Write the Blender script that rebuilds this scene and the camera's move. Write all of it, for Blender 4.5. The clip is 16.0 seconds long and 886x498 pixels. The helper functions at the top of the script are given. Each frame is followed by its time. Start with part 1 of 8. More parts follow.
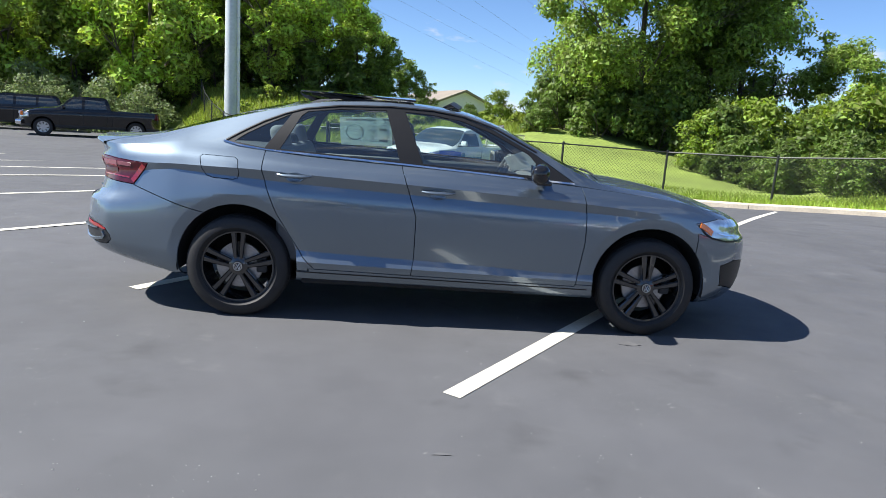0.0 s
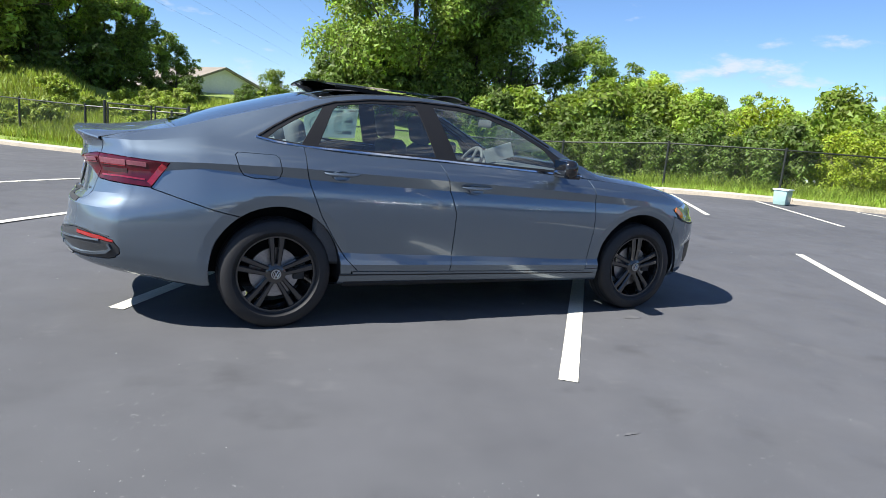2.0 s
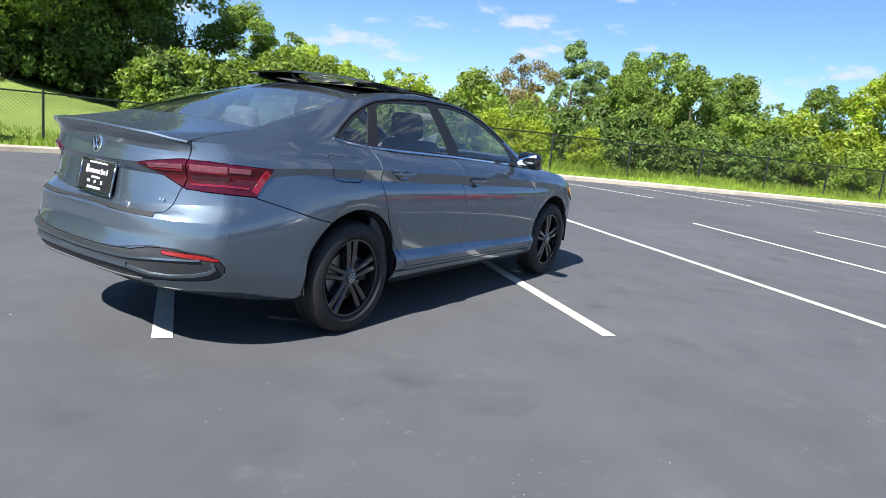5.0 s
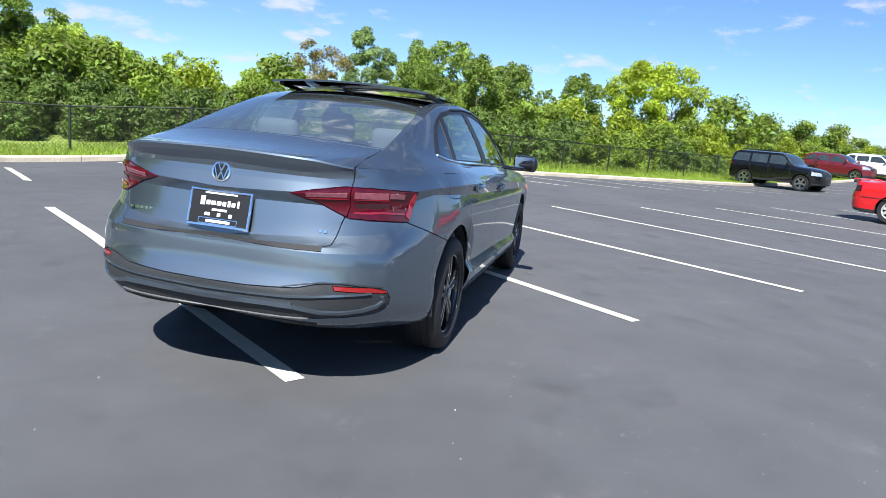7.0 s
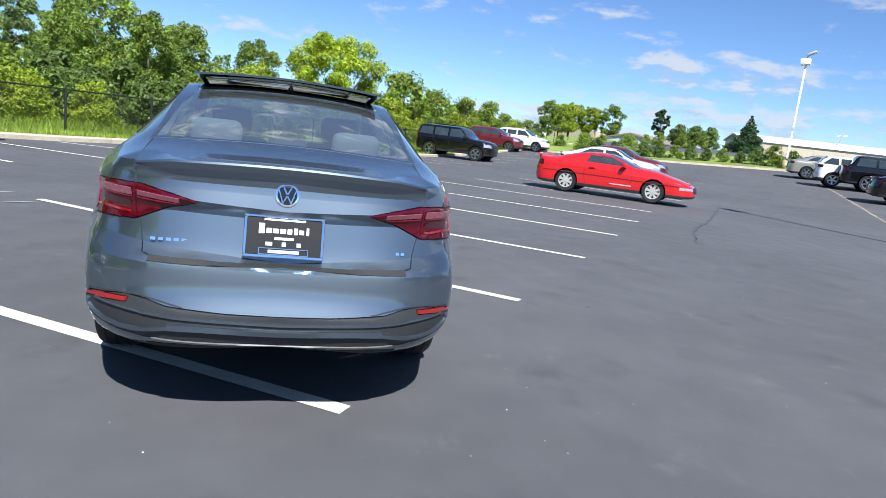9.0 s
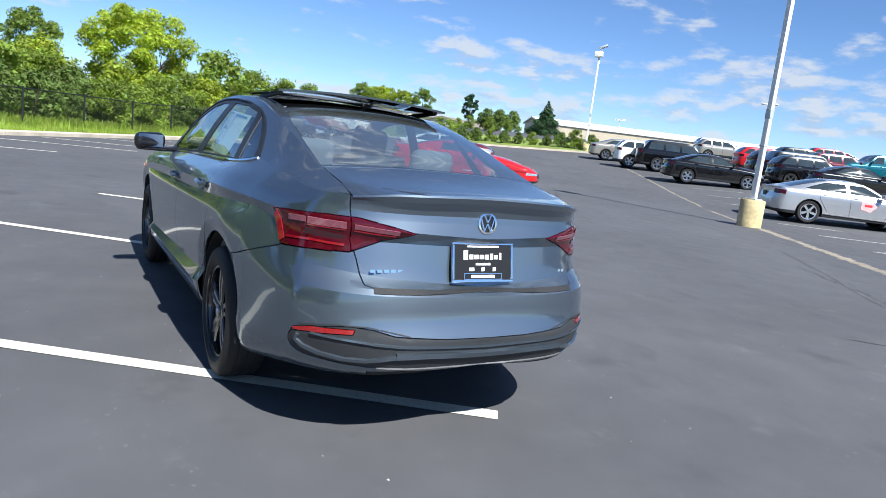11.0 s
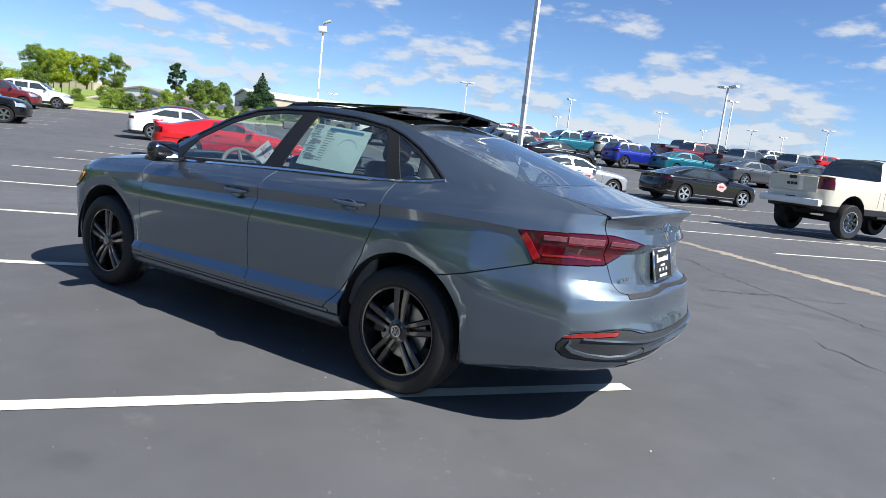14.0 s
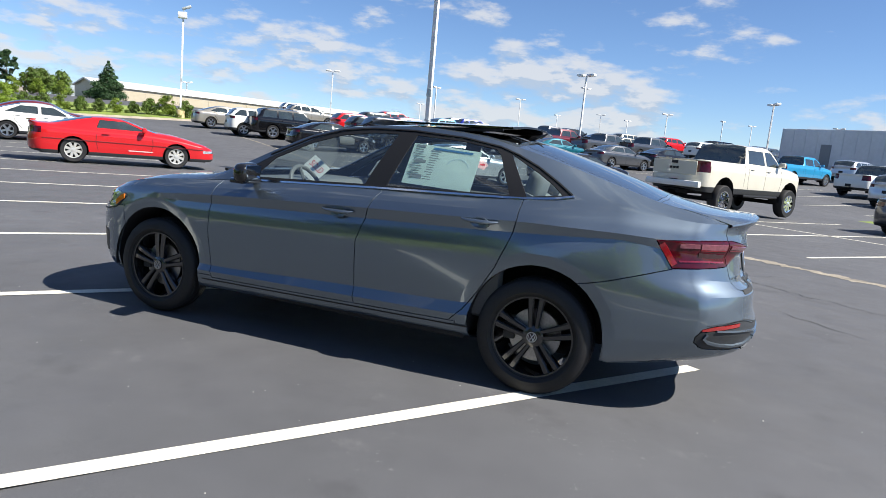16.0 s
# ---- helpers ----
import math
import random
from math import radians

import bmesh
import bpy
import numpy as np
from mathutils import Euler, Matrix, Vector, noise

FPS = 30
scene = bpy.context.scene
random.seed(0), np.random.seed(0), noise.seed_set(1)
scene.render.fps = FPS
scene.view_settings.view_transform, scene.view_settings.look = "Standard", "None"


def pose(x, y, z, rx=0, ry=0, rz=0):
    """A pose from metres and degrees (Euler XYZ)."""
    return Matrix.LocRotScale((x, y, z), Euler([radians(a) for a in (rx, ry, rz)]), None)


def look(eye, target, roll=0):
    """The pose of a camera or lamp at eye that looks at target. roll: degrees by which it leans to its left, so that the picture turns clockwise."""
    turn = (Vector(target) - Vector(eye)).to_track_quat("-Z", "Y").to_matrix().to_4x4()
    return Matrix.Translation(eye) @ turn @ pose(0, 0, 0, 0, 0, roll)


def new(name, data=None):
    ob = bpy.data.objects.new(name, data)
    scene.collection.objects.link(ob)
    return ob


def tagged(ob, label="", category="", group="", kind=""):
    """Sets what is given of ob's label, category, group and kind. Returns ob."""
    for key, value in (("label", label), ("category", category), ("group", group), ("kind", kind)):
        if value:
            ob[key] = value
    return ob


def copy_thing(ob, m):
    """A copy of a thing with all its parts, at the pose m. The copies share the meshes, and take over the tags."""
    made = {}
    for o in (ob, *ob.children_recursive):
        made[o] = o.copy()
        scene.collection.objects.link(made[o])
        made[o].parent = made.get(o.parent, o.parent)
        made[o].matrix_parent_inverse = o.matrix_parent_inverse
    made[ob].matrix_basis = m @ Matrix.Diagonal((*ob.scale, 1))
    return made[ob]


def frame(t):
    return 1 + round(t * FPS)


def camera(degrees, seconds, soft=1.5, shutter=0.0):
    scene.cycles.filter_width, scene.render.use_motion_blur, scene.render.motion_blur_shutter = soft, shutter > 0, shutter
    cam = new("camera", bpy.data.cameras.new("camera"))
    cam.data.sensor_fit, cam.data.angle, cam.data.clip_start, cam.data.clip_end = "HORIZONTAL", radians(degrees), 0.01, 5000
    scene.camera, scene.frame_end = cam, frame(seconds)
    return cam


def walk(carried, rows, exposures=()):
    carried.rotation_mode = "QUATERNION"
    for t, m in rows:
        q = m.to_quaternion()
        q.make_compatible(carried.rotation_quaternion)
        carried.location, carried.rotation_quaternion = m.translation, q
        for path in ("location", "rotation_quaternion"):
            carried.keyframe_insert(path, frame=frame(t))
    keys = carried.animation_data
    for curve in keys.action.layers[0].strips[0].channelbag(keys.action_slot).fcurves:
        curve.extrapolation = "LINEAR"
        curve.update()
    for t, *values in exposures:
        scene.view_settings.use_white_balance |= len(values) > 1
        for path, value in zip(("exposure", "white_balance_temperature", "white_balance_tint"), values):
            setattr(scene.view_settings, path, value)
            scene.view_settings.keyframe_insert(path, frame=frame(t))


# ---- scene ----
cam = camera(67.7, 16.0, soft=0.85)
PATH = [
    (0, (-0.323, -5.047, 1.332), (-0.188, -3.088, 0.952), 4.0),
    (0.5, (-0.746, -5.026, 1.271), (-0.463, -3.081, 0.899), 4.0),
    (1, (-1.161, -4.918, 1.282), (-0.697, -3.008, 0.911), 4.2),
    (1.5, (-1.669, -4.839, 1.311), (-0.987, -2.999, 0.925), 4.5),
    (2, (-2.089, -4.66, 1.291), (-1.246, -2.887, 0.912), 4.9),
    (2.5, (-2.561, -4.503, 1.29), (-1.62, -2.775, 0.931), 4.7),
    (3, (-2.992, -4.359, 1.264), (-1.944, -2.693, 0.908), 4.4),
    (3.5, (-3.367, -4.106, 1.245), (-2.145, -2.564, 0.886), 4.9),
    (4, (-3.737, -3.905, 1.257), (-2.321, -2.539, 0.904), 5.1),
    (4.2, (-3.846, -3.811, 1.245), (-2.362, -2.519, 0.888), 5.4),
    (6.3, (-4.762, -2.236, 1.295), (-2.936, -1.504, 0.934), 5.5),
    (6.5, (-4.857, -2.086, 1.279), (-3.002, -1.428, 0.924), 5.1),
    (7, (-4.977, -1.664, 1.244), (-3.063, -1.202, 0.895), 5.5),
    (7.5, (-5.057, -1.21, 1.263), (-3.106, -0.935, 0.918), 5.6),
    (8, (-5.131, -0.793, 1.283), (-3.162, -0.755, 0.938), 5.7),
    (8.5, (-5.065, -0.378, 1.274), (-3.109, -0.612, 0.932), 6.2),
    (9, (-5.035, 0.053, 1.285), (-3.13, -0.452, 0.945), 6.7),
    (9.2, (-5.044, 0.218, 1.305), (-3.157, -0.353, 0.967), 6.6),
    (11.3, (-4.546, 1.816, 1.308), (-2.937, 0.672, 0.989), 7.0),
    (11.5, (-4.491, 1.959, 1.306), (-2.939, 0.737, 0.994), 7.1),
    (12, (-4.365, 2.321, 1.309), (-2.922, 0.972, 0.999), 6.9),
    (12.5, (-4.092, 2.624, 1.309), (-2.72, 1.202, 1.003), 6.7),
    (13, (-3.843, 2.963, 1.309), (-2.538, 1.478, 1.009), 6.4),
    (13.5, (-3.578, 3.233, 1.292), (-2.351, 1.683, 0.989), 6.3),
    (14, (-3.276, 3.463, 1.28), (-2.196, 1.807, 0.973), 6.6),
    (14.5, (-3.0, 3.721, 1.304), (-2.034, 1.995, 1.003), 6.6),
    (15, (-2.687, 3.913, 1.29), (-1.789, 2.152, 0.985), 6.3),
    (15.5, (-2.383, 4.124, 1.302), (-1.568, 2.322, 1.0), 5.9),
    (16, (-2.128, 4.338, 1.315), (-1.412, 2.495, 1.012), 5.3),
]
walk(cam, [(t, look(eye, target, roll)) for t, eye, target, roll in PATH], [(0.0, 1.16, 6300, 10), (7.0, 1.14, 6150, 9), (7.5, 1.10, 6130, 9), (8.0, 0.98, 6100, 9), (9.0, 0.96, 6030, 9), (12.5, 0.97, 6100, 9), (16.0, 0.98, 6500, 10)])

# ---- world, sun ----
SUN_DIR = Vector((-0.925, -0.03, 1.03)).normalized()
world = bpy.data.worlds.new("sky")
scene.world = world
world.use_nodes = True
wn, wl = world.node_tree.nodes, world.node_tree.links
wn.clear()


def wnode(kind, **inputs):
    n = wn.new(kind)
    for k, v in inputs.items():
        n.inputs[k.replace("_", " ")].default_value = v
    return n


sky = wnode("ShaderNodeTexSky")
sky.sky_type = "NISHITA"
sky.sun_disc = False
sky.sun_elevation = math.asin(SUN_DIR.z)
sky.sun_rotation = math.atan2(SUN_DIR.x, SUN_DIR.y)
sky.altitude = 1700
sky.air_density, sky.dust_density, sky.ozone_density = 1.0, 0.1, 3.5
# clouds: fair-weather cumulus, thick low over the open side, rare elsewhere
def wmath(op, a, b=None, c=None):
    n = wn.new("ShaderNodeMath")
    n.operation = op
    for i, v in enumerate((a, b, c)):
        if v is None:
            continue
        if isinstance(v, (int, float)):
            n.inputs[i].default_value = v
        else:
            wl.new(v, n.inputs[i])
    return n.outputs[0]


def wrange(src, a, b, lo, hi, smooth=False):
    n = wn.new("ShaderNodeMapRange")
    n.interpolation_type = "SMOOTHSTEP" if smooth else "LINEAR"
    for k, v in (("From Min", a), ("From Max", b), ("To Min", lo), ("To Max", hi)):
        n.inputs[k].default_value = v
    wl.new(src, n.inputs["Value"])
    return n.outputs[0]


geo = wnode("ShaderNodeTexCoord")
sep = wn.new("ShaderNodeSeparateXYZ")
wl.new(geo.outputs["Generated"], sep.inputs[0])
vec = wn.new("ShaderNodeCombineXYZ")
wl.new(sep.outputs["X"], vec.inputs["X"]); wl.new(sep.outputs["Y"], vec.inputs["Y"])
wl.new(wmath("MULTIPLY", sep.outputs["Z"], 2.9), vec.inputs["Z"])
dirn = wn.new("ShaderNodeVectorMath"); dirn.operation = "DOT_PRODUCT"; dirn.inputs[1].default_value = (0.42, -0.90, 0.0)
wl.new(geo.outputs["Generated"], dirn.inputs[0])
open_side = wrange(dirn.outputs["Value"], -0.3, 0.85, -0.075, 0.004)
low = wmath("ADD", wrange(sep.outputs["Z"], 0.09, 0.28, 0.022, -0.09, True), wrange(sep.outputs["Z"], 0.34, 0.56, 0.0, 0.105, True))


def cloud_cover(lift):
    """Cumulus cover in a direction, or a little above it."""
    up = wn.new("ShaderNodeVectorMath"); up.operation = "ADD"; up.inputs[1].default_value = (0, 0, lift)
    wl.new(vec.outputs[0], up.inputs[0])
    heap = wnode("ShaderNodeTexNoise", Scale=5.6, Detail=2.0, Roughness=0.5)
    puff = wnode("ShaderNodeTexNoise", Scale=17.0, Detail=8.0, Roughness=0.56)
    for n in (heap, puff):
        wl.new(up.outputs[0], n.inputs["Vector"])
    body_n = wmath("ADD", wmath("MULTIPLY", heap.outputs["Fac"], 0.52), wmath("MULTIPLY", puff.outputs["Fac"], 0.48))
    return wmath("ADD", wmath("ADD", body_n, open_side), low)


cov = cloud_cover(0.0)
mask = wmath("MULTIPLY", wrange(cov, 0.490, 0.615, 0.0, 1.0, True), 0.84)
lit = wmath("SUBTRACT", cov, cloud_cover(0.045))
ccol = wn.new("ShaderNodeValToRGB")
ccol.color_ramp.elements[0].position, ccol.color_ramp.elements[0].color = 0.30, (3.9, 4.6, 5.6, 1)
ccol.color_ramp.elements[1].position, ccol.color_ramp.elements[1].color = 0.70, (5.8, 5.95, 6.2, 1)
wl.new(wrange(lit, -0.06, 0.06, 0.0, 1.0), ccol.inputs["Fac"])
cmix = wn.new("ShaderNodeMix"); cmix.data_type = "RGBA"
wl.new(mask, cmix.inputs["Factor"])
tone = wn.new("ShaderNodeMix"); tone.data_type, tone.blend_type = "RGBA", "MULTIPLY"
tone.inputs["Factor"].default_value, tone.inputs["B"].default_value = 1.0, (0.85, 0.945, 1.08, 1)
wl.new(sky.outputs[0], tone.inputs["A"])
wl.new(tone.outputs["Result"], cmix.inputs["A"]); wl.new(ccol.outputs[0], cmix.inputs["B"])
bg = wnode("ShaderNodeBackground", Strength=0.067)
wl.new(cmix.outputs["Result"], bg.inputs["Color"])
wl.new(bg.outputs[0], wn.new("ShaderNodeOutputWorld").inputs[0])

lamp = bpy.data.lights.new("sun", "SUN")
lamp.energy, lamp.angle, lamp.color = 5.0, radians(0.53), (1.0, 0.955, 0.88)
sun = new("sun", lamp)
sun.matrix_world = look(SUN_DIR * 50, (0, 0, 0))

# ---- materials ----


def mat(name, color=(0.5, 0.5, 0.5), rough=0.5, metal=0.0, grain=0.0, scale=40.0, bump=0.0, coat=0.0, big=0.0, bigscale=2.0,
        emit=None, spec=0.5, vary=0.0, coatrough=0.03):
    """Principled surface with colour grain at two scales, fine relief and, for repeats, a shade of its own."""
    m = bpy.data.materials.new(name)
    m.use_nodes = True
    nt = m.node_tree
    p = nt.nodes["Principled BSDF"]
    p.inputs["Base Color"].default_value = (*color, 1)
    p.inputs["Roughness"].default_value = rough
    p.inputs["Metallic"].default_value = metal
    p.inputs["Coat Weight"].default_value = coat
    p.inputs["Coat Roughness"].default_value = coatrough
    p.inputs["Specular IOR Level"].default_value = spec
    if emit:
        p.inputs["Emission Color"].default_value = (*emit[0], 1)
        p.inputs["Emission Strength"].default_value = emit[1]
    tc = nt.nodes.new("ShaderNodeTexCoord")
    if grain or big or bump or vary:
        last = None
        value = nt.nodes.new("ShaderNodeHueSaturation")
        value.inputs["Color"].default_value = (*color, 1)
        total = None
        for amount, sc, det in ((grain, scale, 5), (big, bigscale, 3)):
            if amount:
                nz = nt.nodes.new("ShaderNodeTexNoise")
                nz.inputs["Scale"].default_value, nz.inputs["Detail"].default_value = sc, det
                nt.links.new(tc.outputs["Object"], nz.inputs["Vector"])
                mr = nt.nodes.new("ShaderNodeMapRange")
                mr.inputs["From Min"].default_value, mr.inputs["From Max"].default_value = 0.25, 0.75
                mr.inputs["To Min"].default_value, mr.inputs["To Max"].default_value = 1 - amount, 1 + amount
                nt.links.new(nz.outputs["Fac"], mr.inputs["Value"])
                if total is None:
                    total = mr.outputs[0]
                else:
                    mu = nt.nodes.new("ShaderNodeMath"); mu.operation = "MULTIPLY"
                    nt.links.new(total, mu.inputs[0]); nt.links.new(mr.outputs[0], mu.inputs[1])
                    total = mu.outputs[0]
        if vary:
            oi = nt.nodes.new("ShaderNodeObjectInfo")
            mr = nt.nodes.new("ShaderNodeMapRange")
            mr.inputs["To Min"].default_value, mr.inputs["To Max"].default_value = 1 - vary, 1 + vary
            nt.links.new(oi.outputs["Random"], mr.inputs["Value"])
            if total is None:
                total = mr.outputs[0]
            else:
                mu = nt.nodes.new("ShaderNodeMath"); mu.operation = "MULTIPLY"
                nt.links.new(total, mu.inputs[0]); nt.links.new(mr.outputs[0], mu.inputs[1])
                total = mu.outputs[0]
        if total is not None:
            nt.links.new(total, value.inputs["Value"])
            nt.links.new(value.outputs[0], p.inputs["Base Color"])
        if bump:
            nz = nt.nodes.new("ShaderNodeTexNoise")
            nz.inputs["Scale"].default_value, nz.inputs["Detail"].default_value = scale * 1.5, 4
            nt.links.new(tc.outputs["Object"], nz.inputs["Vector"])
            bp = nt.nodes.new("ShaderNodeBump")
            bp.inputs["Strength"].default_value, bp.inputs["Distance"].default_value = bump, 0.01
            nt.links.new(nz.outputs["Fac"], bp.inputs["Height"])
            nt.links.new(bp.outputs[0], p.inputs["Normal"])
    return m


def glass_mat(name, tint, gloss=1.0, haze=0.0):
    """Thin tinted pane: clear through, with a mirror gloss that grows towards grazing."""
    m = bpy.data.materials.new(name)
    m.use_nodes = True
    nt = m.node_tree
    nt.nodes.remove(nt.nodes["Principled BSDF"])
    tr, gl = nt.nodes.new("ShaderNodeBsdfTransparent"), nt.nodes.new("ShaderNodeBsdfGlossy")
    tr.inputs["Color"].default_value = (*tint, 1)
    gl.inputs["Roughness"].default_value = 0.01
    lw, mx = nt.nodes.new("ShaderNodeLayerWeight"), nt.nodes.new("ShaderNodeMixShader")
    lw.inputs["Blend"].default_value = 0.5
    pw, ad = nt.nodes.new("ShaderNodeMath"), nt.nodes.new("ShaderNodeMath")
    pw.operation, ad.operation = "POWER", "MULTIPLY_ADD"
    pw.inputs[1].default_value = 4.2
    ad.inputs[1].default_value, ad.inputs[2].default_value = 0.90, 0.07 * gloss
    nt.links.new(lw.outputs["Facing"], pw.inputs[0]); nt.links.new(pw.outputs[0], ad.inputs[0])
    nt.links.new(ad.outputs[0], mx.inputs[0])
    # Pale diffuse share put in as haze, which lifts the pane's brightness.
    df, dm = nt.nodes.new("ShaderNodeBsdfDiffuse"), nt.nodes.new("ShaderNodeMixShader")
    df.inputs["Color"].default_value = (0.55, 0.62, 0.62, 1)
    dm.inputs[0].default_value = haze
    nt.links.new(tr.outputs[0], dm.inputs[1]); nt.links.new(df.outputs[0], dm.inputs[2])
    nt.links.new(dm.outputs[0], mx.inputs[1]); nt.links.new(gl.outputs[0], mx.inputs[2])
    nt.links.new(mx.outputs[0], nt.nodes["Material Output"].inputs[0])
    return m


def paint(name, color, metal=0.0, rough=0.35):
    """Car paint: base under a clear coat, with the finest flake."""
    return mat(name, color, rough, metal, grain=0.05, scale=900.0, coat=1.0, big=0.03, bigscale=3.0, spec=0.5 if metal else 0.15, coatrough=0.015)


def flake_paint(name, color, flake, share):
    """Metallic paint: a tight metal lobe under clear coat with a broader lobe of flakes."""
    m = paint(name, color, 1.0, 0.17)
    nt = m.node_tree
    p = nt.nodes["Principled BSDF"]
    p.inputs["Coat IOR"].default_value = 1.66
    p.inputs["Specular Tint"].default_value = (0.55, 0.57, 0.60, 1)
    g, mx = nt.nodes.new("ShaderNodeBsdfGlossy"), nt.nodes.new("ShaderNodeMixShader")
    g.inputs["Color"].default_value = (*flake, 1)
    g.inputs["Roughness"].default_value = 0.58
    mx.inputs[0].default_value = share
    nt.links.new(p.outputs[0], mx.inputs[1]); nt.links.new(g.outputs[0], mx.inputs[2])
    nt.links.new(mx.outputs[0], nt.nodes["Material Output"].inputs[0])
    return m


GREY_PAINT = flake_paint("platinum_grey_paint", (0.094, 0.120, 0.150), (0.48, 0.585, 0.69), 0.17)
BLACK_GLOSS = mat("gloss_black", (0.010, 0.010, 0.011), 0.14, coat=0.2, grain=0.1, scale=30)
BLACK_TRIM = mat("satin_black_trim", (0.014, 0.014, 0.015), 0.42, grain=0.15, scale=300, bump=0.05, spec=0.3)
DARK_PLASTIC = mat("dark_textured_plastic", (0.030, 0.032, 0.035), 0.48, grain=0.2, scale=500, bump=0.15, spec=0.3)
UNDER = mat("underbody", (0.010, 0.010, 0.011), 0.9, grain=0.3, scale=10)
RUBBER = mat("tyre_rubber", (0.010, 0.010, 0.011), 0.65, grain=0.2, scale=60, bump=0.08, big=0.2, bigscale=6)
CHROME = mat("chrome", (0.80, 0.81, 0.83), 0.10, 1.0, grain=0.04, scale=20)
SATIN_ALU = mat("satin_aluminium", (0.55, 0.56, 0.58), 0.28, 1.0, grain=0.06, scale=60)
STEEL = mat("brake_steel", (0.30, 0.30, 0.31), 0.35, 1.0, grain=0.2, scale=80)
WHEEL_BLACK = mat("black_wheel_lacquer", (0.014, 0.014, 0.015), 0.22, coat=1.0, grain=0.1, scale=40)
RED_LENS = mat("red_lamp_lens", (0.062, 0.0015, 0.007), 0.07, coat=0.15, grain=0.35, scale=25, spec=0.45)
DARK_RED_LENS = mat("dark_red_lamp_lens", (0.030, 0.001, 0.004), 0.06, coat=1.0, grain=0.2, scale=25, spec=0.7)
PINK_LENS = mat("clear_red_lamp_lens", (0.21, 0.060, 0.080), 0.10, coat=1.0, grain=0.25, scale=60)
ORANGE_LENS = mat("amber_lens", (0.85, 0.20, 0.02), 0.08, coat=1.0, grain=0.2, scale=60)
CLEAR_LAMP = mat("clear_lamp", (0.55, 0.58, 0.62), 0.08, 0.6, coat=1.0, grain=0.4, scale=18)
WHITE_LETTER = mat("white_print", (0.78, 0.78, 0.77), 0.5, grain=0.03, scale=50)
BLUE_PRINT = mat("blue_print", (0.05, 0.16, 0.32), 0.5, grain=0.05, scale=50)
GREY_PRINT = mat("grey_print", (0.20, 0.22, 0.23), 0.5, grain=0.05, scale=50)
PAPER = mat("window_sticker_paper", (0.80, 0.90, 0.86), 0.6, grain=0.03, scale=20)


def see_light(m, share=0.5):
    """Let light through a thin sheet."""
    nt = m.node_tree
    tr, mx = nt.nodes.new("ShaderNodeBsdfTranslucent"), nt.nodes.new("ShaderNodeMixShader")
    tr.inputs["Color"].default_value = nt.nodes["Principled BSDF"].inputs["Base Color"].default_value
    mx.inputs[0].default_value = share
    nt.links.new(nt.nodes["Principled BSDF"].outputs[0], mx.inputs[1]); nt.links.new(tr.outputs[0], mx.inputs[2])
    nt.links.new(mx.outputs[0], nt.nodes["Material Output"].inputs[0])


see_light(PAPER)
SEAT_GREY = mat("grey_seat_cloth", (0.26, 0.265, 0.27), 0.8, grain=0.12, scale=200, bump=0.1)
SEAT_BLACK = mat("black_seat_cloth", (0.05, 0.052, 0.056), 0.7, grain=0.2, scale=200, bump=0.1)
CABIN = mat("cabin_plastic", (0.11, 0.113, 0.115), 0.6, grain=0.15, scale=100)
GLASS_SIDE = glass_mat("side_glass", (0.84, 0.94, 0.92), 2.0, 0.012)
GLASS_REAR = glass_mat("rear_glass", (0.80, 0.92, 0.94), 5.0, 0.11)
GLASS_FRONT = glass_mat("windscreen_glass", (0.86, 0.92, 0.90), 1.0)
GLASS_FAR = mat("dark_car_glass", (0.030, 0.040, 0.040), 0.04, coat=0.8, spec=0.9, grain=0.3, scale=2)
ROOF_GLASS = mat("roof_glass", (0.008, 0.009, 0.010), 0.04, coat=1.0, spec=0.8, grain=0.2, scale=3)


# ---- mesh helpers ----
def part(name, bm, material, parent=None, label="", smooth=True, angle=40):
    me = bpy.data.meshes.new(name)
    bm.normal_update()
    bm.to_mesh(me)
    bm.free()
    mats = material if isinstance(material, (list, tuple)) else [material]
    for m in mats:
        me.materials.append(m)
    if smooth:
        me.shade_smooth()
        if angle < 180:
            me.set_sharp_from_angle(angle=radians(angle))
    ob = new(name, me)
    if parent is not None:
        ob.parent = parent
    if label:
        ob["label"] = label
    return ob


def thing(name, m=None, label="", category="", group="", kind=""):
    ob = new(name)
    ob.empty_display_size = 0.2
    if m is not None:
        ob.matrix_basis = m
    return tagged(ob, label, category, group, kind)


def box(bm, size, m=None, bevel=0.0, seg=1, mi=0):
    """A box, bevelled if asked, of the given size about its own centre, placed by m."""
    mm = (m or Matrix.Identity(4)) @ Matrix.Diagonal((*size, 1))
    r = bmesh.ops.create_cube(bm, size=1.0, matrix=mm)
    vs = r["verts"]
    fs = {f for v in vs for f in v.link_faces}
    for f in fs:
        f.material_index = mi
    if bevel:
        es = {e for v in vs for e in v.link_edges}
        out = bmesh.ops.bevel(bm, geom=list(es), offset=bevel, segments=seg, affect="EDGES", profile=0.5)
        for f in out["faces"]:
            f.material_index = mi
    return vs


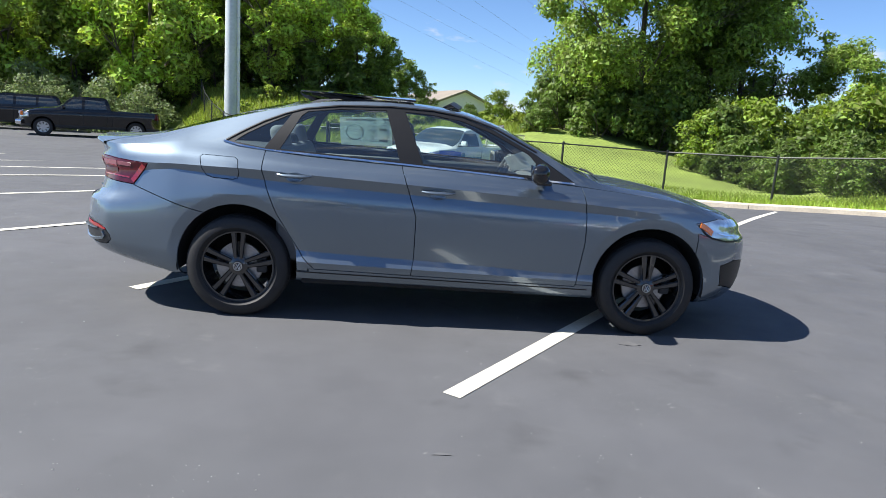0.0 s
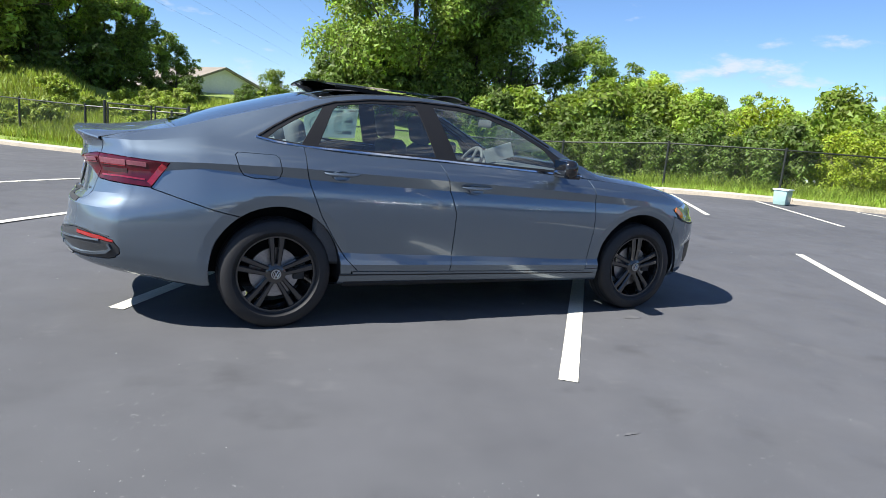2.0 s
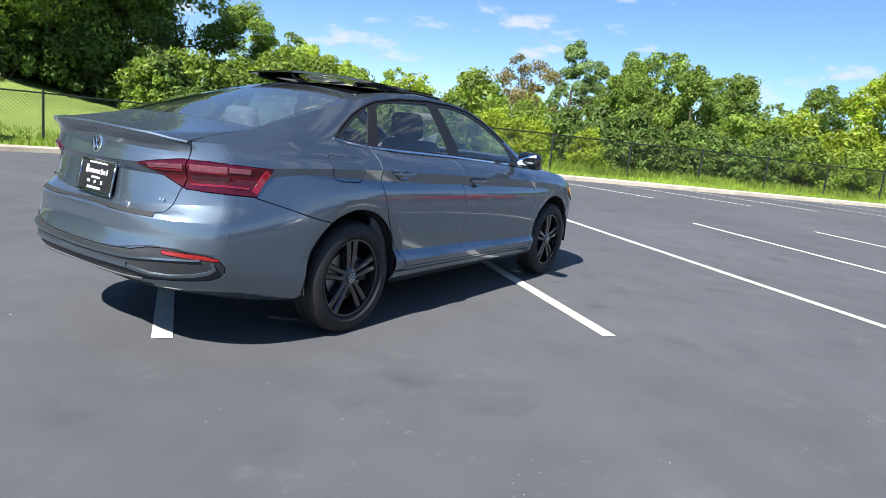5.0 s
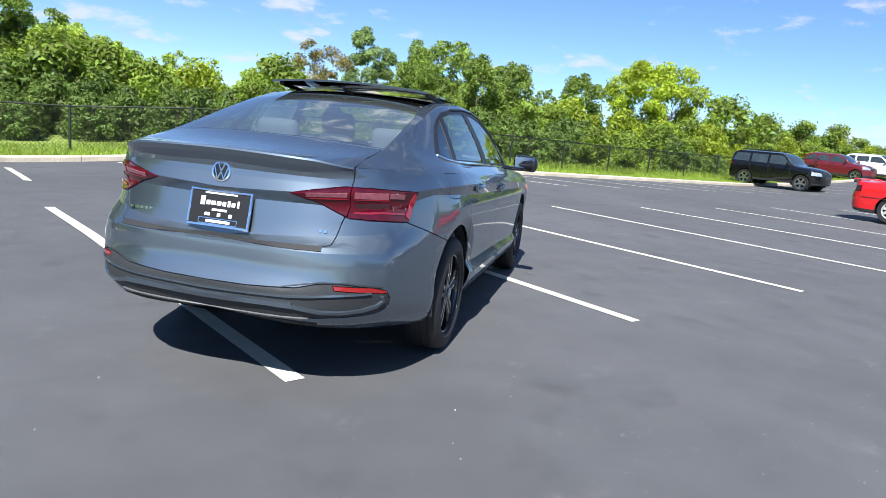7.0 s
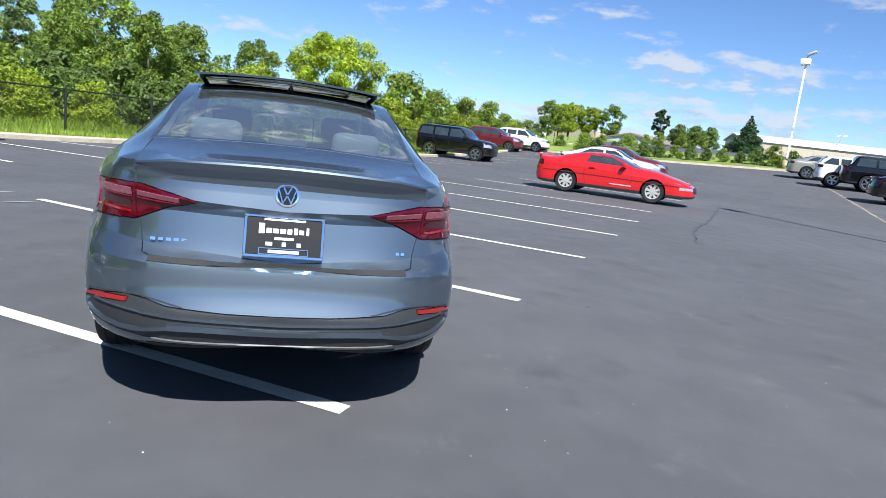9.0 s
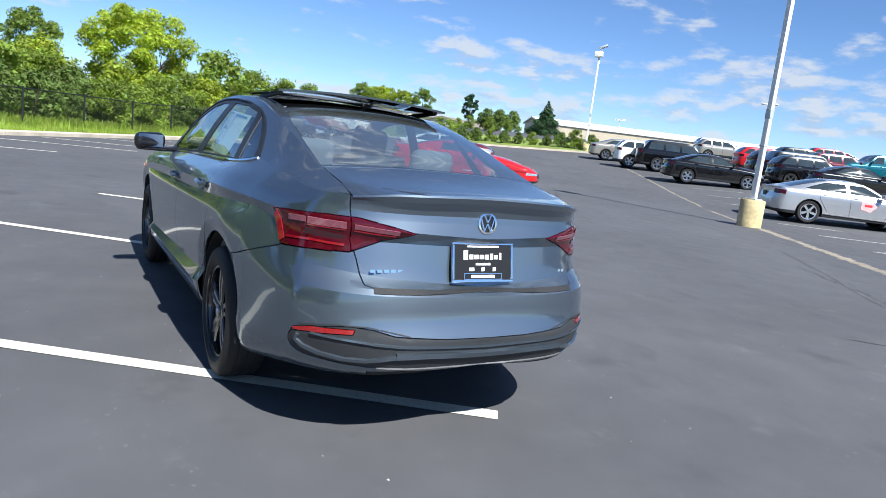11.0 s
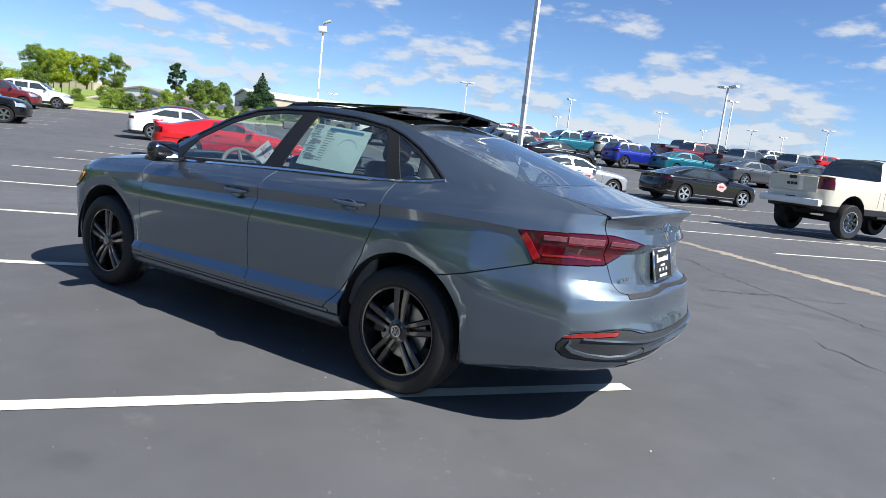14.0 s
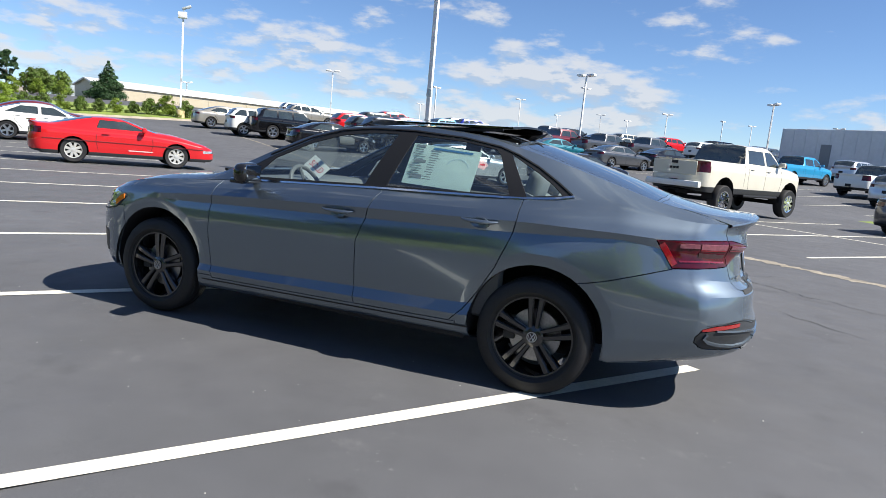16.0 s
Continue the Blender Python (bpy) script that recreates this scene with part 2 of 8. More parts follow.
def tube(bm, pts, r, n=8, cap=True, mi=0, flat=1.0):
    """A tube along points; r a radius or a list of radii."""
    pts = [Vector(p) for p in pts]
    rs = r if isinstance(r, (list, tuple)) else [r] * len(pts)
    rings = []
    up = Vector((0, 0, 1))
    for i, p in enumerate(pts):
        d = (pts[min(i + 1, len(pts) - 1)] - pts[max(i - 1, 0)])
        d = d.normalized() if d.length > 1e-9 else Vector((0, 0, 1))
        a = up.cross(d) if abs(d.z) < 0.95 else Vector((1, 0, 0)).cross(d)
        a.normalize()
        b = d.cross(a)
        rings.append([bm.verts.new(p + rs[i] * (math.cos(q) * a + flat * math.sin(q) * b)) for q in (2 * math.pi * k / n for k in range(n))])
    for A, B in zip(rings, rings[1:]):
        for k in range(n):
            bm.faces.new((A[k], A[(k + 1) % n], B[(k + 1) % n], B[k])).material_index = mi
    if cap:
        bm.faces.new(rings[0][::-1]).material_index = mi
        bm.faces.new(rings[-1]).material_index = mi
    return rings


def lathe(bm, prof, n=48, axis="y", m=None, close=True, mi=0):
    """Turn a profile of (radius, along) about an axis."""
    m = m or Matrix.Identity(4)
    rings = []
    for r, a in prof:
        ring = []
        for k in range(n):
            q = 2 * math.pi * k / n
            c, s = r * math.cos(q), r * math.sin(q)
            co = Vector((c, a, s)) if axis == "y" else Vector((c, s, a)) if axis == "z" else Vector((a, c, s))
            ring.append(bm.verts.new(m @ co))
        rings.append(ring)
    for A, B in zip(rings, rings[1:]):
        for k in range(n):
            f = bm.faces.new((A[k], B[k], B[(k + 1) % n], A[(k + 1) % n]))
            f.material_index = mi
    if close:
        for ring in (rings[0], rings[-1]):
            try:
                bm.faces.new(ring).material_index = mi
            except ValueError:
                pass
    return rings


def pchip(keys, x):
    """Monotone cubic through (x, value) keys."""
    ks = sorted(keys)
    X, Y = np.array([k[0] for k in ks], float), np.array([k[1] for k in ks], float)
    x = np.clip(np.asarray(x, float), X[0], X[-1])
    if len(X) == 1:
        return np.full_like(x, Y[0])
    h, d = np.diff(X), np.diff(Y) / np.diff(X)
    s = np.zeros(len(X))
    for i in range(1, len(X) - 1):
        if d[i - 1] * d[i] > 0:
            w1, w2 = 2 * h[i] + h[i - 1], h[i] + 2 * h[i - 1]
            s[i] = (w1 + w2) / (w1 / d[i - 1] + w2 / d[i])
    s[0], s[-1] = d[0], d[-1]
    i = np.clip(np.searchsorted(X, x) - 1, 0, len(h) - 1)
    t = (x - X[i]) / h[i]
    return ((1 + 2 * t) * (1 - t) ** 2 * Y[i] + t * (1 - t) ** 2 * h[i] * s[i] + t * t * (3 - 2 * t) * Y[i + 1] + t * t * (t - 1) * h[i] * s[i + 1])

# ---- ground, lot, kerb, fence ----
E1, D1 = Vector((0.79, -0.613)), Vector((0.613, 0.79))   # along the row of stalls; along a stall
KERB = [(-60, 26.0), (-36, 20.5), (-26, 14.5), (-18.9, 11.5), (-14.5, 10.9), (-10.0, 10.6), (-6.0, 11.6), (-1.2, 13.0), (2.8, 13.5), (7.5, 12.6), (28.2, 12.3), (61.2, 12.5), (160, 12.8)]
RISE = [(18, 0.0), (22, 0.18), (30, 0.72), (36, 1.1), (42, 1.6), (50, 2.2), (58, 2.7), (80, 3.6), (140, 4.6), (500, 5.0)]
DIP = [(3.0, 0.0), (7.0, -0.10), (10.0, -0.26), (13.5, -0.40), (20.0, -0.46), (60.0, -0.5)]


def ab(a, b, z=0.0):
    return Vector((E1.x * a + D1.x * b, E1.y * a + D1.y * b, z))


def to_ab(x, y):
    return E1.x * x + E1.y * y, D1.x * x + D1.y * y


def kerb_b(a):
    return float(np.interp(a, [k[0] for k in KERB], [k[1] for k in KERB]))


def lot_z(x, y):
    a = E1.x * x + E1.y * y
    return float(pchip(RISE, 0.35 * x - 0.85 * y)) + float(pchip(DIP, y)) * min(max((5.5 - a) / 6, 0), 1)


def ground_z(x, y):
    """Height of the open ground outside the kerb."""
    a, b = to_ab(x, y)
    c = b - kerb_b(a)
    bank = min(max(c - 2.0, 0), 22) * 0.105 * min(max((-2 - a) / 9, 0), 1)
    steep = float(np.interp(y, [23, 27, 35, 48], [0.0, 0.35, 2.4, 3.1])) * min(max((c - 0.6) / 2.5, 0), 1) * min(max((-1.5 - x) / 4, 0), 1)
    bank = max(bank, steep)
    fall = -0.035 * min(max(c - 5, 0), 45) * min(max((a - 4) / 8, 0), 1)
    return lot_z(x, y) + 0.10 + bank + fall + 0.05 * noise.noise(Vector((x * 0.25, y * 0.25, 0)))


def asphalt_material():
    m = mat("sealed_asphalt", (0.078, 0.079, 0.084), 0.80, grain=0.30, scale=260, bump=0.06)
    nt = m.node_tree
    p = nt.nodes["Principled BSDF"]
    tc = nt.nodes.new("ShaderNodeTexCoord")

    def tex(scale, detail, lo, hi, a, b, rough=0.55):
        n = nt.nodes.new("ShaderNodeTexNoise")
        n.inputs["Scale"].default_value, n.inputs["Detail"].default_value, n.inputs["Roughness"].default_value = scale, detail, rough
        nt.links.new(tc.outputs["Object"], n.inputs["Vector"])
        r = nt.nodes.new("ShaderNodeMapRange")
        r.inputs["From Min"].default_value, r.inputs["From Max"].default_value = lo, hi
        r.inputs["To Min"].default_value, r.inputs["To Max"].default_value = a, b
        nt.links.new(n.outputs["Fac"], r.inputs["Value"])
        return r.outputs[0]

    base = nt.links.new
    prev = p.inputs["Base Color"].links[0].from_socket
    v1, v2, v3 = tex(0.25, 4, 0.3, 0.7, 0.86, 1.16), tex(2.3, 6, 0.35, 0.75, 0.94, 1.10), tex(330, 2, 0.30, 0.75, 0.88, 1.15)
    m1 = nt.nodes.new("ShaderNodeMath"); m1.operation = "MULTIPLY"; base(v1, m1.inputs[0]); base(v2, m1.inputs[1])
    m2 = nt.nodes.new("ShaderNodeMath"); m2.operation = "MULTIPLY"; base(m1.outputs[0], m2.inputs[0]); base(v3, m2.inputs[1])
    hs = nt.nodes.new("ShaderNodeHueSaturation")
    base(prev, hs.inputs["Color"]); base(m2.outputs[0], hs.inputs["Value"])
    # scuffs: pale dusty drags
    sc = tex(1.9, 10, 0.585, 0.74, 0.0, 0.60, 0.74)
    mx = nt.nodes.new("ShaderNodeMix"); mx.data_type = "RGBA"
    mx.inputs["B"].default_value = (0.145, 0.145, 0.146, 1)
    base(sc, mx.inputs["Factor"]); base(hs.outputs[0], mx.inputs["A"])
    # flecks of pale grit in loose patches, and dark drips
    fl = nt.nodes.new("ShaderNodeMath"); fl.operation = "MULTIPLY"
    base(tex(26, 5, 0.615, 0.68, 0.0, 0.42, 0.7), fl.inputs[0]); base(tex(1.3, 3, 0.53, 0.64, 0.0, 1.0), fl.inputs[1])
    mg = nt.nodes.new("ShaderNodeMix"); mg.data_type = "RGBA"
    mg.inputs["B"].default_value = (0.30, 0.30, 0.29, 1)
    base(fl.outputs[0], mg.inputs["Factor"]); base(mx.outputs["Result"], mg.inputs["A"])
    md = nt.nodes.new("ShaderNodeMix"); md.data_type = "RGBA"
    md.inputs["B"].default_value = (0.052, 0.052, 0.055, 1)
    base(tex(1.6, 5, 0.585, 0.70, 0.0, 0.6, 0.6), md.inputs["Factor"]); base(mg.outputs["Result"], md.inputs["A"])
    base(md.outputs["Result"], p.inputs["Base Color"])
    rg = tex(3.0, 4, 0.3, 0.7, 0.70, 0.88)
    base(rg, p.inputs["Roughness"])
    return m


ASPHALT = asphalt_material()
GRASS = mat("meadow_grass", (0.185, 0.245, 0.042), 0.9, grain=0.35, scale=6, big=0.35, bigscale=0.35, bump=0.3)
CONCRETE = mat("kerb_concrete", (0.46, 0.40, 0.31), 0.85, grain=0.18, scale=25, bump=0.2, big=0.2, bigscale=1.5, vary=0.10)
LINE_WHITE = mat("road_line_paint", (0.60, 0.575, 0.49), 0.7, grain=0.10, scale=45, big=0.10, bigscale=4, bump=0.2)
SCUFF = mat("pale_scuff", (0.20, 0.20, 0.195), 0.85, grain=0.4, scale=40, big=0.3, bigscale=4)
LINE_WORN = mat("worn_road_line", (0.38, 0.385, 0.38), 0.8, grain=0.35, scale=30, big=0.25, bigscale=3)
FENCE_BLACK = mat("black_fence_vinyl", (0.012, 0.014, 0.013), 0.5, grain=0.2, scale=40)


def sheet(name, avals, cvals, zf, material, label, category, lo=None):
    """A grid laid along the kerb: a along the row, c out from the kerb."""
    bm = bmesh.new()
    rows = []
    for a in avals:
        k = kerb_b(a)
        row = []
        for c in cvals:
            v = ab(a, k + c)
            row.append(bm.verts.new((v.x, v.y, zf(v.x, v.y, c))))
        rows.append(row)
    for A, B in zip(rows, rows[1:]):
        for j in range(len(cvals) - 1):
            bm.faces.new((A[j], B[j], B[j + 1], A[j + 1]))
    ob = part(name, bm, material)
    return tagged(ob, label, category, kind="structure")


A_IN = sorted({-240, -180, -130, -90, -70, *range(-60, 72, 2), *(k[0] for k in KERB), 80, 95, 120, 160, 220, 300})
C_IN = [-300, -240, -190, -150, -120, -100, -85, -72, -60, -54, -48, -42, -38, -35, -32, -29, -26, -23, -20, -17, -14, -11, -8, -5, -2, 0]
sheet("parking_lot", A_IN, C_IN, lambda x, y, c: lot_z(x, y), ASPHALT, "dark sealed asphalt parking lot with pale scuffs and cracks", "parking lot")
C_ALL = [-2600, -900, -400, -300, -150, -60, -30, -10, -0.05, 0.0, 0.16, 0.6, 1.2, 2, 3, 4.5, 6, 8, 11, 15, 20, 26, 33, 42, 55, 75, 110, 180, 350, 900, 2600]
A_ALL = sorted({-2600, -900, -400, *A_IN, 500, 1100, 2600})
sheet("ground", A_ALL, C_ALL, lambda x, y, c: (lot_z(x, y) - 0.12 if c <= 0.0 else ground_z(x, y) if c > 0.1 else lot_z(x, y)), GRASS,
      "mown and wild green grass round the parking lot", "ground")


def kerb():
    top = thing("kerb", label="pale weathered concrete kerb along the lot edge", category="kerb", kind="structure")
    prof = [(0.0, -0.05), (0.0, 0.10), (0.03, 0.135), (0.15, 0.14), (0.17, 0.10), (0.17, -0.05)]
    a = -57.0
    while a < 75:
        step = 3.0
        bm = bmesh.new()
        rings = []
        for q in (a + 0.006, a + step / 2, a + step - 0.006):
            k = kerb_b(q)
            ring = []
            for c, z in prof:
                v = ab(q, k + c)
                ring.append(bm.verts.new((v.x, v.y, lot_z(v.x, v.y) + z)))
            rings.append(ring)
        for A, B in zip(rings, rings[1:]):
            for j in range(len(prof) - 1):
                bm.faces.new((A[j], B[j], B[j + 1], A[j + 1]))
        bm.faces.new(rings[0]); bm.faces.new(rings[-1][::-1])
        bmesh.ops.recalc_face_normals(bm, faces=bm.faces)
        part("kerb_stone", bm, CONCRETE, top, smooth=False)
        a += step


kerb()


def stripe(p, q, width=0.105, material=None, name="parking_line", label="white painted parking stall line on asphalt", z=0.004):
    p, q = Vector(p), Vector(q)
    d = (q - p).normalized()
    s = Vector((-d.y, d.x)) * width / 2
    bm = bmesh.new()
    n = max(2, int((q - p).length / 0.6))
    prev = None
    for i in range(n + 1):
        c = p + (q - p) * i / n
        w = s * (1 + 0.05 * noise.noise(Vector((c.x * 5, c.y * 5, 2))))
        jit = 0.003 * noise.noise(Vector((c.x * 3, c.y * 3, 7)))
        pair = [bm.verts.new((c.x + w.x + jit, c.y + w.y, lot_z(c.x, c.y) + z)), bm.verts.new((c.x - w.x + jit, c.y - w.y, lot_z(c.x, c.y) + z))]
        if prev:
            bm.faces.new((prev[0], prev[1], pair[1], pair[0]))
        prev = pair
    bmesh.ops.recalc_face_normals(bm, faces=bm.faces)
    return tagged(part(name, bm, material or LINE_WHITE), label, "road line", "stall lines", "structure")


def far_verge():
    """The raised grass strip that closes the far end of the lot."""
    bm = bmesh.new()
    rows = []
    for b in np.linspace(12.6, -7.5, 22):
        row = []
        for k, (da, dz) in enumerate(((0.0, -0.05), (0.0, 0.13), (0.16, 0.13), (0.2, 0.10), (3.0, 0.14), (8.0, 0.16), (14.0, 0.16))):
            a = 46.5 + 0.35 * (12 - b) * 0.15 + da
            v = ab(a, b)
            row.append(bm.verts.new((v.x, v.y, lot_z(v.x, v.y) + dz)))
        rows.append(row)
    for A, B in zip(rows, rows[1:]):
        for j in range(len(A) - 1):
            bm.faces.new((A[j], A[j + 1], B[j + 1], B[j])).material_index = 0 if j < 2 else 1
    bmesh.ops.recalc_face_normals(bm, faces=bm.faces)
    if sum(f.normal.z for f in bm.faces) < 0:
        bmesh.ops.reverse_faces(bm, faces=bm.faces)
    tagged(part("verge_far", bm, [CONCRETE, GRASS], smooth=False), "raised grass verge with a concrete kerb at the lot end", "verge", kind="structure")


far_verge()
# the row in which the car stands: near end a0 + k * pitch, b from B0 to B1
PITCH, A0, B0, B1 = 2.74, -1.48, -1.60, 4.30
stripe(ab(-1.54, -1.61).xy, ab(-1.80, 4.30).xy)
stripe(ab(1.20, -1.58).xy, ab(1.14, 4.30).xy)
stripe(ab(4.03, -1.53).xy, ab(3.86, 4.20).xy)
NEAR_ROW = {3: (6.90, 6.80, -1.45, 4.50), 4: (9.80, 9.62, -1.40, 4.45), 5: (12.92, 12.70, -1.30, 4.45), 6: (16.2, 16.0, -1.25, 4.6)}
for k in range(-7, 12):
    if k in NEAR_ROW:
        a0, a1, b0, b1 = NEAR_ROW[k]
        stripe(ab(a0, b0).xy, ab(a1, b1).xy)
    elif k not in (0, 1, 2):
        a = A0 + k * PITCH + (2.1 if k > 6 else 0.0)
        stripe(ab(a, B0).xy, ab(a, B1).xy)
# stalls against the kerb
for a0, b0, a1, b1 in ((-1.67, 7.5, -1.65, 10.9), (0.75, 7.65, 0.70, 12.6), (3.32, 8.1, 3.12, 13.1), (5.75, 8.5, 5.15, 12.7), (9.1, 8.8, 7.3, 12.4), (12.2, 8.8, 10.4, 12.3)):
    stripe(ab(a0, b0).xy, ab(a1, b1).xy)
for k in range(17):
    a = 13.0 + k * 2.80
    stripe(ab(a, kerb_b(a) - 0.25).xy, ab(a + 1.6, kerb_b(a) - 3.7).xy)
# stalls across the aisle on the open side
for k in range(-9, 14):
    a = 2.2 + k * PITCH
    stripe(ab(a, -9.2).xy, ab(a, -20.2).xy)
stripe(ab(-40, -14.7).xy, ab(40, -14.7).xy)
for r in range(1, 6):
    for k in range(-9, 14):
        a = 2.2 + k * PITCH
        stripe(ab(a, -27.0 - (r - 1) * 17.5).xy, ab(a, -38.0 - (r - 1) * 17.5).xy)


def mesh_fence():
    """Chain-link fence with a top rail: posts, rails and woven wire, section by section."""
    top = thing("chain_link_fence", label="black vinyl chain-link fence with round posts and top rail", category="fence")
    line = [ab(-62, 30.0), ab(-37, 24.0), ab(-27, 17.5), ab(-19.2, 13.6), ab(-13.0, 12.5), ab(-7.6, 13.4), ab(-2.3, 15.9), ab(0.8, 15.5), ab(6.5, 14.6), ab(70, 14.7)]
    posts = []
    carry = 0.0
    for p, q in zip(line, line[1:]):
        length, d = (q - p).length, (q - p).normalized()
        s = carry
        while s < length:
            posts.append(p + d * s)
            s += 3.02
        carry = s - length
    H = 1.22
    bmp = bmesh.new()
    tube(bmp, [(0, 0, -0.15), (0, 0, H + 0.03)], 0.034, 8)
    lathe(bmp, [(0.038, H + 0.03), (0.036, H + 0.055), (0.015, H + 0.07)], 8, "z")
    me = None
    feet = []
    for p in posts:
        z = ground_z(p.x, p.y) - 0.02
        feet.append(Vector((p.x, p.y, z)))
        if me is None:
            ob = part("post", bmp, FENCE_BLACK, top)
            me = ob.data
        else:
            ob = new("post", me)
            ob.parent = top
        ob.location = feet[-1]
    for i, (p, q) in enumerate(zip(feet, feet[1:])):
        bm = bmesh.new()
        tube(bm, [p + Vector((0, 0, H)), q + Vector((0, 0, H))], 0.023, 6)
        part("top_rail", bm, FENCE_BLACK, top)
        near = (p.xy - Vector((0, 0))).length
        if near > 48:
            continue
        bm = bmesh.new()
        L = (q - p).xy.length
        d = Vector(((q - p).x / L, (q - p).y / L, (q - p).z / L))
        step, w = 0.10, (0.0035 if near < 30 else 0.004)
        nrm = Vector((-d.y, d.x, 0))
        for sgn in (1, -1):
            u = -H
            while u < L:
                u0, u1, z0, z1 = u, u + H, 0.04, H
                if u0 < 0:
                    z0, u0 = z0 - u0, 0
                if u1 > L:
                    z1, u1 = H - (u1 - L), L
                if z1 > z0 + 0.02:
                    if sgn < 0:
                        A, B = p + d * (L - u0), p + d * (L - u1)
                    else:
                        A, B = p + d * u0, p + d * u1
                    A, B = A + Vector((0, 0, z0)), B + Vector((0, 0, z1))
                    t = (B - A).normalized().cross(nrm).normalized() * w
                    o = nrm * 0.003 * sgn
                    bm.faces.new([bm.verts.new(c) for c in (A + t + o, B + t + o, B - t + o, A - t + o)])
                u += step
        part("wire_mesh", bm, FENCE_BLACK, top, smooth=False)["kind"] = "stuff"


mesh_fence()


def fence_gate():
    """Double gate of tube frames in front of the fence line."""
    g = thing("fence_gate", label="black tubular double gate in the chain-link fence", category="gate")
    P = [Vector((x, y, ground_z(x, y))) for x, y in ((-2.90, 17.50), (-1.62, 17.10), (-0.66, 16.62))]
    for p, h in ((P[0], 1.42), (P[2], 1.42)):
        bm = bmesh.new()
        tube(bm, [p + Vector((0, 0, -0.1)), p + Vector((0, 0, h))], 0.045, 10)
        part("gate_post", bm, FENCE_BLACK, g)
    for p, q in ((P[0], P[1]), (P[1], P[2])):
        d = (q - p).normalized()
        p, q = p + d * 0.08, q - d * 0.04
        bm = bmesh.new()
        for h in (0.10, 0.72, 1.34):
            tube(bm, [p + Vector((0, 0, h)), q + Vector((0, 0, h))], 0.024, 8)
        for c in (p, q):
            tube(bm, [c + Vector((0, 0, 0.09)), c + Vector((0, 0, 1.36))], 0.026, 8)
        part("gate_leaf", bm, FENCE_BLACK, g)


fence_gate()

# ---- car bodies: skins drawn over feature lines, cut into panels ----
def tail(start, corner, xe, n):
    """Plan of a car's tail from the end of the flank round a tight corner to the middle: (share of the way, x, y)."""
    (xc, y0), (xk, yk) = start, corner
    n1 = max(3, int(n * 0.36))
    p = 4.0
    side = [(0.45 * (i + 1) / n1, (i + 1) / n1) for i in range(n1 - 1)]
    out = []
    for f, g in side:
        out.append((f, xc + (xk - xc) * g, y0 + (yk - y0) * (0.72 * g + 0.28 * g * g)))
    r = 0.035
    a = Vector((xk, yk)) + (Vector((xc, y0)) - Vector((xk, yk))).normalized() * r
    yb = yk - r * 0.75
    b = Vector((xe + (xk - xe) * (yb / yk) ** p, yb))
    for i in range(6):
        t = i / 5
        q = a * (1 - t) ** 2 + Vector((xk, yk)) * 2 * t * (1 - t) + b * t * t
        out.append((0.43 + 0.05 * t, q.x, q.y))
    n2 = n - len(out)
    for i in range(1, n2 + 1):
        g = i / n2
        y = yb * (1 - g)
        out.append((0.48 + 0.52 * g, xe + (xk - xe) * (y / yk) ** p, y if i < n2 else 0.0))
    return out


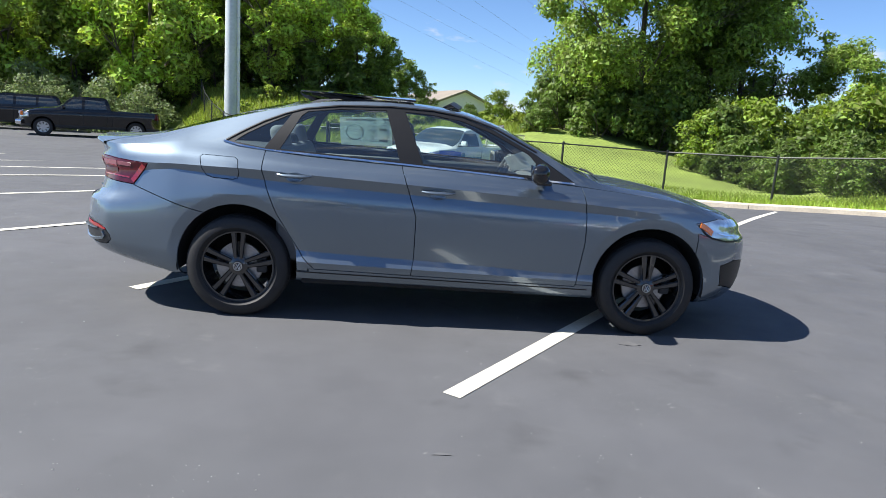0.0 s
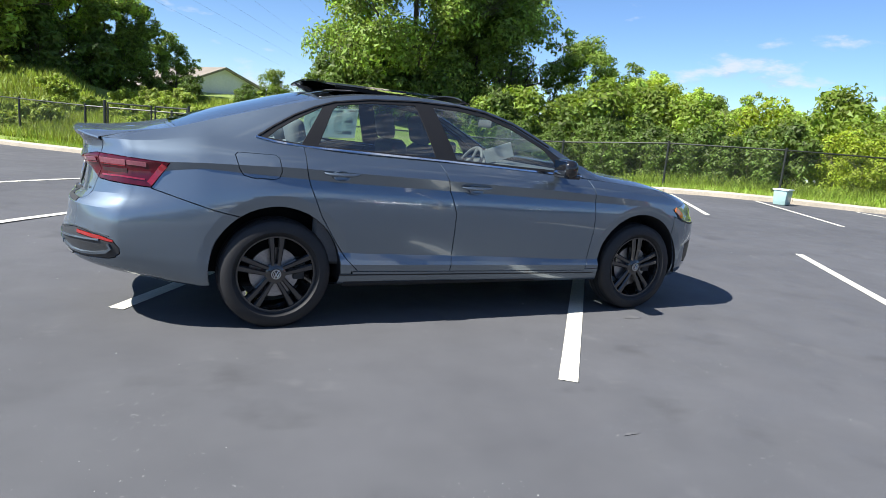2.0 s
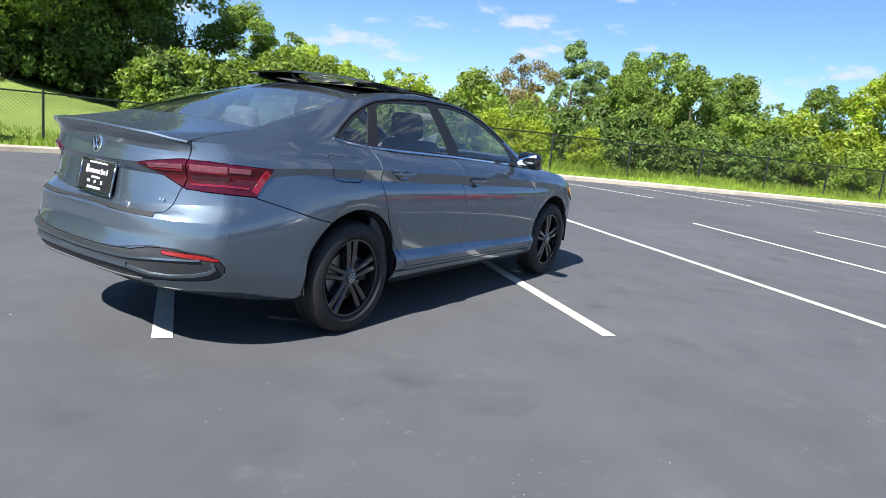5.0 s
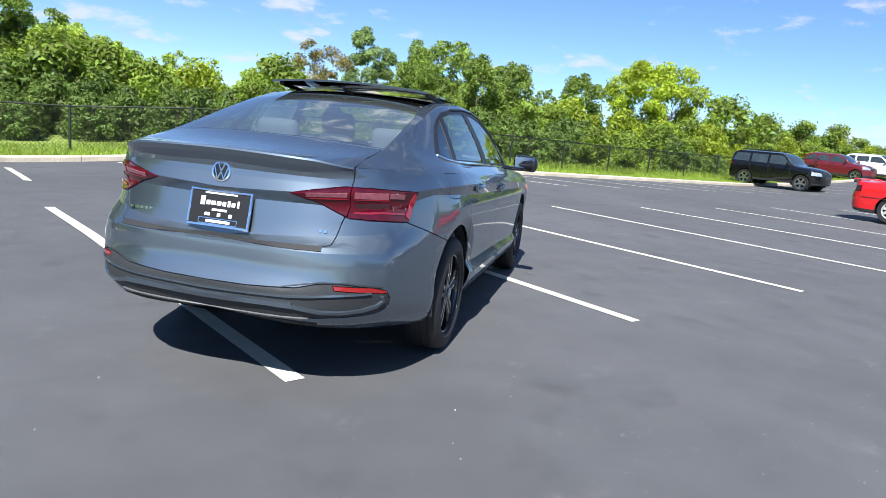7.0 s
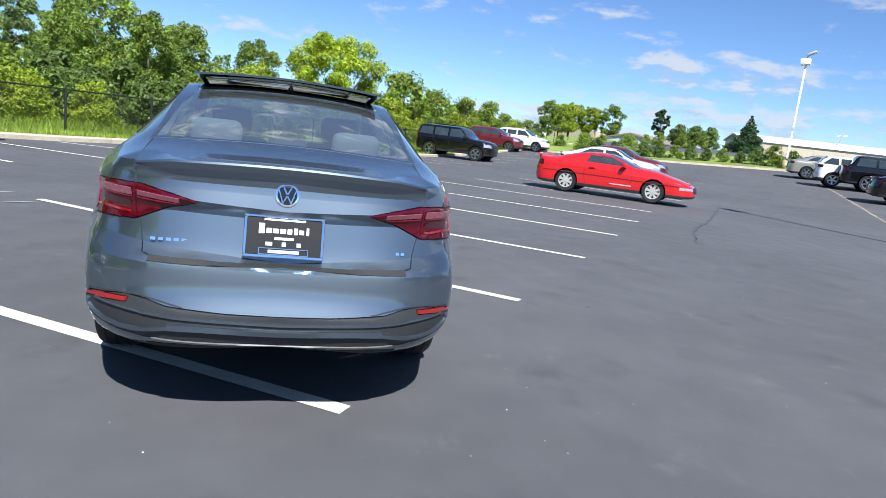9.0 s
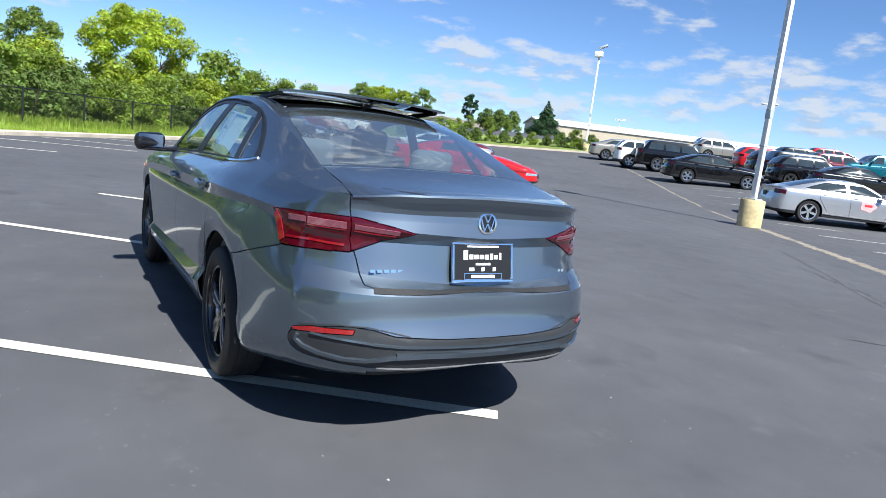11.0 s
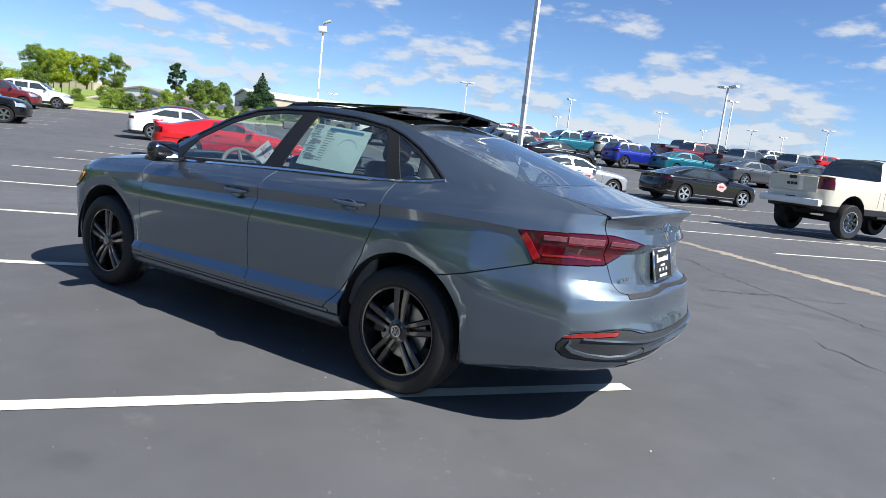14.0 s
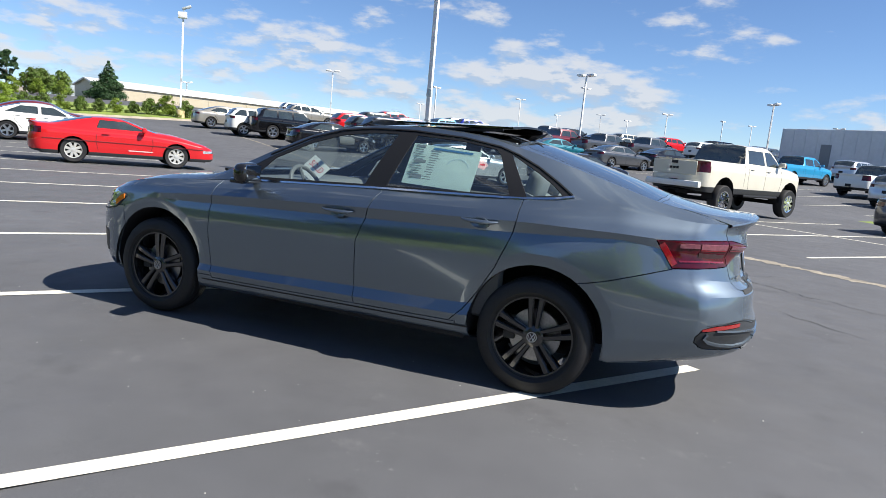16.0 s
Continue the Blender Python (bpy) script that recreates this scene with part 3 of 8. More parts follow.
def skin(lines, upper, xf, xr, n_side=64, n_cap=22, v_low=3, v_win=8, v_top=12):
    """The left half of a car body. lines: feature lines from the underside to the belt, each a dict of
    y, z (keys along x), zf, zr (keys from corner to centre), xf, xr (centre ends), nf, nr (corner squareness).
    upper: keys along x of rail share, rail height and centre height. Faces carry a zone: 0 side, 1 window band, 2 top."""
    side_x = np.linspace(xf, xr, n_side)
    th = np.linspace(0, math.pi / 2, n_cap + 1)
    ctrl = []
    for L in lines:
        ys, zs = pchip(L["y"], side_x), pchip(L["z"], side_x)
        P = [(x, y, z) for x, y, z in zip(side_x, ys, zs)]
        for end in (0, 1):
            n, xe, zk, xc = (L["nf"], L["xf"], L["zf"], xf) if end == 0 else (L["nr"], L["xr"], L["zr"], xr)
            y0, z0 = (ys[0], zs[0]) if end == 0 else (ys[-1], zs[-1])
            cap = []
            if end == 1 and "k" in L:           # a tail with a creased corner at k, flank before it and a flat-curved back behind
                for f, x, y in tail((xc, y0), L["k"], xe, n_cap):
                    cap.append((x, y, float(pchip([(0, z0), *zk], f))))
                P = P + cap
                continue
            for q in th[1:]:
                c, s = max(math.cos(q), 0) ** (2 / n), math.sin(q) ** (2 / n)
                z = float(pchip([(0, z0), *zk], q / (math.pi / 2)))
                cap.append((xc + (xe - xc) * s, y0 * c if q < th[-1] else 0.0, z))
            P = cap[::-1] + P if end == 0 else P + cap
        ctrl.append(P)
    ctrl = np.array(ctrl)                       # line, station, xyz
    nl, ns = ctrl.shape[:2]
    vv = np.linspace(0, nl - 1, (nl - 1) * v_low + 1)
    low = np.zeros((len(vv), ns, 3))
    splits = [0] + [i for i, L in enumerate(lines) if L.get("sharp")] + [nl - 1]
    for j in range(ns):
        for c in range(3):
            for s0, s1 in zip(splits, splits[1:]):
                m = (vv >= s0 - 1e-9) & (vv <= s1 + 1e-9)
                low[m, j, c] = pchip([(i, ctrl[i, j, c]) for i in range(s0, s1 + 1)], vv[m])
    bm = bmesh.new()
    zone = bm.faces.layers.int.new("zone")
    grid = [[bm.verts.new(low[i, j]) for j in range(ns)] for i in range(len(vv))]

    def quad(a, b, c, d, zn):
        vs = []
        for v in (a, b, c, d):
            if v not in vs:
                vs.append(v)
        if len(vs) > 2:
            try:
                bm.faces.new(vs)[zone] = zn
            except ValueError:
                pass

    for i in range(len(vv) - 1):
        for j in range(ns - 1):
            quad(grid[i][j], grid[i][j + 1], grid[i + 1][j + 1], grid[i + 1][j], 0)
    E = low[-1]
    cols = []
    for j in range(ns):
        x, ye, ze = E[j]
        if ye < 1e-6:
            cols.append([grid[-1][j]] * (v_win + v_top + 1))
            continue
        y2, z2, zc = ye * float(pchip(upper["share"], x)), float(pchip(upper["rail"], x)), float(pchip(upper["mid"], x))
        edge = min(1.0, ye / 0.35)
        z2 = ze + (z2 - ze) * edge if (x > 1.2 or x < -1.9) else z2
        zc = ze + (zc - ze) * edge if (x > 1.2 or x < -1.9) else zc
        tall = max(z2 - ze, 0)
        col = [grid[-1][j]]
        for k in range(1, v_win + 1):
            f = k / v_win
            bulge = 0.10 * tall * f * (1 - f) * 1.1
            col.append(bm.verts.new((x, ye + (y2 - ye) * (0.86 * f + 0.14 * f * f) + bulge, ze + (z2 - ze) * f)))
        for k in range(1, v_top + 1):
            f = k / v_top
            y = y2 * (1 - f) + 0.0
            g = y / y2
            flat = upper.get("crown", 2.3)
            col.append(bm.verts.new((x, y if k < v_top else 0.0, z2 + (zc - z2) * (1 - g ** flat))))
        cols.append(col)
    for A, B in zip(cols, cols[1:]):
        for k in range(v_win + v_top):
            quad(A[k], B[k], B[k + 1], A[k + 1], 1 if k < v_win else 2)
    bmesh.ops.recalc_face_normals(bm, faces=bm.faces)
    if sum(f.normal.z for f in bm.faces if f[zone] == 2) < 0:
        bmesh.ops.reverse_faces(bm, faces=bm.faces)
    return bm, zone


def cut(bm, poly, axes, keep=None, pad=0.03):
    """Score the outline poly (in the two axes) into the mesh, through the faces near each of its edges."""
    i, j = axes
    k = 3 - i - j
    n = len(poly)
    for e in range(n):
        p, q = poly[e], poly[(e + 1) % n]
        d = Vector((q[0] - p[0], q[1] - p[1]))
        if d.length < 1e-6:
            continue
        co, no = [0, 0, 0], [0, 0, 0]
        co[i], co[j] = p
        no[i], no[j] = -d.y, d.x
        lo = (min(p[0], q[0]) - pad, min(p[1], q[1]) - pad)
        hi = (max(p[0], q[0]) + pad, max(p[1], q[1]) + pad)
        fs = []
        for f in bm.faces:
            if keep and not keep(f):
                continue
            us, vs = [v.co[i] for v in f.verts], [v.co[j] for v in f.verts]
            if max(us) < lo[0] or min(us) > hi[0] or max(vs) < lo[1] or min(vs) > hi[1]:
                continue
            fs.append(f)
        geom = set(fs)
        for f in fs:
            geom.update(f.edges)
            geom.update(f.verts)
        if fs:
            bmesh.ops.bisect_plane(bm, geom=list(geom), dist=1e-5, plane_co=co, plane_no=no)


def inside(poly, u, v):
    r = False
    for (x1, y1), (x2, y2) in zip(poly, poly[1:] + poly[:1]):
        if (y1 > v) != (y2 > v) and u < (x2 - x1) * (v - y1) / (y2 - y1) + x1:
            r = not r
    return r


def take(bm, label_of, label, sides, gap=0.003, depth=0.008, grow=0.0, left_too=""):
    """The faces of one label as a mesh of their own; sides: 'l', 'r' or 'both'. Its rim turns in, which leaves the panel gap."""
    out = bmesh.new()
    for sgn in ((1,) if sides == "l" else (-1,) if sides == "r" else (1, -1)):
        vm = {}
        for f in bm.faces:
            if label_of[f.index] != label and not (sgn > 0 and label_of[f.index] == left_too):
                continue
            vs = []
            for v in f.verts:
                if v not in vm:
                    vm[v] = out.verts.new((v.co.x, v.co.y * sgn, v.co.z))
                vs.append(vm[v])
            try:
                out.faces.new(vs if sgn > 0 else vs[::-1])
            except ValueError:
                pass
    if sides == "both":
        bmesh.ops.remove_doubles(out, verts=out.verts, dist=2e-4)
    out.normal_update()
    if grow:
        for v in out.verts:
            v.co += v.normal * grow
    if gap and len(out.faces):
        rim = [v for v in out.verts if v.is_boundary]
        nrm = {v: v.normal.copy() for v in rim}
        bmesh.ops.inset_region(out, faces=out.faces[:], thickness=gap, depth=0, use_boundary=True, use_even_offset=False)
        for v in rim:
            if v.is_valid:
                v.co -= nrm[v] * depth
    return out


def circle(cx, cz, r, n=40):
    return [(cx + r * math.cos(2 * math.pi * k / n), cz + r * math.sin(2 * math.pi * k / n)) for k in range(n)]


def wheel(parent, at, side, r=0.328, rim=0.231, width=0.205, spokes=5, style="double", spoke_mat=None, barrel_mat=None, cap=True, name="wheel"):
    """Tyre, rim, paired spokes, brake disc and hub; side +1 faces +y."""
    w = thing(name)
    w.parent = parent
    w.location = at
    m = Matrix.Diagonal((1, side, 1, 1))
    spoke_mat, barrel_mat = spoke_mat or WHEEL_BLACK, barrel_mat or WHEEL_BLACK
    h = width / 2
    bm = bmesh.new()
    lathe(bm, [(rim - 0.004, -h * 0.80), (rim + 0.015, -h * 0.93), (r - 0.055, -h), (r - 0.018, -h * 0.90), (r - 0.004, -h * 0.72), (r, -h * 0.3), (r, h * 0.3),
               (r - 0.004, h * 0.72), (r - 0.018, h * 0.90), (r - 0.055, h), (r - 0.075, h * 1.0), (rim + 0.018, h * 0.95), (rim + 0.004, h * 0.86), (rim - 0.004, h * 0.80)], 56, "y", m, close=False)
    bmesh.ops.recalc_face_normals(bm, faces=bm.faces)
    part("tyre", bm, RUBBER, w, "black rubber tyre")
    for k in (-0.45, 0.0, 0.45):
        bm = bmesh.new()
        lathe(bm, [(r - 0.002, h * k - 0.006), (r + 0.0006, h * k - 0.005), (r + 0.0006, h * k + 0.005), (r - 0.002, h * k + 0.006)], 56, "y", m, close=False)
        part("tread_groove", bm, UNDER, w)
    bm = bmesh.new()
    lathe(bm, [(rim + 0.004, h * 0.90), (rim + 0.002, h * 0.80), (rim - 0.012, h * 0.78), (rim - 0.018, h * 0.4), (rim - 0.03, -h * 0.7), (rim - 0.002, -h * 0.85)], 56, "y", m, close=False)
    part("rim", bm, barrel_mat, w)
    bm = bmesh.new()
    lathe(bm, [(0.05, 0.012), (rim * 0.64, 0.012), (rim * 0.64, -0.012), (0.05, -0.012)], 40, "y", m @ Matrix.Translation((0, h * 0.1, 0)))
    part("brake_disc", bm, STEEL, w, "bare steel brake disc")
    bm = bmesh.new()
    box(bm, (0.07, 0.07, 0.13), m @ Matrix.Translation((rim * 0.62, h * 0.05, 0.02)), 0.012, 2)
    part("brake_caliper", bm, DARK_PLASTIC, w)
    yf = h * 0.70
    for s in range(spokes):
        q = 2 * math.pi * s / spokes + math.pi / 2
        bm = bmesh.new()
        rot = m @ Matrix.Rotation(-q, 4, "Y")
        pairs = ((-1, 0.105), (1, 0.105)) if style == "double" else ((0, 0.0),)
        for sg, tilt in pairs:
            y0, wd0, wd1 = yf, (0.026 if style == "double" else 0.045), (0.046 if style == "double" else 0.06)
            off0, off1 = sg * 0.0165, sg * 0.0320
            r0, r1 = 0.045, rim - 0.006
            pts = []
            for rr, off, wd, yy in ((r0, off0, wd0, y0 - 0.006), (rim * 0.6, (off0 + off1) / 2, (wd0 + wd1) / 2, y0), (r1, off1, wd1, y0 - 0.004)):
                pts.append([bm.verts.new(rot @ Vector((rr, yy + dy, off + dz * wd / 2))) for dz, dy in ((-1, -0.035), (-0.92, -0.004), (-0.55, 0.004), (0.55, 0.004), (0.92, -0.004), (1, -0.035))])
            for A, B in zip(pts, pts[1:]):
                for k in range(6):
                    bm.faces.new((A[k], A[(k + 1) % 6], B[(k + 1) % 6], B[k]))
            bm.faces.new(pts[-1])
            bm.faces.new(pts[0][::-1])
        bmesh.ops.recalc_face_normals(bm, faces=bm.faces)
        part("spoke", bm, spoke_mat, w, angle=30)
    bm = bmesh.new()
    lathe(bm, [(0.062, yf - 0.04), (0.060, yf - 0.006), (0.050, yf + 0.0), (0.034, yf + 0.004), (0.032, yf + 0.009), (0.0005, yf + 0.011)], 28, "y", m)
    part("hub", bm, spoke_mat, w)
    if cap:
        bm = bmesh.new()
        lathe(bm, [(0.029, yf + 0.009), (0.029, yf + 0.0135), (0.0245, yf + 0.0135), (0.0245, yf + 0.009)], 28, "y", m, close=False)
        for sx in (-1, 1):
            for (xa, za), (xb, zb) in (((0.012, 0.019), (0.0, -0.001)), ((0.019, 0.008), (0.009, -0.020)), ((0.009, -0.020), (0.0, 0.001))):
                tube(bm, [m @ Vector((sx * xa, yf + 0.012, za)), m @ Vector((sx * xb, yf + 0.012, zb))], 0.0026, 5)
        part("cap_badge", bm, SATIN_ALU, w, "small silver wheel cap badge")
    return w


def well(parent, cx, y0, y1, cz=0.345, r=0.385):
    bm = bmesh.new()
    pts = [(cx + r * math.cos(q), cz + r * math.sin(q)) for q in np.linspace(-0.16, math.pi + 0.16, 22)]
    A = [bm.verts.new((x, y0, z)) for x, z in pts]
    B = [bm.verts.new((x, y1, z)) for x, z in pts]
    for k in range(len(pts) - 1):
        bm.faces.new((A[k], A[k + 1], B[k + 1], B[k]))
    bm.faces.new(B)
    return part("wheel_well", bm, UNDER, parent)


def sedan():
    """The grey sedan: x forward, the axles at -1.343 and 1.343, on the ground at z 0."""
    car = thing("sedan", label="grey metallic sedan with open tilted sunroof and black alloy wheels", category="car")
    SX = (1.45, 0.9, 0.0, -0.9, -1.34, -1.75)

    def keys(*v):
        return list(zip(SX, v))

    lines = [
        dict(y=keys(*[0.60] * 6), z=keys(*[0.20] * 6), zf=[(1, 0.20)], zr=[(1, 0.29)], xf=2.0, xr=-2.12, nf=2.4, nr=2.6, k=(-1.98, 0.56)),
        dict(y=keys(0.82, 0.835, 0.835, 0.835, 0.83, 0.81), z=keys(0.235, 0.240, 0.250, 0.258, 0.262, 0.262), zf=[(0.5, 0.235), (1, 0.225)], zr=[(0.45, 0.305), (1, 0.350)], xf=2.13, xr=-2.36, nf=2.4, nr=2.6, k=(-2.07, 0.70)),
        dict(y=keys(0.855, 0.866, 0.866, 0.866, 0.864, 0.842), z=keys(0.275, 0.285, 0.294, 0.304, 0.31, 0.315), zf=[(0.5, 0.30), (1, 0.29)], zr=[(0.45, 0.350), (1, 0.395)], xf=2.205, xr=-2.450, nf=2.4, nr=2.6, k=(-2.12, 0.735)),
        dict(y=keys(0.870, 0.889, 0.894, 0.895, 0.888, 0.858), z=keys(0.355, 0.362, 0.376, 0.390, 0.40, 0.40), zf=[(0.5, 0.38), (1, 0.38)], zr=[(0.45, 0.42), (1, 0.455)], xf=2.235, xr=-2.480, nf=2.4, nr=2.6, k=(-2.165, 0.757), sharp=True),
        dict(y=keys(0.872, 0.868, 0.866, 0.866, 0.876, 0.860), z=keys(0.42, 0.400, 0.430, 0.456, 0.48, 0.48), zf=[(0.5, 0.46), (1, 0.46)], zr=[(0.45, 0.49), (1, 0.512)], xf=2.245, xr=-2.486, nf=2.4, nr=2.6, k=(-2.185, 0.764), sharp=True),
        dict(y=keys(0.880, 0.883, 0.886, 0.887, 0.890, 0.862), z=keys(0.56, 0.58, 0.60, 0.61, 0.62, 0.60), zf=[(0.5, 0.55), (1, 0.55)], zr=[(0.45, 0.585), (1, 0.605)], xf=2.245, xr=-2.455, nf=2.4, nr=2.6, k=(-2.19, 0.766)),
        dict(y=keys(0.884, 0.888, 0.891, 0.892, 0.892, 0.855), z=keys(0.66, 0.68, 0.705, 0.72, 0.73, 0.71), zf=[(0.5, 0.61), (1, 0.61)], zr=[(0.45, 0.68), (1, 0.682)], xf=2.24, xr=-2.448, nf=2.4, nr=2.6, k=(-2.175, 0.758)),
        dict(y=keys(0.882, 0.884, 0.886, 0.887, 0.884, 0.838), z=keys(0.73, 0.752, 0.785, 0.81, 0.825, 0.815), zf=[(0.5, 0.66), (1, 0.65)], zr=[(0.45, 0.765), (1, 0.706)], xf=2.23, xr=-2.378, nf=2.4, nr=2.7, k=(-2.13, 0.735)),
        dict(y=keys(0.874, 0.872, 0.870, 0.869, 0.862, 0.814), z=keys(0.79, 0.812, 0.848, 0.880, 0.903, 0.925), zf=[(0.5, 0.70), (1, 0.69)], zr=[(0.45, 0.885), (1, 0.870)], xf=2.20, xr=-2.350, nf=2.4, nr=2.8, k=(-2.12, 0.713), sharp=True),
        dict(y=keys(0.868, 0.886, 0.895, 0.894, 0.883, 0.824), z=keys(0.825, 0.868, 0.912, 0.945, 0.960, 0.958), zf=[(0.5, 0.755), (1, 0.74)], zr=[(0.45, 0.942), (1, 0.913)], xf=2.18, xr=-2.384, nf=2.4, nr=2.9, k=(-2.12, 0.714), sharp=True),
        dict(y=keys(0.850, 0.860, 0.866, 0.864, 0.848, 0.795), z=keys(0.872, 0.915, 0.962, 0.995, 1.012, 1.018), zf=[(0.5, 0.79), (1, 0.77)], zr=[(0.45, 0.995), (1, 1.00)], xf=2.15, xr=-2.366, nf=2.4, nr=3.1, k=(-2.12, 0.702)),
        dict(y=keys(0.800, 0.785, 0.783, 0.775, 0.760, 0.725), z=keys(0.918, 0.966, 1.022, 1.052, 1.085, 1.088), zf=[(0.5, 0.82), (1, 0.792)], zr=[(0.45, 1.050), (1, 1.078)], xf=2.10, xr=-2.405, nf=2.4, nr=3.3, k=(-2.14, 0.668)),
    ]
    upper = dict(
        share=[(2.1, 0.82), (1.45, 0.84), (1.0, 0.90), (0.8, 0.92), (0.53, 0.865), (0.25, 0.80), (0.0, 0.765), (-0.43, 0.745), (-0.8, 0.745), (-1.1, 0.75), (-1.4, 0.77), (-1.7, 0.80), (-1.95, 0.835), (-2.4, 0.835)],
        rail=[(2.1, 0.80), (1.8, 0.87), (1.45, 0.945), (1.0, 0.995), (0.8, 1.065), (0.53, 1.20), (0.25, 1.328), (0.0, 1.392), (-0.43, 1.423), (-0.8, 1.405), (-1.1, 1.350), (-1.4, 1.272), (-1.7, 1.186), (-1.95, 1.118), (-2.2, 1.085), (-2.4, 1.07)],
        mid=[(2.1, 0.80), (1.8, 0.905), (1.45, 0.972), (1.05, 1.022), (0.8, 1.118), (0.53, 1.245), (0.25, 1.362), (0.05, 1.418), (-0.4, 1.452), (-0.8, 1.440), (-1.1, 1.398), (-1.4, 1.318), (-1.7, 1.228), (-1.95, 1.146), (-2.15, 1.108), (-2.41, 1.079)],
        crown=2.3)
    bm, zone = skin(lines, upper, 1.45, -1.75)
    # outlines of panels and openings
    front_door = [(-0.31, 1.3), (-0.325, 1.02), (-0.27, 0.86), (-0.222, 0.72), (-0.222, 0.45), (-0.235, 0.335), (0.845, 0.322), (0.862, 0.40), (0.885, 0.62), (0.88, 0.80), (0.85, 0.96), (0.845, 1.3)]
    rear_door = [(-0.31, 1.3), (-0.325, 1.02), (-0.27, 0.86), (-0.222, 0.72), (-0.222, 0.45), (-0.235, 0.335), (-0.855, 0.345), (-0.93, 0.42), (-1.0, 0.525), (-1.10, 0.69), (-1.165, 0.85), (-1.195, 0.96), (-1.19, 1.3)]
    dlo = [(0.80, 0.992), (0.50, 1.006), (-0.28, 1.046), (-0.80, 1.066), (-1.19, 1.080), (-1.45, 1.112), (-1.36, 1.172), (-1.23, 1.246), (-1.10, 1.302), (-0.98, 1.342), (-0.75, 1.376), (-0.43, 1.392), (-0.15, 1.385), (0.05, 1.360), (0.25, 1.296), (0.53, 1.160)]
    w_quarter = [(-1.395, 1.117), (-1.205, 1.090), (-1.058, 1.312), (-1.10, 1.290), (-1.235, 1.222), (-1.34, 1.160)]
    w_rear = [(-1.105, 1.088), (-0.345, 1.060), (-0.450, 1.372), (-0.75, 1.360), (-0.958, 1.332), (-0.995, 1.300)]
    w_front = [(-0.195, 1.054), (0.20, 1.036), (0.615, 1.018), (0.50, 1.150), (0.25, 1.272), (0.05, 1.336), (-0.15, 1.364), (-0.325, 1.372)]
    fuel = [(-1.585, 1.012), (-1.57, 1.026), (-1.37, 1.022), (-1.348, 1.008), (-1.335, 0.93), (-1.345, 0.898), (-1.37, 0.887), (-1.50, 0.891), (-1.54, 0.903), (-1.565, 0.94)]
    bump_r = [(-1.40, 0.10), (-1.40, 0.60), (-1.56, 0.668), (-1.69, 0.700), (-2.012, 0.803), (-2.19, 0.816), (-2.7, 0.816), (-2.7, 0.1)]
    lamp_r = [(-1.920, 0.944), (-2.20, 0.964), (-2.60, 0.974), (-2.60, 0.818), (-2.19, 0.820), (-2.012, 0.807)]
    lamp_rear = [(1.2, 0.985), (0.572, 0.970), (0.42, 0.942), (0.33, 0.921), (0.45, 0.885), (0.572, 0.826), (0.70, 0.8195), (1.2, 0.8180)]
    trunk = [(-0.1, 2.0), (0.582, 2.0), (0.582, 1.075), (0.576, 0.986), (0.566, 0.866), (0.545, 0.80), (0.528, 0.712), (0.46, 0.697), (-0.1, 0.692)]
    deck = [(-1.93, -0.1), (-1.93, 0.40), (-1.905, 0.575), (-2.6, 0.575), (-2.6, -0.1)]
    dark_r = [(-0.1, 0.511), (0.20, 0.514), (0.42, 0.526), (0.50, 0.546), (0.58, 0.553), (0.735, 0.522), (0.755, 0.502), (0.761, 0.470), (0.755, 0.438), (0.735, 0.414), (0.70, 0.400), (0.62, 0.394), (0.50, 0.390), (-0.1, 0.376)]
    refl = [(0.565, 0.541), (0.70, 0.529), (0.752, 0.511), (0.753, 0.499), (0.70, 0.507), (0.572, 0.522)]
    bump_f = [(1.66, 0.1), (1.655, 0.45), (1.64, 0.72), (1.72, 0.70), (1.86, 0.665), (2.6, 0.655), (2.6, 0.1)]
    lamp_f = [(1.62, 0.782), (1.72, 0.700), (1.86, 0.668), (2.6, 0.660), (2.6, 0.775), (1.93, 0.805), (1.80, 0.815)]
    grille = [(-0.1, 0.765), (0.40, 0.765), (0.52, 0.72), (0.46, 0.665), (-0.1, 0.655)]
    intake = [(-0.1, 0.50), (0.50, 0.50), (0.72, 0.53), (0.80, 0.50), (0.78, 0.36), (0.60, 0.30), (-0.1, 0.27)]
    hood = [(2.6, -0.1), (2.6, 0.72), (1.45, 0.685), (0.93, 0.665), (0.97, 0.45), (1.03, -0.1)]
    screen = [(1.00, -0.1), (0.94, 0.45), (0.84, 0.668), (0.25, 0.575), (0.14, 0.555), (0.18, 0.30), (0.19, -0.1)]
    back = [(-1.912, -0.1), (-1.907, 0.30), (-1.882, 0.572), (-1.35, 0.538), (-1.14, 0.502), (-1.09, 0.42), (-1.07, -0.1)]
    roof_black = [(0.10, -0.1), (0.09, 0.515), (-0.5, 0.525), (-1.06, 0.50), (-1.05, -0.1)]
    sun_hole = [(0.02, -0.1), (0.02, 0.40), (-0.38, 0.40), (-0.38, -0.1)]
    AR, AF = (-1.343, 0.352), (1.343, 0.352)
    z0 = lambda f: f[zone] == 0
    z1 = lambda f: f[zone] == 1
    z2 = lambda f: f[zone] == 2
    xz, yz, xy = (0, 2), (1, 2), (0, 1)
    for c in (AR, AF):
        for r in (0.378, 0.448):
            cut(bm, [p for p in circle(*c, r)], xz, lambda f: f[zone] == 0 and f.calc_center_median().y > 0.5, 0.01)
    for poly in (front_door, rear_door, fuel):
        cut(bm, poly, xz, z0, 0.004)
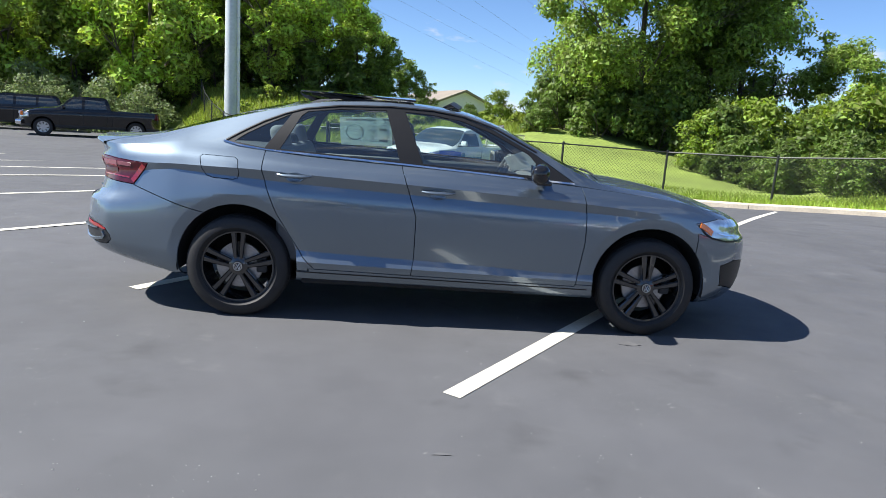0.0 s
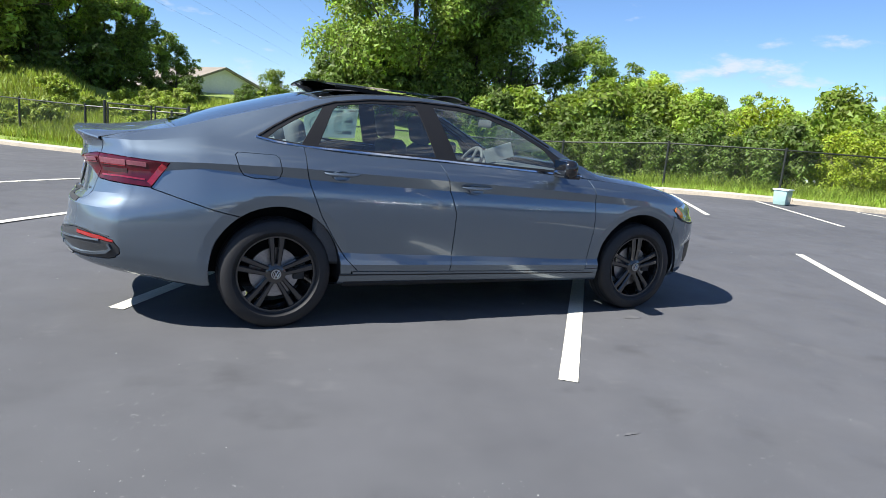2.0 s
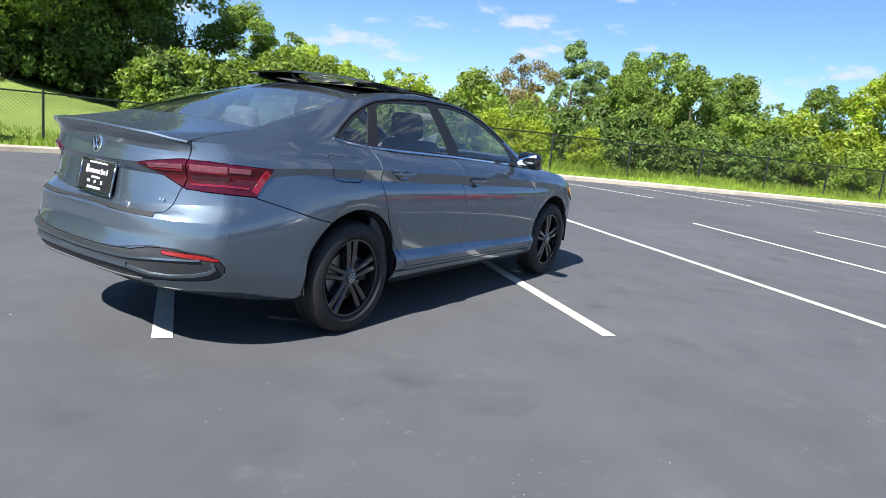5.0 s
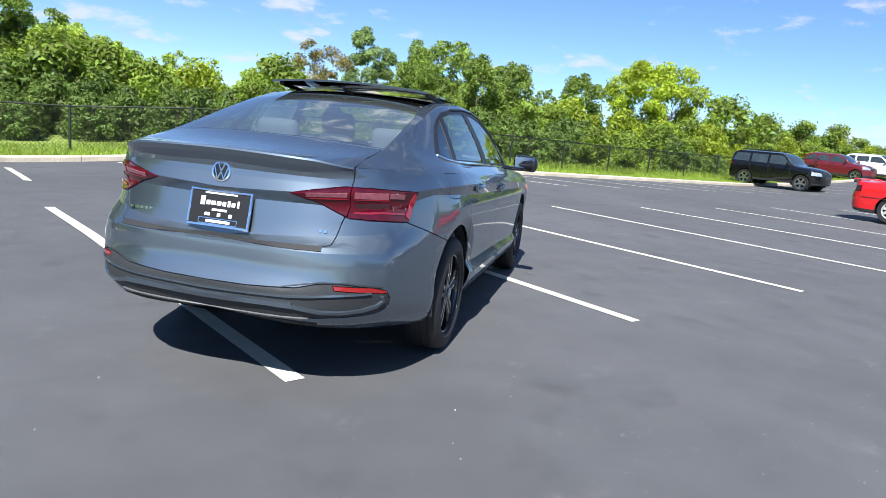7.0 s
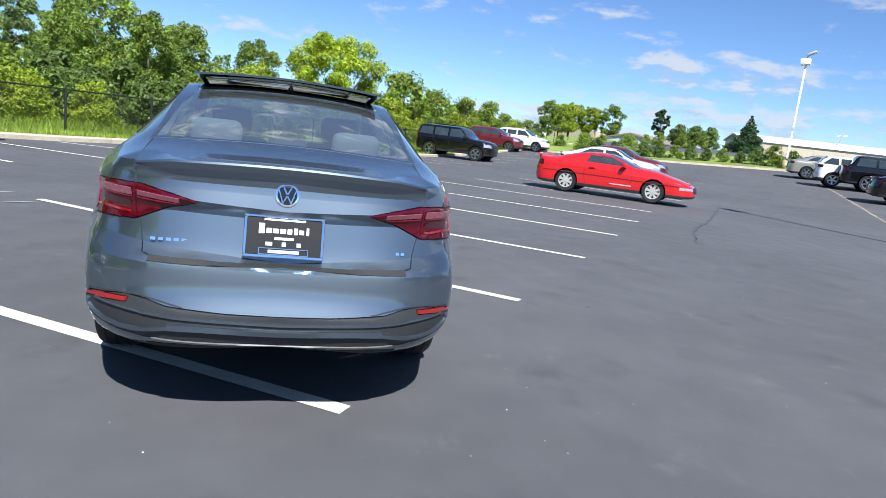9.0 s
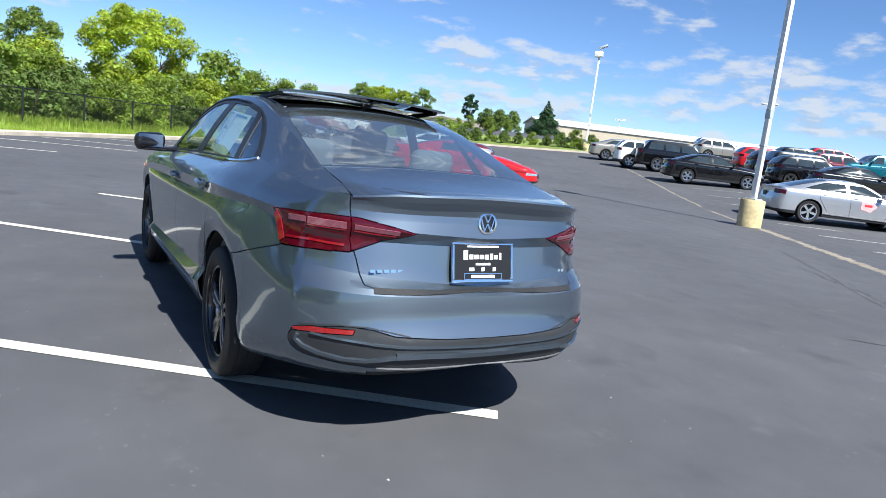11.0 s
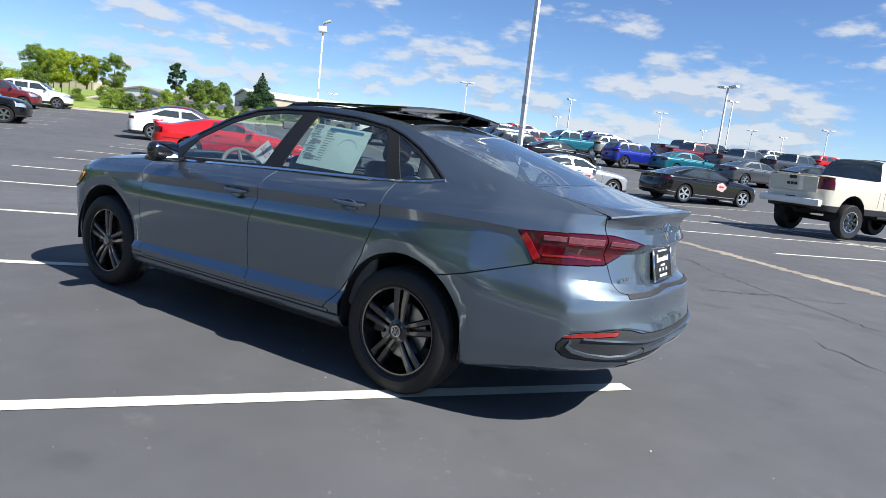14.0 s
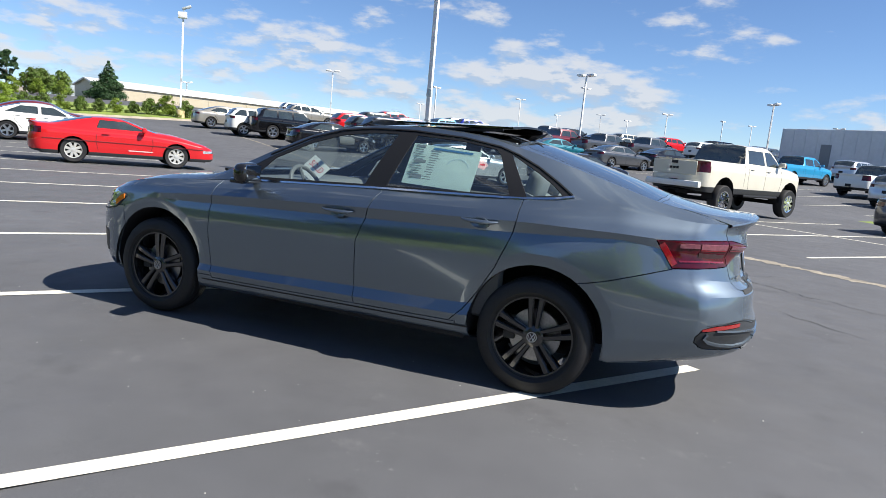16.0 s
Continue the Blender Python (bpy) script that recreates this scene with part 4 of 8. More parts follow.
    for poly in (dlo, w_quarter, w_rear, w_front):
        cut(bm, poly, xz, z1, 0.004)
    cut(bm, bump_r, xz, lambda f: f[zone] == 0 and f.calc_center_median().x < -1.35, 0.004)
    cut(bm, lamp_r, xz, lambda f: f[zone] == 0 and f.calc_center_median().x < -1.7, 0.004)
    for poly in (lamp_rear, trunk, dark_r, refl):
        cut(bm, poly, yz, lambda f: f[zone] == 0 and f.calc_center_median().x < -2.0, 0.004)
    cut(bm, deck, xy, lambda f: f[zone] > 0 and f.calc_center_median().x < -1.8, 0.004)
    for poly in (bump_f, lamp_f):
        cut(bm, poly, xz, lambda f: f[zone] == 0 and f.calc_center_median().x > 1.5, 0.004)
    for poly in (grille, intake):
        cut(bm, poly, yz, lambda f: f[zone] == 0 and f.calc_center_median().x > 1.7, 0.004)
    cut(bm, hood, xy, lambda f: f[zone] > 0 and f.calc_center_median().x > 0.8, 0.004)
    for poly in (screen, back, roof_black, sun_hole):
        cut(bm, poly, xy, z2, 0.004)
    bm.faces.index_update()
    label = {}
    for f in bm.faces:
        c = f.calc_center_median()
        x, y, z = c
        zn = f[zone]
        if zn == 2 and inside(sun_hole, x, y):
            l = "hole"
        elif zn == 2 and inside(screen, x, y):
            l = "windscreen"
        elif zn == 2 and inside(back, x, y):
            l = "rear_window"
        elif zn == 2 and inside(roof_black, x, y):
            l = "roof_glass"
        elif zn > 0 and x > 0.8 and inside(hood, x, y):
            l = "hood"
        elif zn > 0 and x < -1.8 and inside(deck, x, y):
            l = "trunk"
        elif zn == 1 and inside(w_quarter, x, z):
            l = "quarter_glass"
        elif zn == 1 and inside(w_rear, x, z):
            l = "rear_door_glass"
        elif zn == 1 and inside(w_front, x, z):
            l = "front_door_glass"
        elif zn == 1 and inside(dlo, x, z):
            l = "window_frame"
        elif zn > 0:
            l = "roof"
        elif y > 0.5 and min((x - AR[0]) ** 2 + (z - AR[1]) ** 2, (x - AF[0]) ** 2 + (z - AF[1]) ** 2) < 0.378 ** 2:
            l = "hole"
        elif x < -1.7 and inside(lamp_r, x, z) and (y > 0.62 or inside(lamp_rear, y, z)):
            l = "lamp_out" if y > 0.572 else "lamp_in"
        elif x < -2.0 and inside(refl, y, z):
            l = "reflector"
        elif x < -2.0 and y < 0.52 and z < 0.374:
            l = "undertray"
        elif x < -2.0 and inside(dark_r, y, z):
            l = "rear_valance"
        elif x < -2.0 and inside(trunk, y, z) and z > 0.69:
            l = "trunk"
        elif x < -1.35 and inside(bump_r, x, z):
            l = "rear_bumper"
        elif x < -2.0 and z < 0.86:
            l = "rear_bumper"
        elif x > 1.5 and inside(lamp_f, x, z) and y > 0.42:
            l = "headlamp"
        elif x > 1.7 and inside(grille, y, z):
            l = "grille"
        elif x > 1.7 and inside(intake, y, z):
            l = "intake"
        elif x > 1.6 and (inside(bump_f, x, z) or (y < 0.45 and z < 0.76)):
            l = "front_bumper"
        elif inside(front_door, x, z):
            l = "front_door"
        elif inside(rear_door, x, z):
            l = "rear_door"
        elif inside(fuel, x, z):
            l = "fuel_flap"
        elif z < 0.34 and -1.02 < x < 1.0:
            l = "sill"
        elif x > 0.83:
            l = "fender"
        else:
            l = "quarter"
        label[f.index] = l
    # the flat band round each wheel opening stands a little proud
    for c in (AR, AF):
        ring = {v for f in bm.faces if label[f.index] != "hole" for v in f.verts if v.co.y > 0.5 and 0.375 < math.hypot(v.co.x - c[0], v.co.z - c[1]) < 0.440}
        for v in ring:
            v.co.y -= 0.022 * min(1.0, max(0.15, (v.co.z - 0.30) / 0.22)) * (0.448 - math.hypot(v.co.x - c[0], v.co.z - c[1])) / 0.07 - 0.002
    P = GREY_PAINT
    for name, lab, sides in (("front_fender", "fender", "lr"), ("front_door", "front_door", "lr"), ("rear_door", "rear_door", "lr"), ("side_sill", "sill", "lr"), ("fuel_flap", "fuel_flap", "r")):
        for s in sides:
            part(name, take(bm, label, lab, s, gap=0.0018) if lab == "fuel_flap" else take(bm, label, lab, s), P, car, angle=15)
    # quarter panels run into the roof sides
    qr = {i: ("shell" if l in ("quarter", "roof") else l) for i, l in label.items()}
    part("body_shell", take(bm, qr, "shell", "both", left_too="fuel_flap"), P, car, "grey metallic body shell with roof rails", angle=15)
    part("trunk_lid", take(bm, label, "trunk", "both"), P, car, angle=15)
    part("hood", take(bm, label, "hood", "both"), P, car, angle=15)
    part("rear_bumper", take(bm, label, "rear_bumper", "both"), P, car, angle=15)
    part("front_bumper", take(bm, label, "front_bumper", "both"), P, car, angle=15)
    part("lower_bumper_insert", take(bm, label, "rear_valance", "both"), DARK_PLASTIC, car, "dark grey textured lower bumper insert")
    part("rear_undertray", take(bm, label, "undertray", "both"), UNDER, car, "matt black tray under the bumper")
    part("roof_panel", take(bm, label, "roof_glass", "both", gap=0.002, depth=0.004), ROOF_GLASS, car, "gloss black glass roof panel")
    part("windscreen", take(bm, label, "windscreen", "both", gap=0), GLASS_FRONT, car)
    part("rear_window", take(bm, label, "rear_window", "both", gap=0), GLASS_REAR, car, "tinted sloping rear window")
    part("grille", take(bm, label, "grille", "both", gap=0.003, depth=0.03), BLACK_GLOSS, car)
    part("lower_intake", take(bm, label, "intake", "both", gap=0.003, depth=0.03), BLACK_TRIM, car)
    for s in "lr":
        part("window_frame", take(bm, label, "window_frame", s, gap=0.002, depth=0.004), BLACK_TRIM, car, "satin black window frame")
        for g in ("quarter_glass", "rear_door_glass", "front_door_glass"):
            part(g, take(bm, label, g, s, gap=0, grow=-0.004), GLASS_SIDE, car)
        part("headlamp", take(bm, label, "headlamp", s, gap=0.003, depth=0.004), CLEAR_LAMP, car, "clear headlamp with amber side marker")
        lo = part("tail_lamp", take(bm, label, "lamp_out", s, gap=0.003, depth=0.006, grow=0.004), RED_LENS, car, "dark red tail lamp lens")
        part("trunk_lamp", take(bm, label, "lamp_in", s, gap=0.003, depth=0.006, grow=0.004), RED_LENS, car, "red lamp lens on the boot lid")
        part("reflector", take(bm, label, "reflector", s, gap=0.002, depth=0.004, grow=0.003), ORANGE_RED, car, "orange-red reflector strip")
    # surface finder for trim that follows the skin
    from_tree = surface(bm)
    bm.free()
    sedan_trim(car, from_tree)
    return car


ORANGE_RED = mat("orange_red_reflector", (0.24, 0.008, 0.008), 0.12, coat=0.8, grain=0.3, scale=90)


def surface(bm):
    from mathutils.bvhtree import BVHTree
    tree = BVHTree.FromBMesh(bm)

    def on_side(x, z, sgn=1, out=0.0):
        hit = tree.ray_cast(Vector((x, 1.6, z)), Vector((0, -1, 0)))
        p, n = hit[0], hit[1]
        if p is None:
            return Vector((x, 0.8 * sgn, z)), Vector((0, sgn, 0))
        if n.y < 0:
            n = -n
        q = p + n * out
        return Vector((q.x, q.y * sgn, q.z)), Vector((n.x, n.y * sgn, n.z))

    def on_rear(y, z, out=0.0):
        hit = tree.ray_cast(Vector((-3.2, max(abs(y), 0.002), z)), Vector((1, 0, 0)))
        p, n = hit[0], hit[1]
        if p is None:
            return Vector((-2.36, y, z)), Vector((-1, 0, 0))
        if n.x > 0:
            n = -n
        s = 1 if y >= 0 else -1
        q = p + n * out
        return Vector((q.x, q.y * s, q.z)), Vector((n.x, n.y * s, n.z))

    def on_top(x, y, out=0.0):
        hit = tree.ray_cast(Vector((x, max(abs(y), 0.002), 2.5)), Vector((0, 0, -1)))
        p = hit[0] if hit[0] is not None else Vector((x, abs(y), 1.0))
        n = hit[1] if hit[1] is not None else Vector((0, 0, 1))
        if n.z < 0:
            n = -n
        s = 1 if y >= 0 else -1
        q = p + n * out
        return Vector((q.x, q.y * s, q.z)), Vector((n.x, n.y * s, n.z))

    return on_side, on_rear, on_top


def ribbon(bm, pts, normals, width, thick):
    """A flat strip with depth along points, its width across the path, lifted along the normals."""
    rings = []
    for i, p in enumerate(pts):
        d = (pts[min(i + 1, len(pts) - 1)] - pts[max(i - 1, 0)]).normalized()
        n = normals[i].normalized()
        s = n.cross(d).normalized()
        w, t = width / 2, thick
        rings.append([bm.verts.new(c) for c in (p - s * w - n * t * 0.6, p - s * w * 0.9 + n * t, p + s * w * 0.9 + n * t, p + s * w - n * t * 0.6)])
    for A, B in zip(rings, rings[1:]):
        for k in range(4):
            bm.faces.new((A[k], A[(k + 1) % 4], B[(k + 1) % 4], B[k]))
    bm.faces.new(rings[0][::-1]); bm.faces.new(rings[-1])
    bmesh.ops.recalc_face_normals(bm, faces=bm.faces)


def densify(pts, step=0.04):
    out = []
    for p, q in zip(pts, pts[1:]):
        n = max(1, int(math.hypot(q[0] - p[0], q[1] - p[1]) / step))
        out += [(p[0] + (q[0] - p[0]) * i / n, p[1] + (q[1] - p[1]) * i / n) for i in range(n)]
    return out + [pts[-1]]


def side_strip(name, parent, on_side, pts, sgn, width, thick, material, label="", out=0.001):
    P, N = [], []
    for x, z in densify(pts):
        p, n = on_side(x, z, sgn, out)
        P.append(p); N.append(n)
    bm = bmesh.new()
    ribbon(bm, P, N, width, thick)
    return part(name, bm, material, parent, label)


def rear_strip(name, parent, on_rear, pts, width, thick, material, label="", out=0.001):
    P, N = [], []
    for y, z in densify(pts):
        p, n = on_rear(y, z, out)
        P.append(p); N.append(n)
    bm = bmesh.new()
    ribbon(bm, P, N, width, thick)
    return part(name, bm, material, parent, label)


def bars(parent, m, rows, material, name="lettering", thick=0.001):
    """Unreadable or brand writing as plain bars: rows of (x, y, width, height) in the plane of m."""
    for x, y, w, h in rows:
        bm = bmesh.new()
        box(bm, (w, h, thick), m @ Matrix.Translation((x, y, thick / 2)))
        part(name, bm, material, parent, smooth=False)


def sedan_trim(car, finder):
    on_side, on_rear, on_top = finder
    for sx, r in ((-1.343, 0), (1.343, 0)):
        for s in (1, -1):
            wheel(car, (sx, s * 0.766, 0.328), s)
            well(car, sx, s * 0.852, s * 0.56)
    # underside and inner structure
    bm = bmesh.new()
    box(bm, (3.4, 1.20, 0.05), Matrix.Translation((0.15, 0, 0.215)), 0.02)
    part("underbody", bm, UNDER, car)
    bm = bmesh.new()
    box(bm, (1.9, 1.70, 0.06), Matrix.Translation((0.0, 0, 0.27)), 0.02)
    part("floor_pan", bm, UNDER, car)
    for s in (1, -1):
        bm = bmesh.new()
        box(bm, (1.88, 0.05, 0.62), Matrix.Translation((-0.18, s * 0.765, 0.68)), 0.02)
        part("door_card", bm, CABIN, car)
        # chrome strip under the windows, kicking up behind the quarter glass
        side_strip("chrome_strip", car, on_side, [(0.80, 0.984), (0.50, 0.998), (-0.28, 1.038), (-0.80, 1.059), (-1.19, 1.074), (-1.36, 1.093), (-1.462, 1.113)], s, 0.013, 0.006, CHROME, "thin chrome strip under the windows")
        side_strip("drip_seal", car, on_side, [(0.55, 1.168), (0.27, 1.303), (0.06, 1.366), (-0.15, 1.392), (-0.43, 1.398), (-0.75, 1.382), (-0.98, 1.348), (-1.10, 1.309), (-1.23, 1.252), (-1.36, 1.178), (-1.45, 1.120)], s, 0.010, 0.005, BLACK_TRIM)
        side_strip("sill_seam", car, on_side, [(-0.97, 0.322), (0.0, 0.312), (0.93, 0.302)], s, 0.007, 0.002, BLACK_TRIM)
        # door handles
        for hx, hz in ((-0.990, 0.938), (-0.090, 0.887)):
            p, n = on_side(hx, hz, s, 0)
            bm = bmesh.new()
            pts = []
            for k in range(9):
                f = k / 8 - 0.5
                q, nn = on_side(hx + f * 0.21, hz + 0.002, s, 0.004 + 0.018 * (1 - (2 * f) ** 4))
                pts.append(q)
            tube(bm, pts, [0.008, 0.012, 0.014, 0.015, 0.015, 0.015, 0.014, 0.012, 0.008], 10, flat=0.8)
            part("door_handle", bm, GREY_PAINT, car)
            bm = bmesh.new()
            lathe(bm, [(0.0005, 0.0), (0.022, 0.001), (0.036, 0.0035), (0.046, 0.0075), (0.049, 0.007), (0.053, -0.006)], 24, "y", Matrix.Translation(p + n * 0.003 + Vector((0, 0, -0.012))) @ Matrix.Diagonal((1.15, s * 1.0, 0.62, 1)), close=False)
            part("handle_recess", bm, GREY_PAINT, car)
        # mirrors
        mir = thing("door_mirror")
        mir.parent = car
        bm = bmesh.new()
        vs = box(bm, (0.110, 0.205, 0.120), Matrix.Translation((0.545, s * 0.965, 1.055)), 0.045, 4)
        for v in bm.verts:
            f = (v.co.y * s - 0.87) / 0.23
            v.co.x -= 0.045 * max(f, 0) ** 2
            v.co.z -= 0.012 * max(f, 0)
        part("mirror_shell", bm, BLACK_GLOSS, mir)
        bm = bmesh.new()
        box(bm, (0.10, 0.19, 0.03), Matrix.Translation((0.545, s * 0.955, 0.998)), 0.012, 2)
        tube(bm, [(0.60, s * 0.775, 1.000), (0.575, s * 0.84, 0.995), (0.555, s * 0.90, 1.00)], [0.030, 0.024, 0.030], 8, flat=0.7)
        part("mirror_foot", bm, BLACK_GLOSS, mir)
        bm = bmesh.new()
        box(bm, (0.004, 0.165, 0.090), Matrix.Translation((0.484, s * 0.963, 1.055)) @ Matrix.Rotation(radians(s * 5), 4, "Z") @ Matrix.Rotation(radians(-6), 4, "Y"), 0.0015)
        part("mirror_glass", bm, MIRROR, mir, "mirror glass")
        bm = bmesh.new()
        p, n = on_side(0.69, 1.02, s, 0.0)
        q, n2 = on_side(1.79, 0.752, s, 0.006)
        Q = [on_side(x, z, s, 0.005) for x, z in ((1.648, 0.776), (1.680, 0.762), (1.712, 0.742), (1.740, 0.722))]
        ribbon(bm, [q[0] for q in Q], [q[1] for q in Q], 0.038, 0.003)
        part("side_marker", bm, ORANGE_LENS, car, "amber side marker")
        side_strip("headlamp_edge", car, on_side, [(1.635, 0.778), (1.690, 0.720), (1.74, 0.692), (1.86, 0.666), (1.95, 0.662)], s, 0.012, 0.004, BLACK_TRIM)
        side_strip("lamp_bezel", car, on_side, [(1.79, 0.722), (1.86, 0.708), (1.95, 0.700)], s, 0.010, 0.005, CHROME)
        # lower side detail of the rear bumper
        rear_strip("rear_trim_hook", car, on_rear, [(s * 0.40, 0.446), (s * 0.46, 0.434), (s * 0.52, 0.424), (s * 0.60, 0.421), (s * 0.67, 0.428), (s * 0.715, 0.442), (s * 0.738, 0.464), (s * 0.736, 0.490)], 0.017, 0.010, GREY_PAINT)
        # Added dark ribbon stands in for the shade of the crease above the insert.
        rear_strip("crease_shade_line", car, on_rear, [(s * 0.36, 0.527), (s * 0.45, 0.545), (s * 0.52, 0.556), (s * 0.62, 0.552), (s * 0.74, 0.531)], 0.005, 0.002, DARK_PLASTIC)
        # lamp innards: paler bar and dark lower band
        def lamp_strip(name, pts, width, material, label="", side=False):
            P, N = zip(*[(on_side(u, z, s, 0.0062) if side else on_rear(s * u, z, 0.0062)) for u, z in densify(pts, 0.025)])
            bm = bmesh.new(); ribbon(bm, list(P), list(N), width, 0.0015)
            return part(name, bm, material, car, label)

        lamp_strip("lamp_bar", [(0.700, 0.930), (0.66, 0.930), (0.62, 0.931), (0.585, 0.932)], 0.030, PINK_LENS, "pale pink lamp bar")
        lamp_strip("lamp_bar", [(0.560, 0.932), (0.50, 0.929), (0.44, 0.925), (0.40, 0.922)], 0.022, PINK_LENS, "pale pink lamp bar")
        lamp_strip("lamp_trim", [(0.700, 0.912), (0.64, 0.913), (0.585, 0.914)], 0.005, RED_EDGE, "bright red lamp rim")
        lamp_strip("lamp_trim", [(0.560, 0.915), (0.48, 0.911), (0.41, 0.909)], 0.005, RED_EDGE, "bright red lamp rim")
        lamp_strip("lamp_band", [(0.705, 0.886), (0.65, 0.884), (0.585, 0.882)], 0.030, DARK_RED_LENS)
        lamp_strip("lamp_trim", [(0.700, 0.855), (0.64, 0.852), (0.585, 0.851)], 0.010, RED_EDGE, "bright red lamp rim")
        lamp_strip("lamp_edge", [(-1.945, 0.930), (-1.972, 0.892), (-2.000, 0.852), (-2.020, 0.826)], 0.034, RED_EDGE, "bright red lamp edge", True)
        lamp_strip("lamp_bar", [(-2.035, 0.926), (-2.08, 0.929), (-2.13, 0.931)], 0.024, PINK_LENS, "pale pink lamp bar", True)
        lamp_strip("lamp_trim", [(-2.04, 0.846), (-2.10, 0.851), (-2.15, 0.854)], 0.010, RED_EDGE, "bright red lamp rim", True)
    # lower rear: grey blades across the dark insert, step pad on the bumper shelf
    rear_strip("rear_blade", car, on_rear, [(-0.41, 0.448), (-0.30, 0.452), (0.0, 0.446), (0.30, 0.452), (0.41, 0.448)], 0.026, 0.012, GREY_PAINT)
    rear_strip("rear_blade", car, on_rear, [(-0.70, 0.505), (-0.50, 0.496), (-0.40, 0.489), (0.0, 0.479), (0.40, 0.489), (0.50, 0.496), (0.70, 0.505)], 0.010, 0.008, GREY_PAINT)
    rear_strip("lower_lip", car, on_rear, [(-0.47, 0.388), (0.0, 0.383), (0.47, 0.388)], 0.010, 0.006, POLISH_DARK)
    rear_strip("step_pad", car, on_rear, [(-0.50, 0.697), (-0.3, 0.697), (0.0, 0.697), (0.3, 0.697), (0.50, 0.697)], 0.030, 0.002, PAD_GREY, "black ribbed step pad on the bumper")
    # deck spoiler lip
    bm = bmesh.new()
    rings = []
    for y in np.linspace(-0.578, 0.578, 41):
        e = on_rear(y, 1.066 - 0.024 * (abs(y) / 0.578) ** 2, 0.0)[0]
        lift = 0.016 * min(1.0, (0.60 - abs(y)) / 0.16) + 0.002
        base = on_top(e.x + 0.11, y, 0.0005)[0]
        mid = on_top(e.x + 0.045, y, 0.0015 + lift * 0.35)[0]
        rings.append([bm.verts.new(c) for c in (base, mid, e + Vector((-0.016, 0, lift + 0.006)), e + Vector((-0.019, 0, lift - 0.002)), e + Vector((-0.004, 0, -0.008)), e + Vector((0.02, 0, -0.004)))])
    for A, B in zip(rings, rings[1:]):
        for k in range(5):
            bm.faces.new((A[k], B[k], B[k + 1], A[k + 1]))
    bmesh.ops.recalc_face_normals(bm, faces=bm.faces)
    part("spoiler_lip", bm, GREY_PAINT, car)
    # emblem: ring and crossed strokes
    e, n = on_rear(0.0, 0.978, 0.0)
    M = Matrix.Translation(e) @ Matrix.Rotation(radians(-90), 4, "Z") @ Matrix.Rotation(radians(90), 4, "X") @ Matrix.Rotation(radians(-8), 4, "X")
    bm = bmesh.new()
    lathe(bm, [(0.0005, 0.004), (0.042, 0.004), (0.044, -0.01)], 36, "z", M)
    badge = part("badge", bm, BLACK_GLOSS, car, "round silver-rimmed badge")
    bm = bmesh.new()
    lathe(bm, [(0.038, 0.003), (0.038, 0.009), (0.046, 0.008), (0.047, -0.005)], 36, "z", M, close=False)
    part("badge_ring", bm, CHROME, badge, "chrome ring")
    for sx in (-1, 1):
        for a, b in (((0.017, 0.036), (0.001, 0.003)), ((0.033, 0.019), (0.0155, -0.034)), ((0.0155, -0.034), (0.001, -0.002))):
            bm = bmesh.new()
            tube(bm, [M @ Vector((sx * a[0], a[1], 0.006)), M @ Vector((sx * b[0], b[1], 0.006))], 0.0042, 6)
            part("badge_stroke", bm, CHROME, badge)
    # dealer plate
    pc, n = on_rear(0.0, 0.812, 0.0)
    MP = Matrix.Translation(pc + Vector((-0.018, 0.0, 0))) @ Matrix.Rotation(radians(-90), 4, "Z") @ Matrix.Rotation(radians(90 - 12.5), 4, "X")
    bm = bmesh.new()
    box(bm, (0.292, 0.146, 0.004), MP, 0.002)
    plate = part("plate", bm, BLACK_TRIM, car, "black dealer plate in a chrome frame")
    bm = bmesh.new()
    for x, y, w, h in ((0, 0.079, 0.312, 0.012), (0, -0.079, 0.312, 0.012), (0.150, 0, 0.012, 0.146), (-0.150, 0, 0.012, 0.146)):
        box(bm, (w, h, 0.010), MP @ Matrix.Translation((x, y, 0.002)), 0.002)
    part("plate_frame", bm, CHROME, plate, "chrome plate frame")
    bars(plate, MP @ Matrix.Translation((0, 0, 0.0025)), [(-0.088, 0.030, 0.022, 0.040), (-0.060, 0.022, 0.020, 0.020), (-0.034, 0.022, 0.022, 0.018), (-0.006, 0.022, 0.022, 0.018), (0.020, 0.022, 0.018, 0.020),
         (0.044, 0.024, 0.014, 0.026), (0.066, 0.022, 0.018, 0.018), (0.090, 0.026, 0.010, 0.030), (0.0, -0.008, 0.075, 0.010), (-0.058, -0.030, 0.026, 0.014), (0.0, -0.030, 0.016, 0.016), (0.058, -0.030, 0.016, 0.016)], WHITE_LETTER, "plate_lettering")
    bm = bmesh.new()
    for y in (-0.048, -0.072):
        box(bm, (0.19, 0.003, 0.003), MP @ Matrix.Translation((0, y, 0.004)))
    for x in (-0.095, 0.095):
        box(bm, (0.003, 0.027, 0.003), MP @ Matrix.Translation((x, -0.060, 0.004)))
    part("plate_tab", bm, CHROME, plate)
    bars(plate, MP @ Matrix.Translation((0, 0, 0.0028)), [(0.0, -0.060, 0.12, 0.012), (0.0, 0.066, 0.16, 0.007)], WHITE_LETTER, "plate_lettering")
